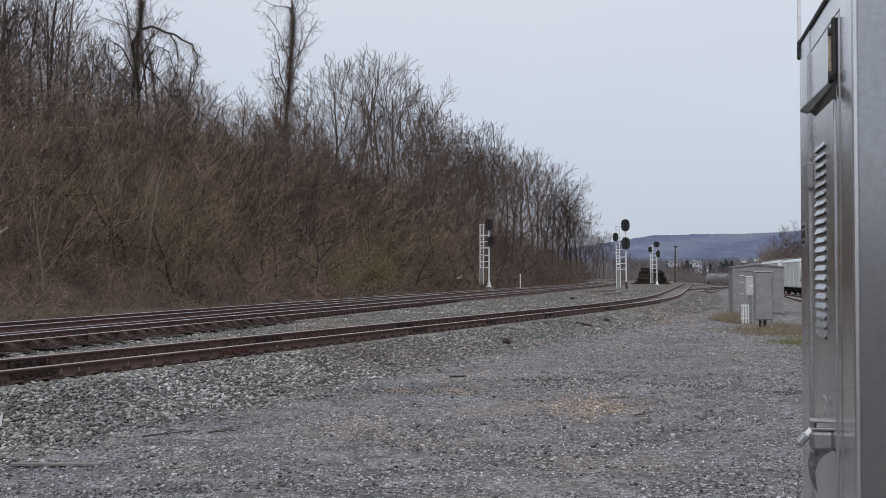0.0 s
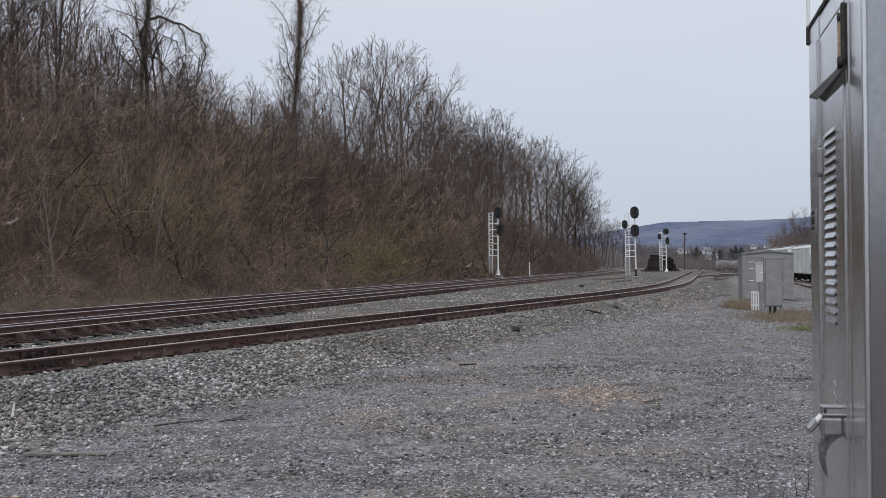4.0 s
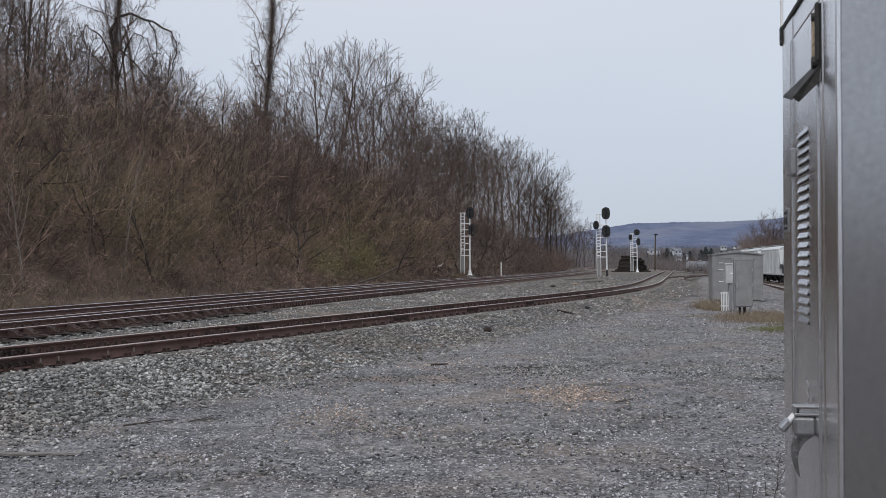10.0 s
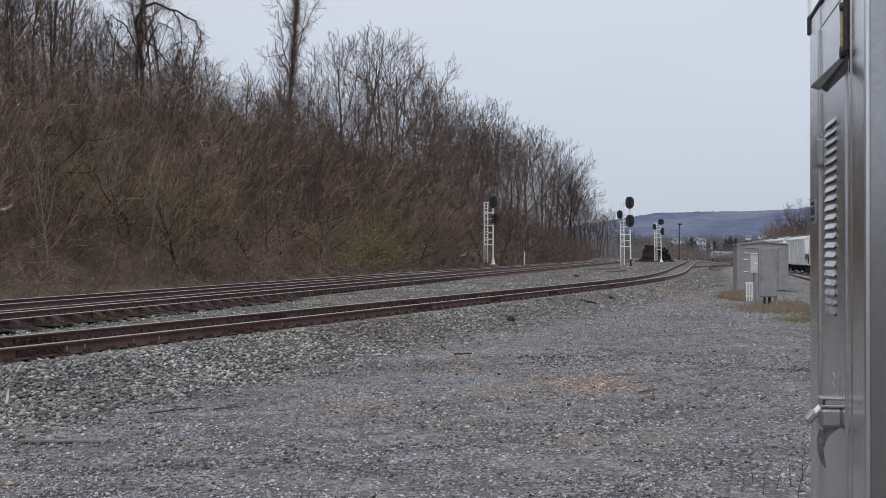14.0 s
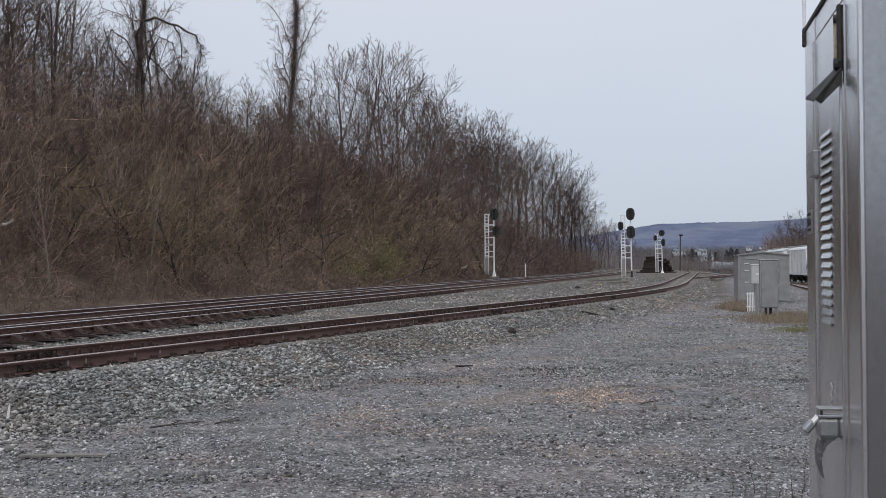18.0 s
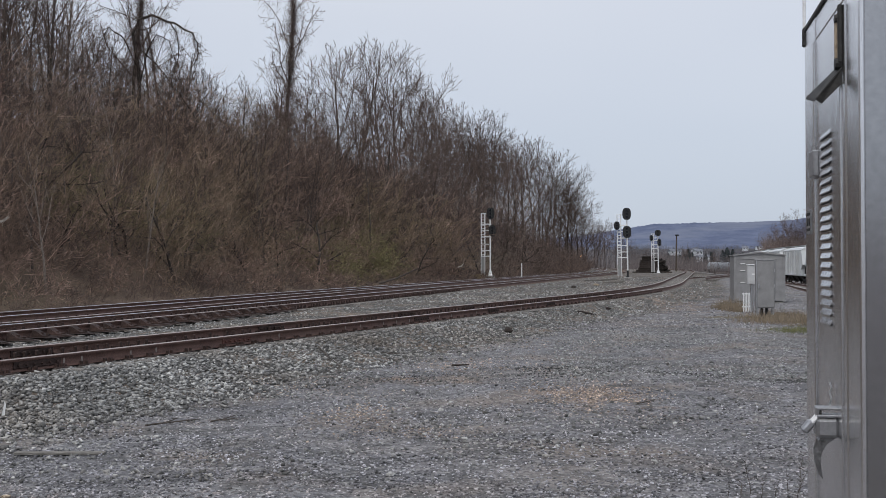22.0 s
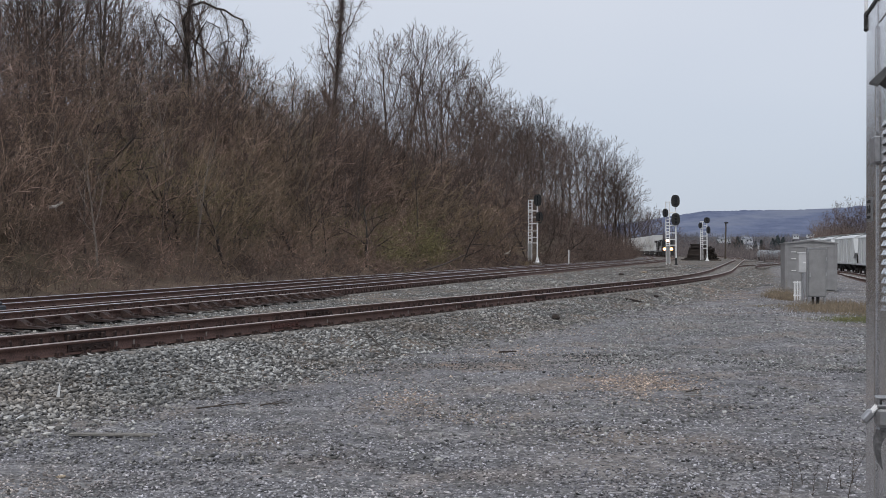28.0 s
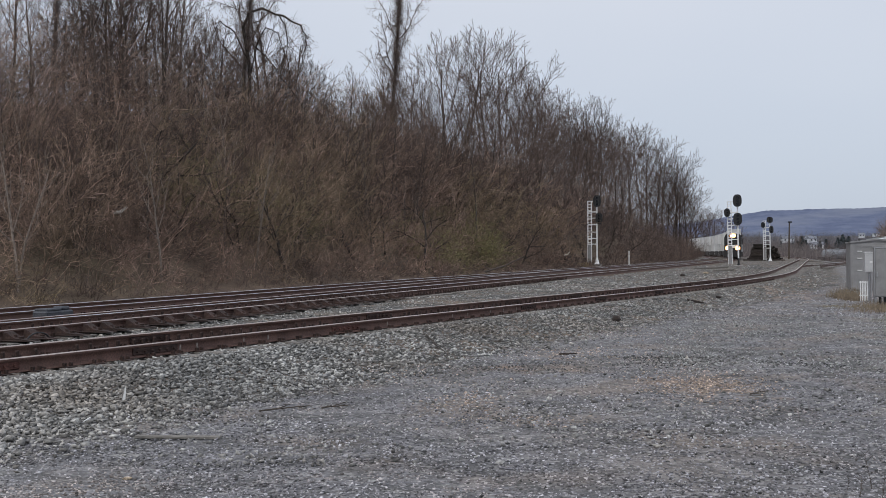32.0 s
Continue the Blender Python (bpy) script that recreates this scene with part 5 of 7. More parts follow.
# ---------------------------------------------------------------- the near equipment cabinet
def near_cabinet():
    """A tall aluminium relay cabinet; x runs along the door face away from its near corner, y out of the door."""
    m = Matrix.Translation((0.817, 2.19, 0)) @ Matrix.Rotation(math.atan2(0.9817, 0.1905), 4, "Z")
    t = thing("relay_cabinet", "tall shiny aluminium relay cabinet with a louvred door on gravel", "cabinet", m)
    L, D, top, low = 0.825, 0.70, 2.32, 0.32
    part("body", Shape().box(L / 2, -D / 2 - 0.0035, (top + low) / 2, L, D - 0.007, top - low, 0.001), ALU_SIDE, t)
    part("near_post", Shape().box(0.069, -0.001, (top + low) / 2, 0.142, 0.012, top - low, 0.003), ALUMINIUM, t, "polished corner post of the door frame")
    part("far_post", Shape().box(0.723, -0.001, (top + low) / 2, 0.200, 0.010, top - low, 0.003), ALUMINIUM, t)
    part("lintel", Shape().box(0.38, -0.002, top - 0.03, 0.47, 0.008, 0.058, 0.002), ALUMINIUM, t)
    door = part("door", Shape().box(0.381, 0.0, (top - 0.065 + low + 0.05) / 2, 0.468, 0.014, top - 0.07 - low - 0.05, 0.003), ALUMINIUM, t, "brushed aluminium louvred door")
    part("door_fold", Shape().box(0.200, 0.0085, (top + low) / 2, 0.006, 0.004, top - low - 0.16, 0.001), ALUMINIUM, door)
    part("door_edge", Shape().box(0.604, 0.0095, (top + low) / 2, 0.016, 0.007, top - low - 0.14, 0.002), ALUMINIUM, door)
    hood = Shape().prism(((0.0072, 0.0095), (0.0135, -0.003), (0.0135, -0.0055), (0.0072, 0.0015)), "x", -0.0165, 0.0165).mesh("louvre", ALUMINIUM)
    # Solid black strip on the door, standing in for the dark opening under a hood.
    slot = Shape().box(0, 0.0078, -0.0035, 0.031, 0.002, 0.006).mesh("louvre_slot", BLACK_PAINT)
    for k in range(21):
        for j in range(4):
            at = Matrix.Translation((0.362 + 0.0385 * j, 0, 1.565 + 0.0216 * k))
            part("louvre", hood, ALUMINIUM, door, m=at)
            part("louvre_slot", slot, BLACK_PAINT, door, m=at)
    # door stay and hinge
    stay = part("door_holder", Shape().box(0.580, 0.014, 1.945, 0.075, 0.016, 0.064, 0.003), ALU_PART, t)
    part("bolt", Shape().tube((0.575, 0.014, 1.975), (0.575, 0.014, 1.990), 0.005), ALU_PART, stay)
    # upper weather strip and black visor
    part("strip_bar", Shape().box(0.175, 0.012, 2.185, 0.012, 0.010, 0.125, 0.003), BLACK_TAPE, t, "black rubber edge strip")
    part("strip_foam", Shape().box(0.205, 0.014, 2.180, 0.012, 0.010, 0.105, 0.003), TAN_FOAM, t, "tan foam sealing strip")
    part("strip_clip", Shape().tube((0.185, 0.008, 2.122), (0.185, 0.022, 2.122), 0.013, n=10).tube((0.20, 0.008, 2.222), (0.20, 0.020, 2.222), 0.009, n=10), BLACK_TAPE, t)
    v = Shape()
    v.add([(0.170, 0.008, 2.115), (0.225, 0.012, 2.122), (0.262, 0.070, 2.066), (0.185, 0.062, 2.050),
           (0.170, 0.010, 2.109), (0.225, 0.014, 2.116), (0.262, 0.072, 2.061), (0.185, 0.064, 2.044)],
          [(0, 1, 2, 3), (7, 6, 5, 4), (0, 4, 5, 1), (1, 5, 6, 2), (2, 6, 7, 3), (3, 7, 4, 0)])
    v.add([(0.170, 0.008, 2.115), (0.185, 0.062, 2.050), (0.190, 0.048, 2.040), (0.174, 0.008, 2.080),
           (0.173, 0.008, 2.115), (0.188, 0.062, 2.050), (0.193, 0.048, 2.040), (0.177, 0.008, 2.080)],
          [(0, 1, 2, 3), (7, 6, 5, 4), (0, 4, 5, 1), (1, 5, 6, 2), (2, 6, 7, 3), (3, 7, 4, 0)])
    part("visor", v, BLACK_TAPE, t, "bent black visor flap over the louvres")
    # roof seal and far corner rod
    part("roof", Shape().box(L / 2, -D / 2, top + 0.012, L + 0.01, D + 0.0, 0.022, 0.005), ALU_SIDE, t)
    part("roof_seal", Shape().box(L / 2 + 0.02, 0.005, top + 0.002, L - 0.05, 0.006, 0.012, 0.002), BLACK_TAPE, t)
    rod = part("corner_rod", Shape().box(L + 0.004, 0.004, 2.46, 0.012, 0.008, 0.36, 0.002), SIGNAL_PAINT, t, "upright grey rod at the roof corner")
    part("rod_foot", Shape().box(L - 0.004, 0.005, 2.305, 0.026, 0.010, 0.05, 0.003), BLACK_TAPE, rod)
    # small plate with two dark marks
    plate = part("id_plate", Shape().box(0.745, 0.0055, 1.808, 0.075, 0.003, 0.062, 0.001), ALU_PART, t)
    for dx in (-0.018, 0.018):
        part("plate_mark", Shape().tube((0.745 + dx, 0.006, 1.808), (0.745 + dx, 0.0085, 1.808), 0.011, n=10), BLACK_PAINT, plate)
    for z in (1.828, 1.788):
        part("plate_bar", Shape().box(0.745, 0.0075, z, 0.055, 0.002, 0.007), BLACK_PAINT, plate)
    # handle casting with hanging lever, hasp and padlock
    h = part("handle", Shape().box(0.292, 0.028, 1.340, 0.046, 0.050, 0.045, 0.008), ALU_PART, t, "cast aluminium door handle")
    part("hasp", Shape().box(0.292, 0.026, 1.382, 0.040, 0.052, 0.006, 0.002).box(0.292, 0.048, 1.372, 0.040, 0.006, 0.024, 0.002).box(0.292, 0.026, 1.366, 0.044, 0.050, 0.006, 0.002), ALU_PART, h)
    lev = Shape()
    pts = [(0.034, 1.325), (0.048, 1.312), (0.055, 1.290), (0.054, 1.265), (0.047, 1.240), (0.038, 1.226)]
    inn = [(0.012, 1.318), (0.030, 1.304), (0.040, 1.285), (0.043, 1.265), (0.040, 1.243), (0.037, 1.225)]
    for k in range(5):
        lev.prism((pts[k], pts[k + 1], inn[k + 1], inn[k]), "x", 0.276 + 0.002 * k, 0.308 - 0.002 * k)
    part("lever", lev, LEVER_STEEL, h, "worn grey steel lever")
    eye = part("hasp_eye", Shape().lathe([(0.0075, -0.003), (0.0125, -0.003), (0.0125, 0.003), (0.0075, 0.003)], 12, Matrix.Translation((0.285, 0.044, 1.372)) @ pose(0, 0, 0, 90, 0, 0)), BLACK_TAPE, h)
    lock_m = Matrix.Translation((0.290, 0.044, 1.370)) @ pose(0, 0, 0, 40, 0, 0)
    lock = part("padlock", Shape().box(0, 0, -0.038, 0.034, 0.016, 0.030, 0.004, lock_m), ALU_PART, t, "worn steel padlock hanging on the hasp")
    sh = [(-0.012, 0, -0.026), (-0.012, 0, -0.006), (-0.007, 0, 0.003), (0.0, 0, 0.006), (0.007, 0, 0.003), (0.012, 0, -0.006), (0.012, 0, -0.026)]
    part("shackle", Shape().pipe(sh, 0.0038, 8, lock_m), SIGNAL_PAINT, lock)
    part("chain", Shape().pipe([(0.330, 0.012, 1.435 - 0.012 * k) if k % 2 else (0.333, 0.016, 1.435 - 0.012 * k) for k in range(6)], 0.0022, 5), ALU_PART, t)
    part("side_catch", Shape().box(-0.006, -0.24, 1.40, 0.014, 0.05, 0.03, 0.003), ALU_SIDE, t)
    for dx in (0.12, 0.70):
        for dy in (-0.12, -0.58):
            part("foot", Shape().box(dx, dy, 0.16, 0.11, 0.11, 0.34, 0.01), CONCRETE, t)


near_cabinet()


# ---------------------------------------------------------------- equipment house and case on the pad
def equipment_house():
    y = 49.6
    m = Matrix.Translation((u_of(1347) * y, y, gz(u_of(1347) * y, y))) @ Matrix.Rotation(radians(-10), 4, "Z")
    t = thing("equipment_house", "small grey aluminium signal house with a low gable roof", "equipment house", m)
    w, d, h = 2.16, 2.4, 2.12
    part("wall_front", Shape().box(0, 0.02, h / 2 + 0.05, w, 0.04, h - 0.1, 0.01), ALU_DULL, t)
    part("wall_back", Shape().box(0, d - 0.02, h / 2 + 0.05, w, 0.04, h - 0.1, 0.01), ALU_DULL, t)
    for s in (-1, 1):
        part("wall_side", Shape().box(s * (w / 2 - 0.02), d / 2, h / 2 + 0.05, 0.04, d - 0.084, h - 0.1, 0.01), ALU_DULL, t)
        part("corner_post", Shape().box(s * (w / 2 - 0.04), -0.012, h / 2 + 0.03, 0.11, 0.02, h - 0.06, 0.005), ALU_DULL, t)
    roof = ((-w / 2 - 0.05, h - 0.02), (-w / 2 - 0.05, h + 0.03), (0, h + 0.17), (w / 2 + 0.05, h + 0.03), (w / 2 + 0.05, h - 0.02), (0, h + 0.10))
    part("roof", Shape().prism(roof, "y", -0.06, d + 0.06), ALU_DULL, t, "low-pitched sheet roof")
    part("gable", Shape().prism(((-w / 2, h), (0, h + 0.125), (w / 2, h)), "y", 0.0, 0.03), ALU_DULL, t)
    door = part("door", Shape().box(0.22, -0.014, 1.06, 0.92, 0.03, 1.86, 0.01), ALU_DULL, t)
    part("door_handle", Shape().box(-0.14, -0.04, 1.05, 0.05, 0.03, 0.16, 0.006), ALU_PART, door)
    for z in (1.45, 0.93, 1.75):
        part("bracket", Shape().box(-0.72, -0.025, z, 0.20, 0.02, 0.035, 0.004, pose(0, 0, 0)), WHITE_PAINT, t, "pale strap on the wall")
    part("eave_strip", Shape().box(0.0, -0.02, h - 0.16, 1.5, 0.02, 0.03, 0.005), ALU_DULL, t)
    part("base", Shape().box(0, d / 2, 0.03, w - 0.1, d - 0.1, 0.10, 0.01), CONCRETE, t)


def equipment_case():
    y = 35.4
    x = u_of(1357) * y
    m = Matrix.Translation((x, y, gz(x, y))) @ Matrix.Rotation(radians(-12), 4, "Z")
    t = thing("equipment_case", "narrow grey aluminium equipment case on steel legs", "equipment case", m)
    part("body", Shape().box(0, 0.24, 1.06, 0.57, 0.48, 1.50, 0.012), ALU_DULL, t)
    door = part("door", Shape().box(0.01, -0.012, 1.06, 0.51, 0.022, 1.44, 0.008), ALU_DULL, t)
    part("rim", Shape().box(-0.266, -0.005, 1.06, 0.032, 0.03, 1.50, 0.006), ALU_PART, t, "bright edge trim")
    part("top_trim", Shape().box(0, 0.24, 1.825, 0.60, 0.52, 0.03, 0.008), ALU_PART, t)
    for z in (1.50, 1.02, 0.55):
        part("hinge", Shape().tube((0.275, -0.025, z - 0.05), (0.275, -0.025, z + 0.05), 0.012), ALU_PART, door)
    part("latch", Shape().box(-0.20, -0.035, 1.0, 0.04, 0.03, 0.14, 0.006), ALU_PART, door)
    for s in (-1, 1):
        for d in (0.05, 0.43):
            part("leg", Shape().box(s * 0.24, d, 0.15, 0.06, 0.06, 0.32, 0.005), ALU_PART, t)
    part("conduit", Shape().tube((-0.1, 0.2, 0.0), (-0.1, 0.2, 0.33), 0.04).tube((0.05, 0.25, 0.0), (0.05, 0.25, 0.33), 0.05), BLACK_PAINT, t, "black cable conduits")
    part("footing", Shape().box(0, 0.24, 0.0, 0.7, 0.6, 0.06, 0.01), CONCRETE, t)


def meter_box():
    y = 39.6
    x = u_of(1333) * y
    m = Matrix.Translation((x, y, gz(x, y))) @ Matrix.Rotation(radians(-8), 4, "Z")
    t = thing("meter_box", "pale grey electrical meter box on a post", "meter box", m)
    part("post", Shape().tube((0, 0.12, -0.05), (0, 0.12, 1.65), 0.035), ALU_PART, t)
    box = part("box", Shape().box(0.0, 0, 1.34, 0.31, 0.2, 0.66, 0.015), METER_GREY, t)
    part("label_plate", Shape().box(0.04, -0.104, 1.36, 0.09, 0.006, 0.05, 0.001), WHITE_PAINT, box)
    part("lid", Shape().box(0.0, -0.005, 1.69, 0.34, 0.24, 0.03, 0.008), SIGNAL_PAINT, box)
    part("conduit", Shape().tube((0.06, 0.0, -0.02), (0.06, 0.0, 1.02), 0.03), ALU_PART, t)
    g = thing("guard_slats", "row of pale upright guard slats beside the meter box", "guard", Matrix.Translation((x - 0.08, y + 0.3, gz(x, y))) @ Matrix.Rotation(radians(-8), 4, "Z"))
    for k in range(6):
        part("slat", Shape().box(-0.13 + 0.055 * k, 0, 0.36, 0.03, 0.03, 0.68, 0.006), SIGNAL_PAINT, g)
    for z in (0.2, 0.66):
        part("rail", Shape().box(0.0, 0.03, z, 0.34, 0.025, 0.04, 0.004), SIGNAL_PAINT, g)


equipment_house()
equipment_case()
meter_box()


# ---------------------------------------------------------------- signals
def signal(u, y, label, heads, height, ladder, foot_z, flare=True, lean=0.0):
    """A signal mast with a caged ladder. heads: (side, up, width, height) of each dark round-ended head."""
    x = u * y
    m = Matrix.Translation((x, y, foot_z)) @ Matrix.Rotation(radians(-9), 4, "Z") @ Matrix.Rotation(radians(lean), 4, "Y")
    t = thing("railway_signal", label, "railway signal", m, group="signals by the tracks")
    part("mast", Shape().tube((0, 0, 0), (0, 0, height), 0.085, 0.075, 10), SIGNAL_PAINT, t, "silver painted steel mast")
    if flare:
        part("mast_base", Shape().lathe([(0.30, 0), (0.30, 0.06), (0.24, 0.10), (0.11, 0.55), (0.10, 0.62)], 12), SIGNAL_PAINT, t)
    else:
        part("mast_base", Shape().lathe([(0.18, 0), (0.18, 0.10), (0.11, 0.14), (0.105, 0.75)], 12), BLACK_PAINT, t, "dark mast foot")
    part("foundation", Shape().box(0, 0, -0.35, 0.9, 0.9, 0.72, 0.04), CONCRETE, t)
    lx = -ladder
    lad = part("ladder", Shape().box(lx - 0.19, 0, (height - 0.1) / 2 + 0.1, 0.10, 0.06, height - 0.2).box(lx + 0.19, 0, (height - 0.1) / 2 + 0.1, 0.10, 0.06, height - 0.2), SIGNAL_PAINT, t)
    z = 0.4
    while z < height - 0.15:
        part("rung", Shape().tube((lx - 0.19, 0, z), (lx + 0.19, 0, z), 0.034, n=5), SIGNAL_PAINT, lad)
        z += 0.32
    part("climb_guard", Shape().box(lx, -0.05, 1.15, 0.36, 0.02, 1.9, 0.005), ALU_DULL, t, "grey plate closing the lower ladder")
    for k, f in enumerate((0.985, 0.82, 0.72, 0.62, 0.50, 0.40, 0.31)):
        z = height * f
        a = part("stage", Shape().box((lx - 0.22) / 2, 0, z, -lx + 0.26, 0.08, 0.085, 0.01), SIGNAL_PAINT, t)
        if k in (1, 3):
            part("platform", Shape().box((lx - 0.1) / 2, 0.25, z - 0.05, -lx + 0.3, 0.5, 0.03, 0.005), SIGNAL_PAINT, a)
    part("cage_bar", Shape().box(lx - 0.2, 0.3, height * 0.66, 0.07, 0.06, height * 0.66).box(lx + 0.2, 0.3, height * 0.66, 0.07, 0.06, height * 0.66), SIGNAL_PAINT, t)
    for sx, up, w, hh in heads:
        hd = Shape()
        ring = [(sx + w / 2 * math.copysign(abs(math.cos(a)) ** 0.8, math.cos(a)), up + hh / 2 * math.copysign(abs(math.sin(a)) ** 0.75, math.sin(a))) for a in np.linspace(0, 2 * math.pi, 25)[:-1]]
        hd.prism(ring, "y", -0.30, -0.27)
        head = part("signal_head", hd, BLACK_PAINT, t, "black round-ended signal head")
        part("back_box", Shape().box(sx, -0.17, up, w * 0.45, 0.2, hh * 0.75, 0.03), BLACK_PAINT, head)
        part("arm", Shape().box(sx / 2, -0.06, up, abs(sx) + 0.12, 0.06, 0.08, 0.01), SIGNAL_PAINT, head)
        for k in (-1, 0, 1):
            z = up + k * hh * 0.27
            hood = Shape()
            r = w * 0.17
            pts = [(r * math.cos(a), r * math.sin(a)) for a in np.linspace(-0.5, math.pi + 0.5, 11)]
            for p, q in zip(pts, pts[1:]):
                hood.add([(sx + p[0], -0.30, z + p[1]), (sx + q[0], -0.30, z + q[1]), (sx + q[0] * 0.95, -0.58, z + q[1]), (sx + p[0] * 0.95, -0.58, z + p[1])], [(0, 1, 2, 3)])
            part("hood", hood, BLACK_PAINT, head)
            part("lens", Shape().tube((sx, -0.30, z), (sx, -0.315, z), r * 0.85, n=14), LENS, head)
    return t


signal(u_of(870.5), 124, "silver signal mast with two black heads below the bank", [(0.06, 6.85, 0.86, 1.30), (0.26, 4.95, 0.76, 1.30)], 6.95, 0.80, 0.47)
signal(u_of(1114), 122, "tall silver signal mast with three black heads between the tracks", [(0.0, 6.88, 0.92, 1.32), (0.0, 4.92, 0.92, 1.32), (-1.08, 5.62, 0.62, 0.92)], 6.9, 0.85, 0.28, False, -0.9)
signal(u_of(1168), 184, "silver signal mast with three small heads beside a tie pile", [(0.0, 6.55, 0.95, 0.98), (-1.05, 5.75, 0.60, 0.92), (0.22, 5.0, 0.65, 1.2)], 6.5, 0.85, 0.26, lean=-0.6)


# ---------------------------------------------------------------- pile of old ties, poles, posts
def tie_pile():
    y, x = 196.0, u_of(1158) * 196.0
    t = thing("tie_pile", "stacked pile of old dark railway ties on the ground", "tie pile", Matrix.Translation((x, y, gz(x, y))) @ Matrix.Rotation(radians(-6), 4, "Z") @ Matrix.Scale(1.1, 4))
    side = Shape().box(0, 0, 0, 2.6, 0.23, 0.19, 0.015).mesh("old_tie", OLD_TIE)
    r = random.Random(3)
    for k in range(13):
        n = max(2, 8 - k // 2)
        for j in range(n):
            w = 0.29 * k
            m = Matrix.Translation((-1.0 + 0.05 * k + r.uniform(-0.14, 0.14) - (0.0 if k > 1 else 0.2), -0.9 + 0.26 * j + r.uniform(-0.03, 0.03), 0.1 + 0.2 * k)) @ pose(0, 0, 0, r.uniform(-3, 3), r.uniform(-3, 3), r.uniform(-4, 4))
            if k < 9 or r.random() < (0.75 if k < 12 else 0.3):
                part("old_tie", side, OLD_TIE, t, m=m)
    for k in range(11):
        for j in range(7 - k // 2):
            m = Matrix.Translation((0.75 + 0.27 * j + r.uniform(-0.05, 0.05) + 0.05 * k, 0.2 + r.uniform(-0.3, 0.3), 0.1 + 0.2 * k)) @ pose(0, 0, 0, r.uniform(-6, 6), r.uniform(-9, 9), 90 + r.uniform(-10, 10))
            part("old_tie", side, OLD_TIE, t, m=m)
    for k in range(5):
        part("old_tie", side, OLD_TIE, t, m=Matrix.Translation((-2.0 + 0.9 * k, -1.6, 0.1)) @ pose(0, 0, 0, 0, r.uniform(-2, 4), r.uniform(-12, 12)))


tie_pile()
_y = 236.0
pole = thing("utility_pole", "brown wooden pole with a small cap beyond the siding", "pole", Matrix.Translation((u_of(1199.5) * _y, _y, gz(u_of(1199.5) * _y, _y) - 0.3)))
part("shaft", Shape().tube((0, 0, 0), (0.12, 0, 7.9), 0.19, 0.13, 10), POLE_WOOD, pole)
part("lamp_head", Shape().box(0.15, -0.2, 7.85, 0.75, 0.6, 0.3, 0.05), BLACK_PAINT, pole)
_y = 128.0
post = thing("marker_post", "white wooden marker post by the main track", "post", Matrix.Translation((u_of(926) * _y, _y, gz(u_of(926) * _y, _y) - 0.1)))
part("board", Shape().box(0, 0, 0.85, 0.13, 0.13, 1.75, 0.015), WHITE_PAINT, post)
part("cap", Shape().box(0, 0, 1.74, 0.15, 0.15, 0.04, 0.01), WHITE_PAINT, post)


# ---------------------------------------------------------------- freight cars in the yard
def wheel_set(t, xs, n=16, gauge=0.75, radius=0.42):
    for x in xs:
        tr = part("truck", Shape().box(x, 0.98, 0.55, 2.3, 0.12, 0.28, 0.05).box(x, -0.98, 0.55, 2.3, 0.12, 0.28, 0.05).box(x, 0, 0.6, 0.5, 2.0, 0.25, 0.03), UNDERFRAME, t)
        for dx in (-0.89, 0.89):
            for s in (-1, 1):
                part("wheel", Shape().tube((x + dx, s * (gauge - 0.07), radius), (x + dx, s * (gauge + 0.07), radius), radius, n=n), RUST_DARK, tr)
            part("axle", Shape().tube((x + dx, -gauge, radius), (x + dx, gauge, radius), 0.08, n=6), RUST_DARK, tr)


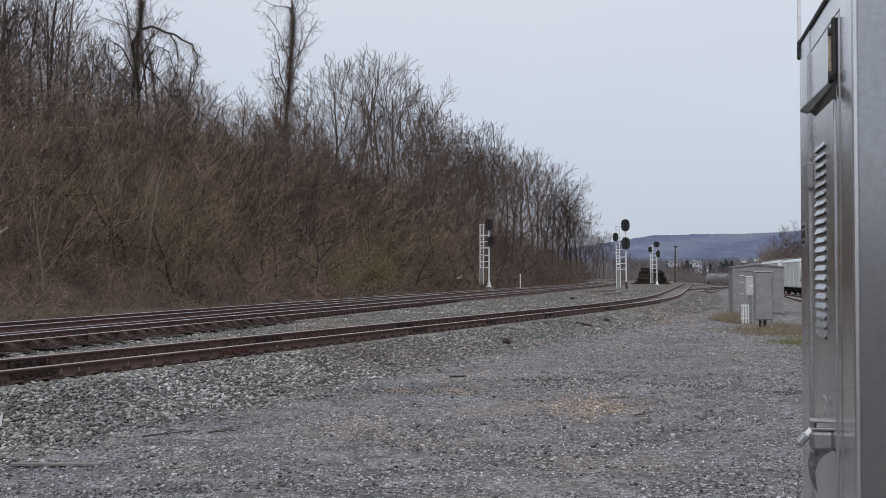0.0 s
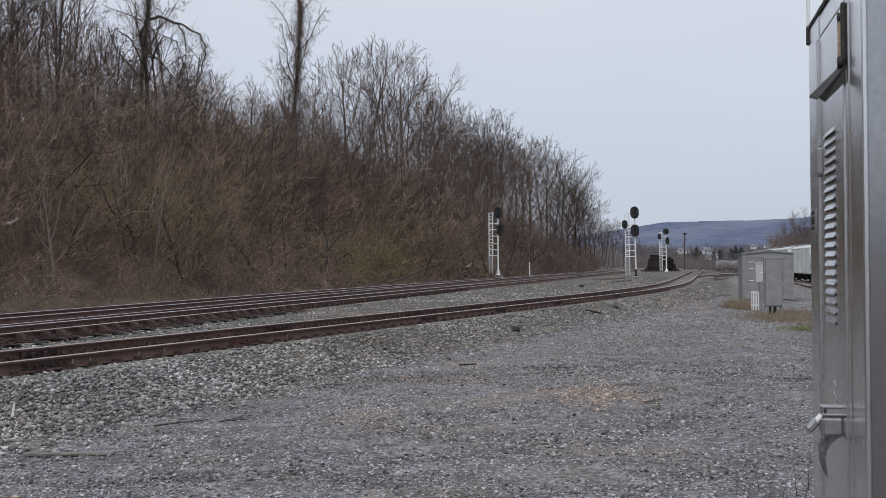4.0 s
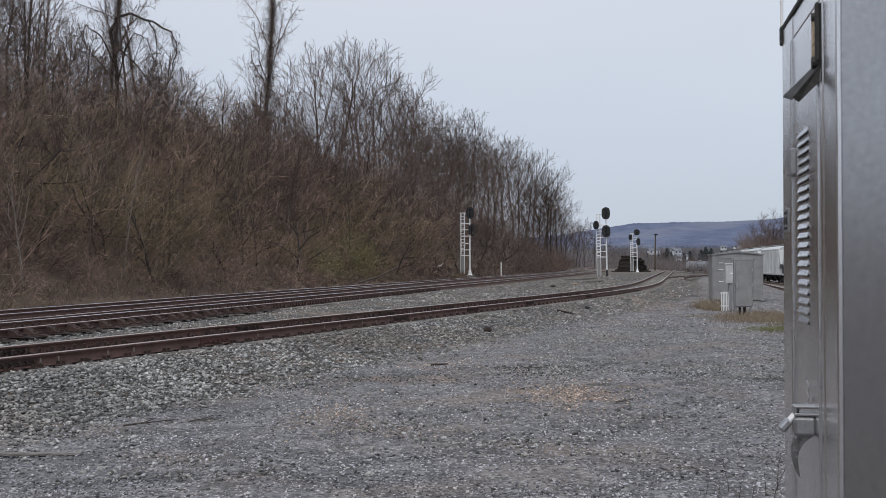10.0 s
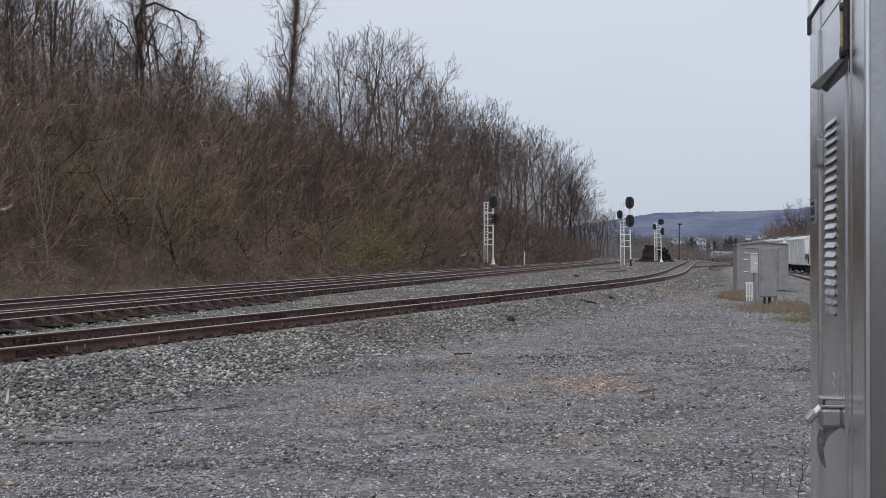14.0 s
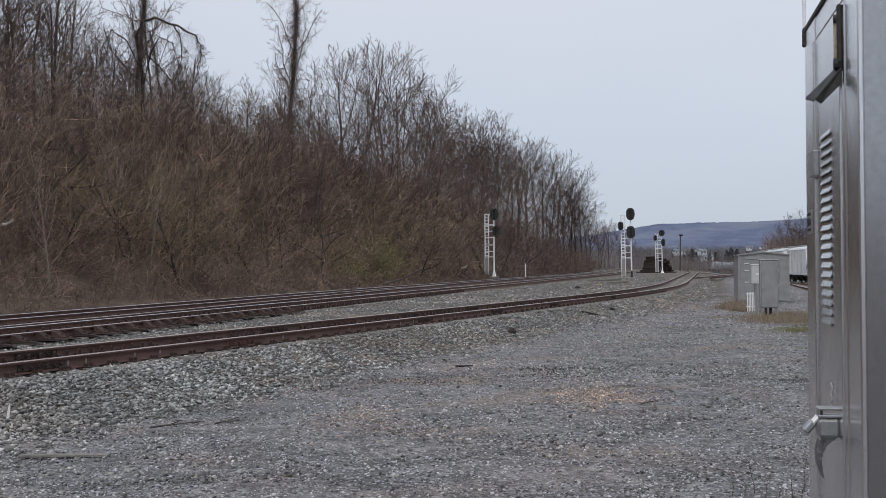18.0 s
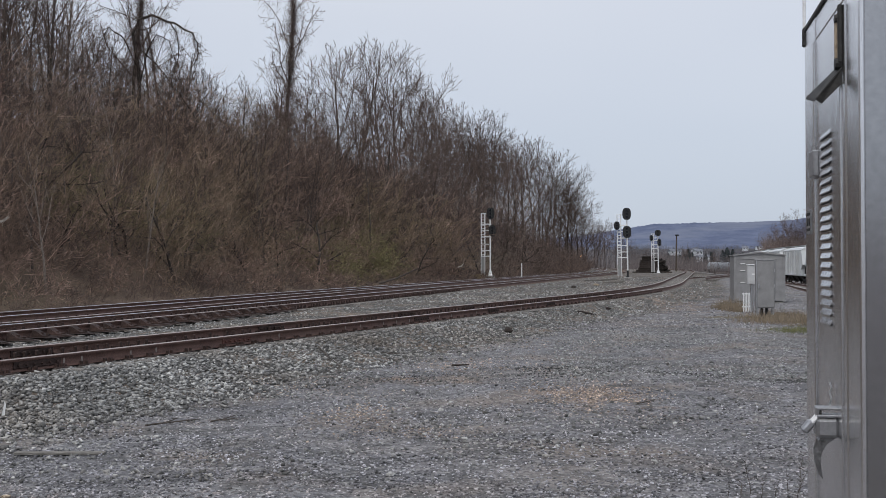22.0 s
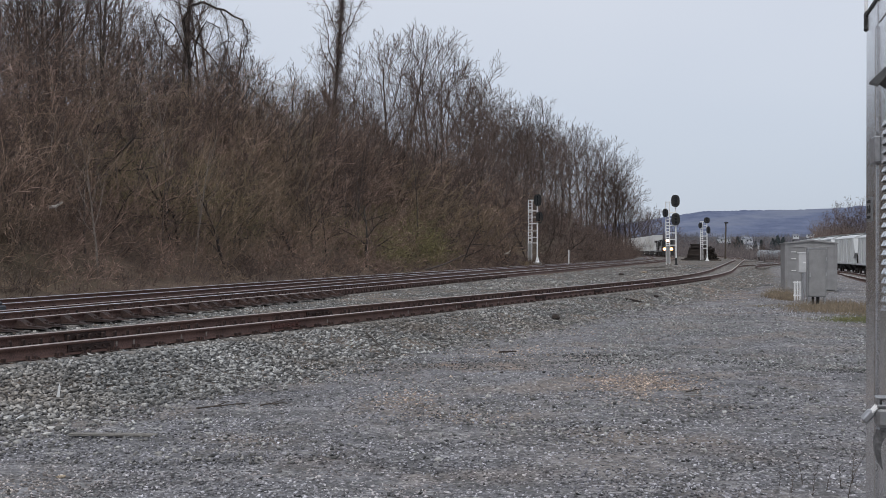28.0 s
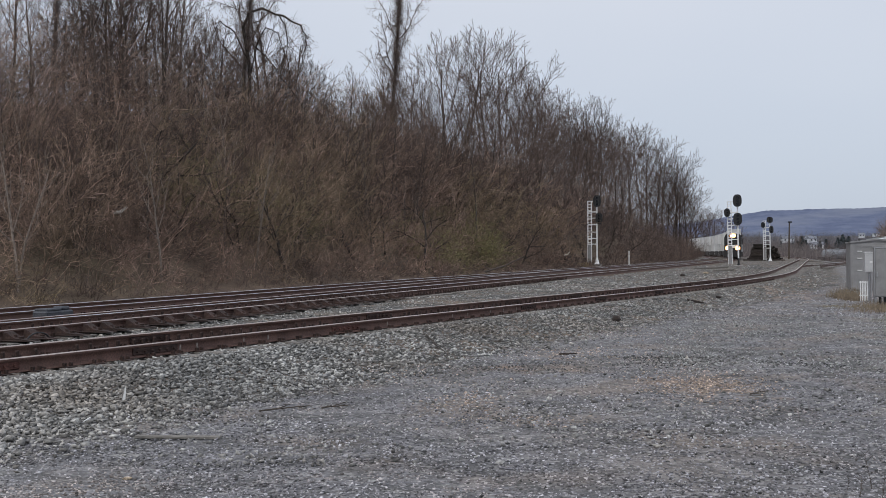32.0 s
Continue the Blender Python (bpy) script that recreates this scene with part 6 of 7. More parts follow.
def hopper_car(m):
    """A covered hopper, its length along x."""
    t = thing("covered_hopper", "pale grey covered hopper car standing in the yard", "freight car", m, group="hopper cars")
    L, W, lo, hi = 16.6, 3.1, 1.25, 4.35
    side = [(-W / 2, lo), (-W / 2, hi - 0.25), (-W / 2 + 0.35, hi), (-0.45, hi + 0.22), (0.45, hi + 0.22), (W / 2 - 0.35, hi), (W / 2, hi - 0.25), (W / 2, lo)]
    part("body", Shape().prism(side, "x", -L / 2 + 1.3, L / 2 - 1.3), HOPPER_GREY, t)
    for s in (-1, 1):
        part("end_sheet", Shape().add([(s * (L / 2 - 1.3), -W / 2 + 0.05, hi - 0.3), (s * (L / 2 - 1.3), W / 2 - 0.05, hi - 0.3), (s * (L / 2 - 0.5), W / 2 - 0.05, 2.4), (s * (L / 2 - 0.5), -W / 2 + 0.05, 2.4),
                                       (s * (L / 2 - 2.2), -W / 2 + 0.05, lo), (s * (L / 2 - 2.2), W / 2 - 0.05, lo)], [(0, 1, 2, 3), (3, 2, 5, 4), (0, 3, 4), (1, 5, 2)]), HOPPER_GREY, t)
        for k in range(11):
            part("rib", Shape().box(-6.4 + 1.28 * k, s * (W / 2 + 0.03), (lo + hi - 0.3) / 2, 0.10, 0.07, hi - 0.3 - lo, 0.01), HOPPER_GREY, t)
        part("side_sill", Shape().box(0, s * (W / 2 - 0.02), lo - 0.06, L - 0.2, 0.16, 0.22, 0.02), HOPPER_GREY, t)
        part("roof_rail", Shape().box(0, s * (W / 2 - 0.02), hi - 0.24, L - 2.6, 0.12, 0.12, 0.02), HOPPER_GREY, t)
        lad = part("ladder", Shape().box(s * (L / 2 - 0.35), -W / 2, 2.55, 0.05, 0.05, 3.0).box(s * (L / 2 - 0.8), -W / 2, 2.55, 0.05, 0.05, 3.0), HOPPER_GREY, t)
        for k in range(8):
            part("rung", Shape().box(s * (L / 2 - 0.57), -W / 2, 1.3 + 0.36 * k, 0.45, 0.03, 0.03), HOPPER_GREY, lad)
        part("end_post", Shape().box(s * (L / 2 - 0.2), 0, 1.7, 0.12, 2.6, 1.2, 0.02), UNDERFRAME, t)
    part("walkway", Shape().box(0, 0, hi + 0.34, L - 1.0, 0.9, 0.05, 0.01), HOPPER_GREY, t)
    for k in range(3):
        x = -4.2 + 4.2 * k
        part("hopper_chute", Shape().add([(x - 1.9, -1.3, lo), (x + 1.9, -1.3, lo), (x + 1.9, 1.3, lo), (x - 1.9, 1.3, lo), (x - 0.5, -0.6, 0.35), (x + 0.5, -0.6, 0.35), (x + 0.5, 0.6, 0.35), (x - 0.5, 0.6, 0.35)],
                                         [(0, 1, 5, 4), (1, 2, 6, 5), (2, 3, 7, 6), (3, 0, 4, 7), (4, 5, 6, 7)]), UNDERFRAME, t)
    part("centre_sill", Shape().box(0, 0, 0.95, L + 0.6, 0.5, 0.4, 0.03), UNDERFRAME, t)
    wheel_set(t, (-6.3, 6.3))
    return t


def on_line(xf, y, z=None, flip=False):
    m = at_track(xf, y)
    x, yy = m.translation.x, m.translation.y
    m.translation.z = gz(x, yy) + 0.06 + RAIL_H if z is None else z
    return m


_hop = hopper_car(on_line(xhop, 120.5))
for _yy in (138.0, 155.4, 172.6, 189.8, 207.0):
    copy_thing(_hop, on_line(xhop, _yy))


def tank_car(m):
    t = thing("tank_car", "grey tank car with black ends standing in the far yard", "tank car", m)
    tank = Shape().lathe([(0.05, -6.4), (0.8, -6.3), (1.25, -6.05), (1.45, -5.6), (1.45, 5.6), (1.25, 6.05), (0.8, 6.3), (0.05, 6.4)], 24, pose(0, 0, 2.45, 0, 90, 0))
    part("tank", tank, TANK_GREY, t, smooth=True)
    dome = part("dome", Shape().tube((0, 0, 3.8), (0, 0, 4.3), 0.6, n=14), TANK_GREY, t)
    part("platform", Shape().box(0, 0, 4.05, 2.6, 1.9, 0.06, 0.01), UNDERFRAME, dome)
    for s in (-1, 1):
        part("end_platform", Shape().box(s * 6.9, 0, 1.3, 1.2, 2.8, 0.5, 0.05), UNDERFRAME, t)
        part("saddle", Shape().box(s * 4.9, 0, 1.2, 0.8, 2.2, 0.7, 0.05), UNDERFRAME, t)
        part("band", Shape().lathe([(1.465, -0.12), (1.48, -0.12), (1.48, 0.12), (1.465, 0.12)], 24, pose(s * 3.2, 0, 2.45, 0, 90, 0)), BLACK_PAINT, t)
    part("centre_sill", Shape().box(0, 0, 0.95, 14.6, 0.5, 0.35, 0.03), UNDERFRAME, t)
    wheel_set(t, (-5.4, 5.4), 12)
    return t


_tx, _ty = u_of(1280) * 366.0, 366.0
tank_car(Matrix.Translation((_tx, _ty, gz(_tx, _ty) + 0.1)) @ Matrix.Rotation(radians(38), 4, "Z"))
_tx, _ty = u_of(1316) * 398.0, 398.0
tank_car(Matrix.Translation((_tx, _ty, gz(_tx, _ty) + 0.1)) @ Matrix.Rotation(radians(38), 4, "Z"))

# ---------------------------------------------------------------- loose things on the ground


def at_px(px, py, z=0.0):
    """Plan place of a ground mark seen from the stand when the camera looks straight ahead."""
    y = 1990.0 * (EYE_Z - z) / (py - 470.0)
    return u_of(px) * y, y


def rock(name, label, cat, px, py, size, mat, squash=0.7, seed=1, z=0.0):
    x, y = at_px(px, py, z)
    bm = bmesh.new()
    bmesh.ops.create_icosphere(bm, subdivisions=2, radius=size / 2)
    r = random.Random(seed)
    for v in bm.verts:
        k = 1 + 0.35 * noise.noise(v.co * (4.0 / size) + Vector((seed, 0, 0)))
        v.co = Vector((v.co.x * k, v.co.y * k, v.co.z * k * squash))
    me = bpy.data.meshes.new(name)
    bm.to_mesh(me)
    bm.free()
    me.materials.append(mat)
    return thing(name, label, cat, Matrix.Translation((x, y, gz(x, y) + size * squash * 0.35)), data=me)


rock("dark_clod", "dark lump of earth and iron on the gravel", "clod", 902, 591, 0.22, OLD_TIE, 0.8, 2)
rock("dark_lump", "dark block lying beside the far ballast", "lump", 1018, 512, 0.34, OLD_TIE, 0.5, 4, 0.2)
rock("tan_rubble", "small pale tan lump of rubble by the signal", "rubble", 1058, 508, 0.38, TAN_FOAM, 0.45, 5, 0.2)
rock("pale_stone", "single pale stone lying on the ballast", "stone", 1063, 566, 0.2, CONCRETE, 0.6, 6)
rock("dark_stone", "dark stone on the gravel pad", "stone", 1078, 555, 0.2, OLD_TIE, 0.6, 8)


def stick(name, label, px0, py0, px1, py1, rad, mat, z=0.045, bend=0.06, flat=1.0, cat="stick"):
    x0, y0 = at_px(px0, py0)
    x1, y1 = at_px(px1, py1)
    n = 6
    r = random.Random(px0)
    pts = []
    for k in range(n + 1):
        f = k / n
        x, y = x0 + (x1 - x0) * f, y0 + (y1 - y0) * f + r.uniform(-bend, bend)
        pts.append(Vector((x, y, gz(x, y) + z)))
    o = pts[0].copy()
    t = thing(name, label, cat, Matrix.Translation(o))
    part("stem", Shape().pipe([p - o for p in pts], [rad * (1 - 0.08 * k) for k in range(n + 1)], 6), mat, t)
    if flat == 1.0:
        mid = pts[2] - o
        d = (pts[-1] - pts[0]).normalized()
        part("fork", Shape().tube(mid, mid + Vector((d.x * 0.16, d.y * 0.16 + 0.09, 0.03)), rad * 0.7, rad * 0.3, 5), mat, t)
    return t


stick("twig", "thin dark forked twig lying on the gravel", 262, 752, 352, 742, 0.011, DEAD_WOOD)
stick("twig", "short dark twig lying on the gravel", 378, 746, 426, 742, 0.010, DEAD_WOOD)
stick("twig", "small dark twig on the ballast edge", 566, 634, 604, 650, 0.014, DEAD_WOOD)
stick("wood_scrap", "flat dark scrap of wood on the gravel", 1024, 562, 1056, 562, 0.05, OLD_TIE, 0.03, 0.02, 0)
stick("wood_scrap", "dark splinter of wood on the pad", 802, 645, 832, 644, 0.022, OLD_TIE, 0.02, 0.01, 0)
stick("twig", "thin dark stick on the yard gravel", 676, 630, 716, 629, 0.010, DEAD_WOOD)
stick("twig", "thin dark stick on the yard gravel", 1128, 722, 1160, 716, 0.009, DEAD_WOOD)

_x, _y = at_px(110, 794)
board = thing("board", "grey weathered board lying flat on the gravel", "board", Matrix.Translation((_x, _y, gz(_x, _y) + 0.020)) @ pose(0, 0, 0, 0, 0.5, 3))
part("plank", Shape().box(0, 0, 0, 0.82, 0.085, 0.025, 0.004), GREY_WOOD, board)
_x, _y = at_px(12, 742)
_y -= 0.05
splinter = thing("wood_splinter", "white split piece of wood standing in the ballast", "splinter", Matrix.Translation((_x, _y, gz(_x, _y))) @ pose(0, 0, 0, 0, 8, 20))
part("shard", Shape().add([(-0.02, -0.01, -0.05), (0.02, -0.01, -0.05), (0.01, 0.012, -0.05), (-0.008, 0, 0.19), (0.012, 0, 0.15), (0.0, 0.008, 0.17)],
                          [(0, 1, 4, 3), (1, 2, 5, 4), (2, 0, 3, 5), (3, 4, 5), (2, 1, 0)]), WHITE_PAINT, splinter)
_x, _y = at_px(-60, 770)
splinter2 = thing("wood_splinter", "short white split piece of wood lying on ballast", "splinter", Matrix.Translation((_x, _y, gz(_x, _y) + 0.02)) @ pose(0, 0, 0, 0, 70, 60))
part("shard", Shape().box(0, 0, 0, 0.03, 0.015, 0.1, 0.004), WHITE_PAINT, splinter2)
_x, _y = at_px(1140, 723)
grate = thing("metal_grate", "small weathered iron grate lying flat on the gravel", "grate", Matrix.Translation((_x, _y, gz(_x, _y) + 0.03)) @ pose(0, 0, 0, 3, 0, -8))
for _k in range(3):
    part("bar", Shape().box(0, -0.16 + 0.16 * _k, 0, 0.20, 0.010, 0.009, 0.002), TIE_WOOD, grate)
for _k in (-1, 1):
    part("side_bar", Shape().box(0.095 * _k, 0, -0.003, 0.009, 0.33, 0.008, 0.002), TIE_WOOD, grate)
rock("dead_leaf", "curled tan dead leaf on the gravel", "leaf", 14, 868, 0.07, TAN_FOAM, 0.4, 11)
# old timbers by the middle signal
for _px0, _py0, _rot, _len in ((1066, 500, 8, 3.0), (1088, 504, -4, 1.6), (1240, 488, 20, 3.5), (1262, 486, -10, 4.0)):
    _x, _y = at_px(_px0, _py0, 0.2)
    _tb = thing("old_timber", "dark old timber lying on the ground by the tracks", "timber", Matrix.Translation((_x, _y, gz(_x, _y) + 0.12)) @ pose(0, 0, 0, 2, -3, _rot))
    part("beam", Shape().box(0, 0, -0.03, _len, 0.17, 0.13, 0.02), TIE_WOOD, _tb)


def tufts(name, label, spots, mat, seed, per, height, rad, spread):
    """Grass blades or thin weeds as one joined mesh."""
    r = np.random.RandomState(seed)
    P, Q = [], []
    for x, y in spots:
        px, py = x + r.normal(0, spread[0], per), y + r.normal(0, spread[1], per)
        b = np.stack([px, py, ground_z(px, py) - 0.01], axis=1)
        h = height * r.lognormal(0, 0.35, per)
        P.append(b)
        Q.append(b + np.stack([r.normal(0, 0.3, per) * h, r.normal(0, 0.3, per) * h, h], axis=1))
    v, t = bars(np.concatenate(P), np.concatenate(Q), rad, 0, closed=True)
    return tagged(new(name, raw_mesh(name, v, None, mat, t)), label, "grass", kind="stuff")


tufts("dry_grass", "dry straw-coloured grass by the equipment case", [(9.5, 32.6), (9.9, 33.6), (10.2, 35.0), (9.9, 34.4), (10.9, 35.9), (11.4, 36.6), (10.8, 33.5), (11.3, 31.5), (10.7, 30.6), (11.6, 33.0)], STRAW, 4, 520, 0.15, 0.006, (0.45, 0.9))
tufts("green_grass", "short yellow-green grass beside the gravel pad", [(8.9, 28.2), (9.2, 28.8), (9.7, 27.6), (10.4, 27.9), (10.9, 28.9), (9.9, 29.2), (11.2, 28.2)], GREEN_GRASS, 5, 700, 0.06, 0.006, (0.35, 0.5))
tufts("dry_grass", "tan dead grass before the equipment house", [(10.75, 41.2), (11.0, 42.2), (10.9, 43.4)], STRAW, 6, 300, 0.30, 0.008, (0.18, 0.6))


def weed(x, y, seed, h):
    r = random.Random(seed)
    t = thing("dry_weed", "thin dry brown weed standing in the gravel", "weed", Matrix.Translation((x, y, gz(x, y))), group="dry weeds by the cabinet")
    side, line = Shape(), [Vector((0, 0, -0.02))]
    p = Vector((0, 0, -0.02))
    d = Vector((r.uniform(-0.2, 0.2), r.uniform(-0.2, 0.2), 1))
    for k in range(6):
        q = p + d * (h / 6)
        line.append(q)
        for _ in range(2):
            e = Vector((r.uniform(-1, 1), r.uniform(-1, 1), r.uniform(0.2, 1))).normalized() * r.uniform(0.03, 0.11) * h * 3
            side.tube(q, q + e, 0.002, 0.001, 4)
        p, d = q, d + Vector((r.uniform(-0.15, 0.15), r.uniform(-0.15, 0.15), 0))
    part("stem", Shape().pipe(line, [0.0035 - 0.0004 * k for k in range(7)], 5), DEAD_WOOD, t)
    tagged(part("side_stem", side, DEAD_WOOD, t), kind="stuff")


for _k, (_px, _d, _h) in enumerate(((1308, 8.0, 0.16), (1330, 8.3, 0.26), (1345, 7.9, 0.20), (1372, 8.1, 0.15), (1395, 8.2, 0.22), (1408, 7.8, 0.34), (1415, 8.4, 0.28), (1290, 8.2, 0.12))):
    weed(u_of(_px) * _d, _d, _k, _h)

# ---------------------------------------------------------------- distance


def hill_z(x, y):
    z = -6 + 5.0 * smooth(460, 620, y) + 32 * smooth(600, 2300, y) + 3 * lumps(x, y, 0.006, 21) * smooth(600, 900, y)
    return -6 + (z + 6) * smooth(40, 110, x - 0.02 * y)


def far_hillside():
    """Rising ground beyond the yard on which the town stands."""
    xs, ys = np.linspace(-900, 1900, 60), np.linspace(460, 2300, 30)
    X, Y = np.meshgrid(xs, ys)
    Z = hill_z(X, Y)
    n = len(xs)
    i = (np.arange(len(ys) - 1)[:, None] * n + np.arange(n - 1)[None]).ravel()
    me = raw_mesh("far_hillside", np.stack([X, Y, Z], 2).reshape(-1, 3), np.stack([i, i + 1, i + 1 + n, i + n], 1), FAR_WOOD)
    me.shade_smooth()
    tagged(new("far_hillside", me), "brown wooded rise beyond the yard", "hillside", kind="structure")


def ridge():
    """The long wooded ridge on the horizon, with blue haze put into its colour."""
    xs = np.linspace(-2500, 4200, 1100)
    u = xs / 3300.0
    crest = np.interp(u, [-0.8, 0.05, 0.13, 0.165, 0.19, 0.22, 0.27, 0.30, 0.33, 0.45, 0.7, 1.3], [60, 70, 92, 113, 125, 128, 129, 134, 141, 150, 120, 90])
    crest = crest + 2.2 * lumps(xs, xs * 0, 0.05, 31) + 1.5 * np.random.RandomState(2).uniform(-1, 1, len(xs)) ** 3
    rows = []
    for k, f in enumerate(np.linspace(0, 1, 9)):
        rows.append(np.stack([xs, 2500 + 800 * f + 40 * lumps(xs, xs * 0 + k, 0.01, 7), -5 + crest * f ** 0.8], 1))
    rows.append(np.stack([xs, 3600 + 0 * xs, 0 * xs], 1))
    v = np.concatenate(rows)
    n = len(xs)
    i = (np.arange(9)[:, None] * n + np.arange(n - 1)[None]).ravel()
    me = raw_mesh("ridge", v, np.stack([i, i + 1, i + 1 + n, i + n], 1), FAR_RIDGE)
    tagged(new("ridge", me), "long wooded ridge on the horizon, coloured blue-grey by painted haze", "ridge", kind="structure")


def rise_behind():
    """Made-up wooded slope behind the stand, seen only in the cabinet's reflections."""
    xs = np.linspace(-400, 400, 60)
    rows = [np.stack([xs, -20 - 18 * k + 0 * xs, (0.0, 1.5, 3.2, 4.6)[k] * (1 + 0.25 * lumps(xs, xs * 0, 0.05, 3))], 1) for k in range(4)]
    n = len(xs)
    i = (np.arange(3)[:, None] * n + np.arange(n - 1)[None]).ravel()
    me = raw_mesh("rise_behind", np.concatenate(rows), np.stack([i, i + 1, i + 1 + n, i + n], 1), FAR_WOOD)
    tagged(new("rise_behind", me), "unseen brown slope added behind for the cabinet reflections", "hillside", kind="structure")


far_hillside()
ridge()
rise_behind()


def far_woods(name, label, n, seed, u0, u1, y0, y1, height, rad, zf, mat, twigs=5):
    r = np.random.RandomState(seed)
    y = y0 + (y1 - y0) * r.uniform(0, 1, n)
    x = y * r.uniform(u0, u1, n)
    z = np.array([zf(a, b) for a, b in zip(x, y)])
    h = height * np.clip(r.lognormal(0, 0.28, n), 0.5, 1.35) * (1 + 0.35 * lumps(x, y, 0.05, seed))
    p = np.stack([x, y, z - 0.2], 1)
    top = p + np.stack([r.normal(0, 0.12, n) * h, r.normal(0, 0.1, n) * h, h], 1)
    vs, ts, o = [], [], 0
    v, t = bars(p, top, rad, 0, closed=True)
    vs.append(v), ts.append(t)
    o = len(v)
    for k in range(twigs):
        f = r.uniform(0.2, 0.95, n)[:, None]
        s = p + (top - p) * f
        q = s + np.stack([r.normal(0, 0.13, n) * h, r.normal(0, 0.12, n) * h, r.uniform(0.04, 0.34, n) * h], 1)
        v, t = bars(s, q, rad * 0.6, 0, closed=True)
        vs.append(v), ts.append(t + o)
        o += len(v)
    return tagged(new(name, raw_mesh(name, np.concatenate(vs), None, mat, np.concatenate(ts))), label, "woods", kind="stuff")


far_woods("far_woods", "grey-brown leafless woods beyond the curve", 4500, 3, 0.05, 0.40, 430, 640, 6.5, 0.055, lambda a, b: hill_z(a, b) if b > 480 else gz(a, b), FAR_WOOD)
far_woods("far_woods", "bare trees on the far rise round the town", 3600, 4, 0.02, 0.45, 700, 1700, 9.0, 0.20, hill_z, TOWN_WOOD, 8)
far_woods("track_scrub", "grey scrub along the outside of the far curve", 1500, 5, 0.16, 0.30, 300, 430, 3.4, 0.05, gz, FAR_WOOD)


far_woods("yard_trees", "brown leafless trees behind the hopper cars", 2600, 8, 0.287, 0.375, 225, 300, 6.6, 0.055, gz, YARD_WOOD, 9)


def house(u, y, up, w, d, h, turn, kind=0):
    x = u * y
    t = thing("house", "small pale house with a grey roof in the far town" if kind == 0 else "long low white building in the far town", "house",
              Matrix.Translation((x, y, hill_z(x, y) + up)) @ Matrix.Rotation(radians(turn), 4, "Z"), group="houses of the far town")
    part("wall", Shape().box(0, 0, h / 2 - 0.4, w, d, h + 0.8), HOUSE_WALL, t)
    rise = d * 0.35 if kind == 0 else d * 0.12
    part("roof", Shape().prism(((-d / 2 - 0.4, h), (0, h + rise), (d / 2 + 0.4, h), (d / 2 + 0.4, h - 0.2), (-d / 2 - 0.4, h - 0.2)), "x", -w / 2 - 0.4, w / 2 + 0.4), HOUSE_ROOF, t)
    n = max(2, int(w / 3.2))
    for k in range(n):
        for z in ([1.6] if h < 4.5 else [1.6, 4.4]):
            part("window", Shape().box(-w / 2 + (k + 0.5) * w / n, -d / 2 - 0.03, z, 1.0, 0.08, 1.3), WINDOW_DARK, t)
    if kind == 0:
        part("chimney", Shape().box(w * 0.25, 0, h + rise, 0.7, 0.7, 1.6), HOUSE_ROOF, t)


for _a in ((1195, 900, 7.2, 7, 5, 2.6, 10, 0), (1203, 940, 7, 5, 4, 2.2, -15, 0), (1238, 860, 7.2, 6, 5, 2.8, 20, 0), (1247, 800, 3.6, 8, 5, 2.4, 5, 0), (1232, 900, 9, 4, 4, 2.2, 0, 0),
           (1346, 1060, 11, 6, 5, 1.8, -5, 1), (1362, 1100, 12, 9, 5, 1.8, 4, 1), (1322, 1020, 10, 5, 4, 2.2, -8, 0)):
    house(u_of(_a[0]), *_a[1:])


def evergreen(u, y, w, h):
    """A far dark evergreen clump of many drooping twigs."""
    x = u * y
    r = np.random.RandomState(int(u * 1e4))
    n = 420
    f = r.uniform(0, 1, n)
    a = r.uniform(0, 6.3, n)
    rad = w / 2 * np.sqrt(1 - f ** 1.6) * r.uniform(0.3, 1, n)
    p = np.stack([rad * 0.3 * np.cos(a), rad * 0.3 * np.sin(a), h * f], 1)
    q = np.stack([rad * np.cos(a), rad * np.sin(a), h * f - 0.2 + r.uniform(-0.6, 0.6, n)], 1)
    t = thing("evergreen_tree", "dark rounded evergreen tree in the far town", "tree", Matrix.Translation((x, y, hill_z(x, y) - 0.5)))
    v, tr = bars(p, q, 0.8, 0, closed=True)
    part("trunk", Shape().tube((0, 0, -1), (0, 0, h * 0.8), 0.35, 0.1, 7), BARK, t)
    tagged(part("crown", raw_mesh("crown", v, None, EVERGREEN, tr), EVERGREEN, t), kind="stuff")


for _a in ((1221, 700, 8, 12), (1228, 720, 6, 10), (1214, 690, 6, 9), (1290, 760, 9, 13), (1300, 770, 8, 12), (1282, 750, 7, 11), (1252, 740, 5, 9), (1207, 760, 5, 8), (1262, 800, 6, 10), (1318, 800, 6, 10), (1336, 820, 6, 9), (1186, 800, 5, 9)):
    evergreen(u_of(_a[0]), *_a[1:])
for _a in ((1392, 240, 1.15), (1410, 250, 1.2), (1430, 262, 1.25), (1378, 268, 1.0), (1422, 235, 1.0), (1445, 245, 1.2), (1404, 270, 1.1), (1462, 250, 1.2)):
    plant("wide", u_of(_a[0]), _a[1], _a[2] * 0.92)
for _a in ((1074, 420, 1.7), (1092, 430, 1.35), (1058, 440, 1.75), (1040, 430, 1.8), (1104, 440, 1.3), (1066, 455, 1.6), (1120, 450, 0.9), (1216, 420, 0.8), (1268, 440, 0.85), (1140, 460, 0.8)):
    plant("wide", u_of(_a[0]), _a[1], _a[2] * 0.85)


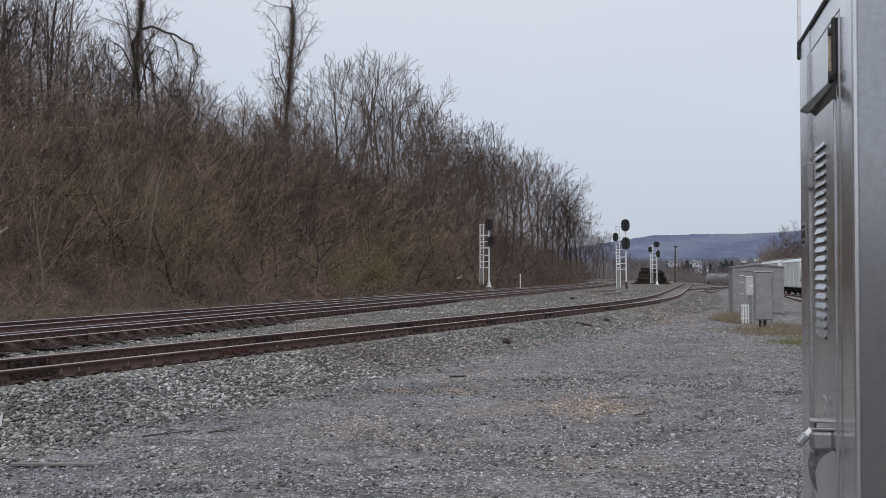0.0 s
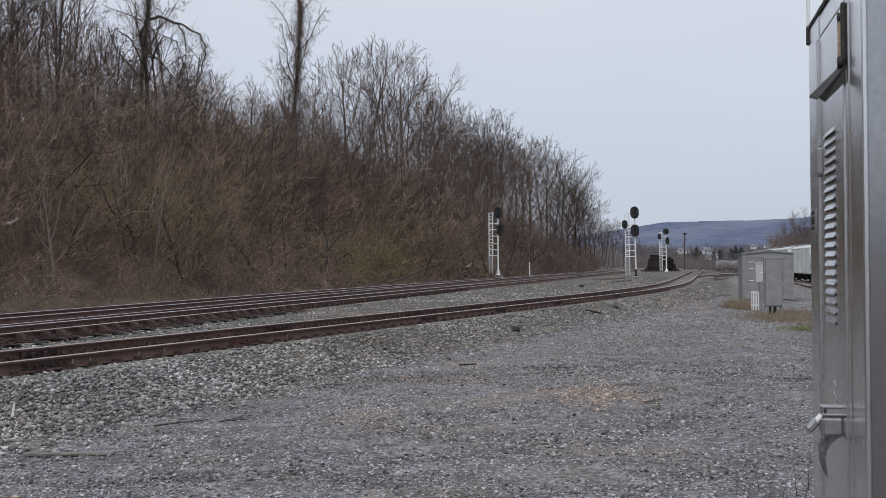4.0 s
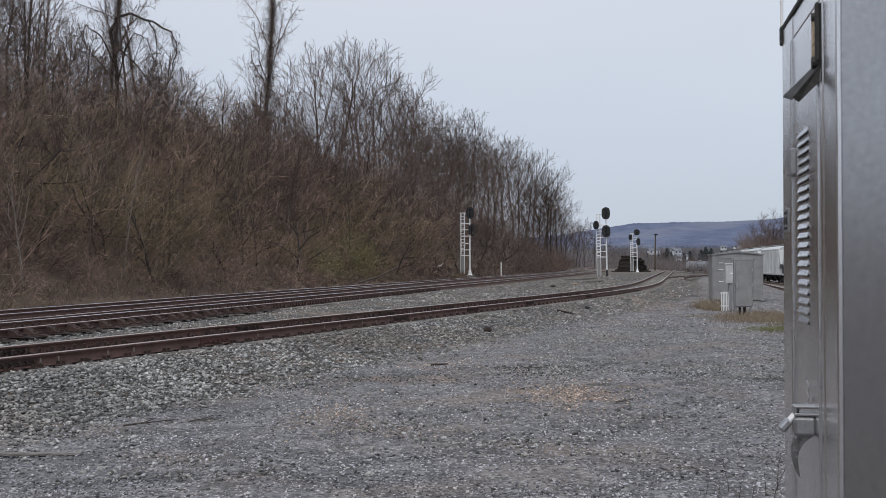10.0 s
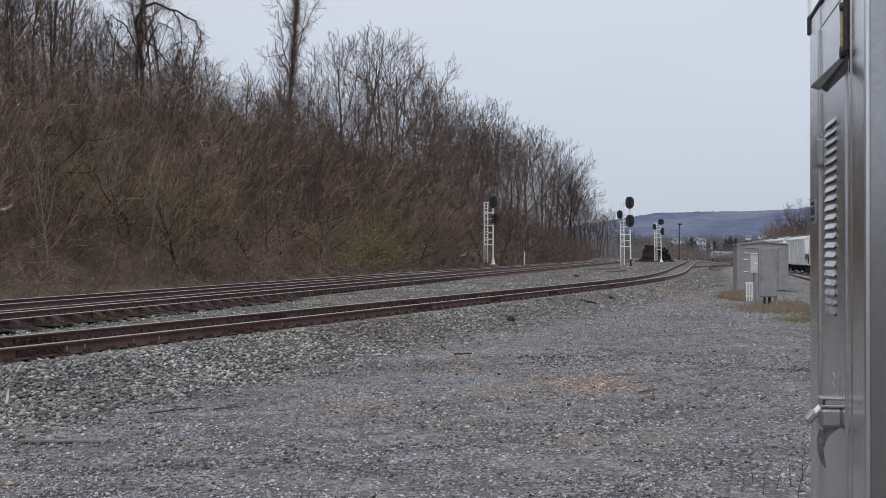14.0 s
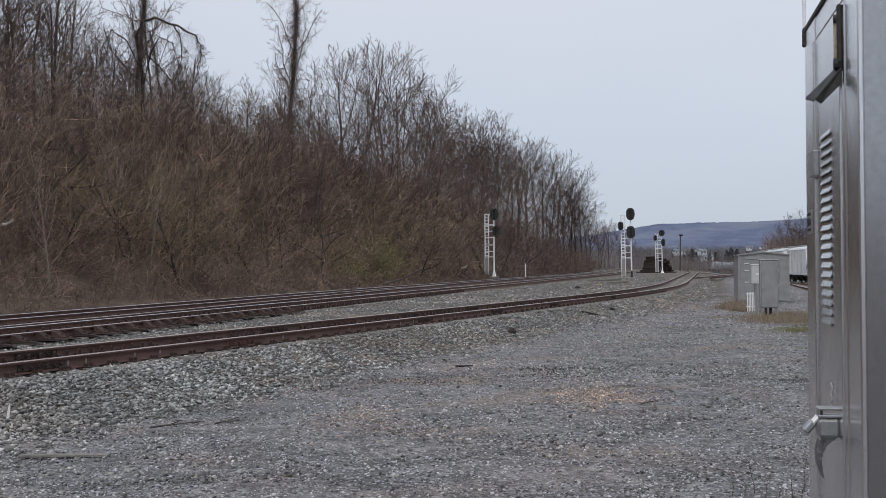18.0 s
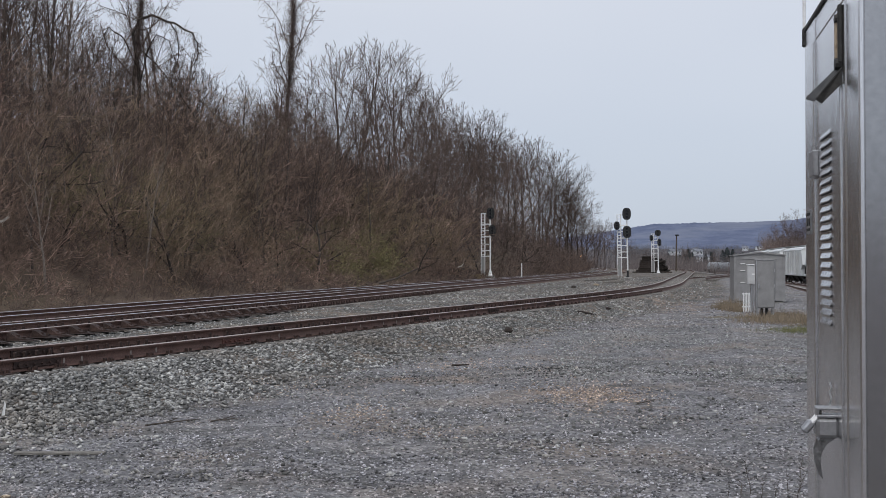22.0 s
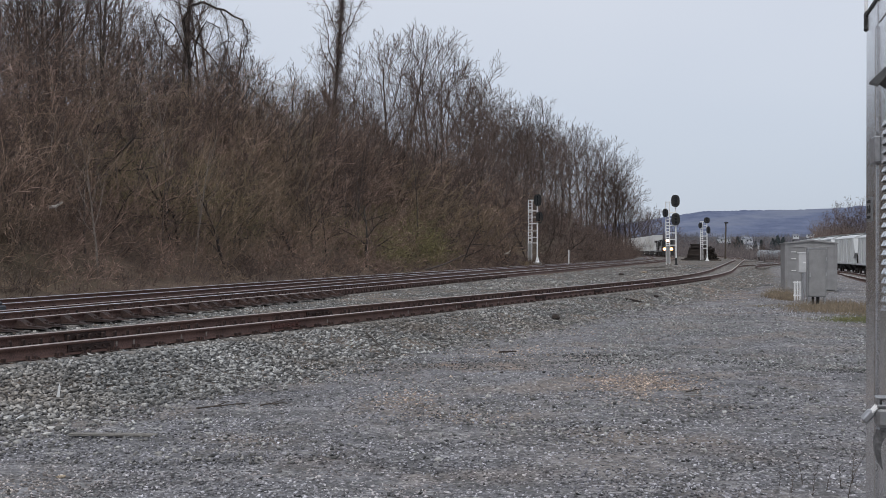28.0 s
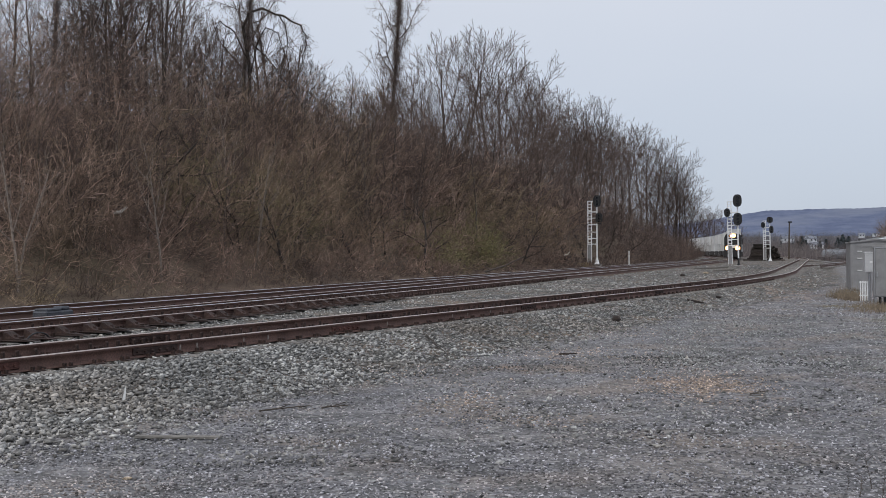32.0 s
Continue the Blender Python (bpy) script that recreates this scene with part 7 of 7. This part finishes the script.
# ---------------------------------------------------------------- the train
def locomotive(lamp, label):
    """A black diesel locomotive; its front coupler is at the origin and it points along -x of its track frame."""
    t = thing("locomotive", label, "locomotive")
    L = 22.3
    part("underframe", Shape().box(L / 2, 0, 1.45, L - 0.6, 3.0, 0.35, 0.05), LOCO_BLACK, t)
    part("fuel_tank", Shape().box(L / 2, 0, 0.85, 6.0, 2.7, 0.85, 0.15), UNDERFRAME, t)
    part("long_hood", Shape().prism(((-1.0, 1.6), (-1.0, 4.0), (-0.75, 4.35), (0.75, 4.35), (1.0, 4.0), (1.0, 1.6)), "x", 5.6, L - 1.2), LOCO_BLACK, t)
    part("radiator", Shape().box(L - 4.2, 0, 4.2, 4.6, 3.0, 0.6, 0.08), LOCO_BLACK, t)
    cab = part("cab", Shape().prism(((-1.5, 1.6), (-1.5, 3.9), (-1.15, 4.5), (1.15, 4.5), (1.5, 3.9), (1.5, 1.6)), "x", 2.6, 5.6), LOCO_BLACK, t)
    for s in (-1, 1):
        part("windshield", Shape().box(2.58, s * 0.62, 3.55, 0.05, 0.85, 0.62, 0.02), LOCO_GLASS, cab)
        part("side_window", Shape().box(4.1, s * 1.505, 3.45, 1.3, 0.04, 0.7, 0.02), LOCO_GLASS, cab)
    nose = part("nose", Shape().prism(((-0.95, 1.6), (-0.95, 2.75), (-0.6, 3.1), (0.6, 3.1), (0.95, 2.75), (0.95, 1.6)), "x", 1.1, 2.6), LOCO_BLACK, t)
    part("nose_panel", Shape().box(1.08, 0, 2.25, 0.03, 1.0, 0.5, 0.02), WHITE_PAINT, nose, "white shape on the nose")
    part("pilot", Shape().prism(((-1.45, 0.35), (-1.45, 1.5), (1.45, 1.5), (1.45, 0.35)), "x", 0.35, 0.6), LOCO_BLACK, t)
    part("pilot_stripe", Shape().box(0.34, 0, 1.42, 0.03, 2.9, 0.14, 0.01), WHITE_PAINT, t, "white stripe along the pilot")
    part("coupler", Shape().box(0.1, 0, 0.85, 0.6, 0.3, 0.35, 0.05), UNDERFRAME, t)
    for s in (-1, 1):
        part("sill_stripe", Shape().box(L / 2, s * 1.51, 1.45, L - 1.5, 0.02, 0.10), WHITE_PAINT, t, "white sill stripe")
        rail = part("handrail", Shape().pipe([(0.7, s * 1.4, 2.55), (2.5, s * 1.45, 2.55)], 0.025).pipe([(5.8, s * 1.45, 2.6), (L - 1, s * 1.45, 2.6)], 0.025), WHITE_PAINT, t)
        for k in range(9):
            part("stanchion", Shape().tube((6.0 + 1.8 * k, s * 1.45, 1.6), (6.0 + 1.8 * k, s * 1.45, 2.6), 0.02, n=5), WHITE_PAINT, rail)
        # Lenses are drawn oversize to widen the lamps' glow.
        part("ditch_light", Shape().tube((0.66, s * 0.85, 1.95), (0.45, s * 0.85, 1.95), 0.28, n=16), lamp, t, "round ditch light")
        part("headlight", Shape().tube((2.6, s * 0.16, 4.18), (2.5, s * 0.16, 4.18), 0.24, n=16), lamp, cab, "round headlight")
        # Glowing bowls added as the lamps' bloom; no such part exists.
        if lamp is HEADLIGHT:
            part("reflector", Shape().tube((0.70, s * 0.85, 1.95), (0.54, s * 0.85, 1.95), 0.34, 0.46, n=16), LAMP_BLOOM, t, "added orange glow ring imitating lamp bloom")
            part("reflector", Shape().tube((2.62, s * 0.16, 4.18), (2.56, s * 0.16, 4.18), 0.30, 0.40, n=16), LAMP_BLOOM, cab, "added orange glow ring imitating lamp bloom")
        part("headlight_housing", Shape().box(0.75, s * 0.85, 1.9, 0.2, 0.4, 0.5, 0.05), LOCO_BLACK, t)
    part("horn", Shape().tube((4.2, 0.3, 4.75), (3.5, 0.3, 4.75), 0.05, 0.13, 8).tube((4.2, 0.0, 4.65), (3.6, 0.0, 4.65), 0.05, 0.12, 8), LOCO_BLACK, t)
    for x in (4.6, L - 4.2):
        tr = part("truck", Shape().box(x, 1.05, 0.65, 4.6, 0.18, 0.45, 0.08).box(x, -1.05, 0.65, 4.6, 0.18, 0.45, 0.08).box(x, 0, 0.75, 4.0, 1.6, 0.3, 0.05), UNDERFRAME, t)
        for dx in (-1.7, 0, 1.7):
            for s in (-1, 1):
                part("wheel", Shape().tube((x + dx, s * 0.68, 0.52), (x + dx, s * 0.82, 0.52), 0.52, n=16), RUST_DARK, tr)
    return t, L


def container(x0, x1, z, parent):
    c = part("container", Shape().box((x0 + x1) / 2, 0, z + 1.43, x1 - x0, 2.56, 2.84, 0.03), CONTAINER, parent, "pale grey steel shipping container")
    n = int((x1 - x0) / 1.0)
    for s in (-1, 1):
        for k in range(n):
            part("rib", Shape().box(x0 + 0.5 + k * (x1 - x0 - 1.0) / (n - 1), s * 1.285, z + 1.43, 0.22, 0.05, 2.5, 0.01), CONTAINER, c)
        for xx in (x0 + 0.08, x1 - 0.08):
            part("corner_post", Shape().box(xx, s * 1.25, z + 1.43, 0.18, 0.12, 2.87, 0.01), CONTAINER, c)
        part("top_rail", Shape().box((x0 + x1) / 2, s * 1.27, z + 2.83, x1 - x0, 0.08, 0.1, 0.01), CONTAINER, c)
    return c


def well_car(kind):
    t = thing("well_car", "double-stack well car loaded with pale containers" if kind else "double-stack well car with two long pale containers", "freight car", group="well cars of the train")
    L = 18.4
    for s in (-1, 1):
        part("side_sill", Shape().box(L / 2, s * 1.42, 1.0, L - 4.0, 0.14, 1.1, 0.03), UNDERFRAME, t)
        part("end_deck", Shape().box(L / 2 + s * (L / 2 - 1.2), 0, 1.15, 2.2, 2.6, 0.4, 0.05), UNDERFRAME, t)
    part("well_floor", Shape().box(L / 2, 0, 0.42, L - 4.0, 2.6, 0.12), UNDERFRAME, t)
    container(3.0, L - 3.0, 0.5, t)
    if kind == 0:
        container(1.2, L - 1.2, 3.38, t)
    else:
        container(3.0, L - 3.0, 3.38, t)
    wheel_set(t, (1.3, L - 1.3), 12)
    return t, L


def motions():
    """The train comes round the curve on the near main track at a steady pace."""
    step = np.hypot(np.diff(_XB), np.diff(_ys))
    arc = np.concatenate([[0], np.cumsum(step)])
    front32 = float(np.interp(TRAIN_Y32, _ys, arc))

    def spot(s):
        y = float(np.interp(s, arc, _ys))
        return Vector((float(np.interp(s, arc, _XB)), y, RAIL_TOP))

    ahead = 0.0
    for ob, length in TRAIN:
        rows = []
        for k in range(33):
            s = front32 + TRAIN_SPEED * (32 - k) + ahead + 13.0 * float(1 - smooth(24, 28, k))
            a, b = spot(s), spot(s + length)
            d = b - a
            rows.append((k, Matrix.Translation(a) @ Matrix.Rotation(math.atan2(d.y, d.x), 4, "Z")))
        walk(ob, rows)
        ahead += length + 1.0


TRAIN_Y32, TRAIN_SPEED = 203.0, 22.5
_lo, _ll = locomotive(HEADLIGHT, "black diesel locomotive with lit headlights on the main track")
_lo2, _ll = locomotive(LAMP_OFF, "second black diesel locomotive with dark lamps")
_w0, _wl = well_car(0)
_w1, _wl = well_car(1)
TRAIN = [(_lo, _ll), (_lo2, _ll), (_w1, _wl), (_w0, _wl)]
for _k in range(8):
    TRAIN.append((copy_thing((_w0, _w1)[_k % 2], Matrix.Identity(4)), _wl))
motions()
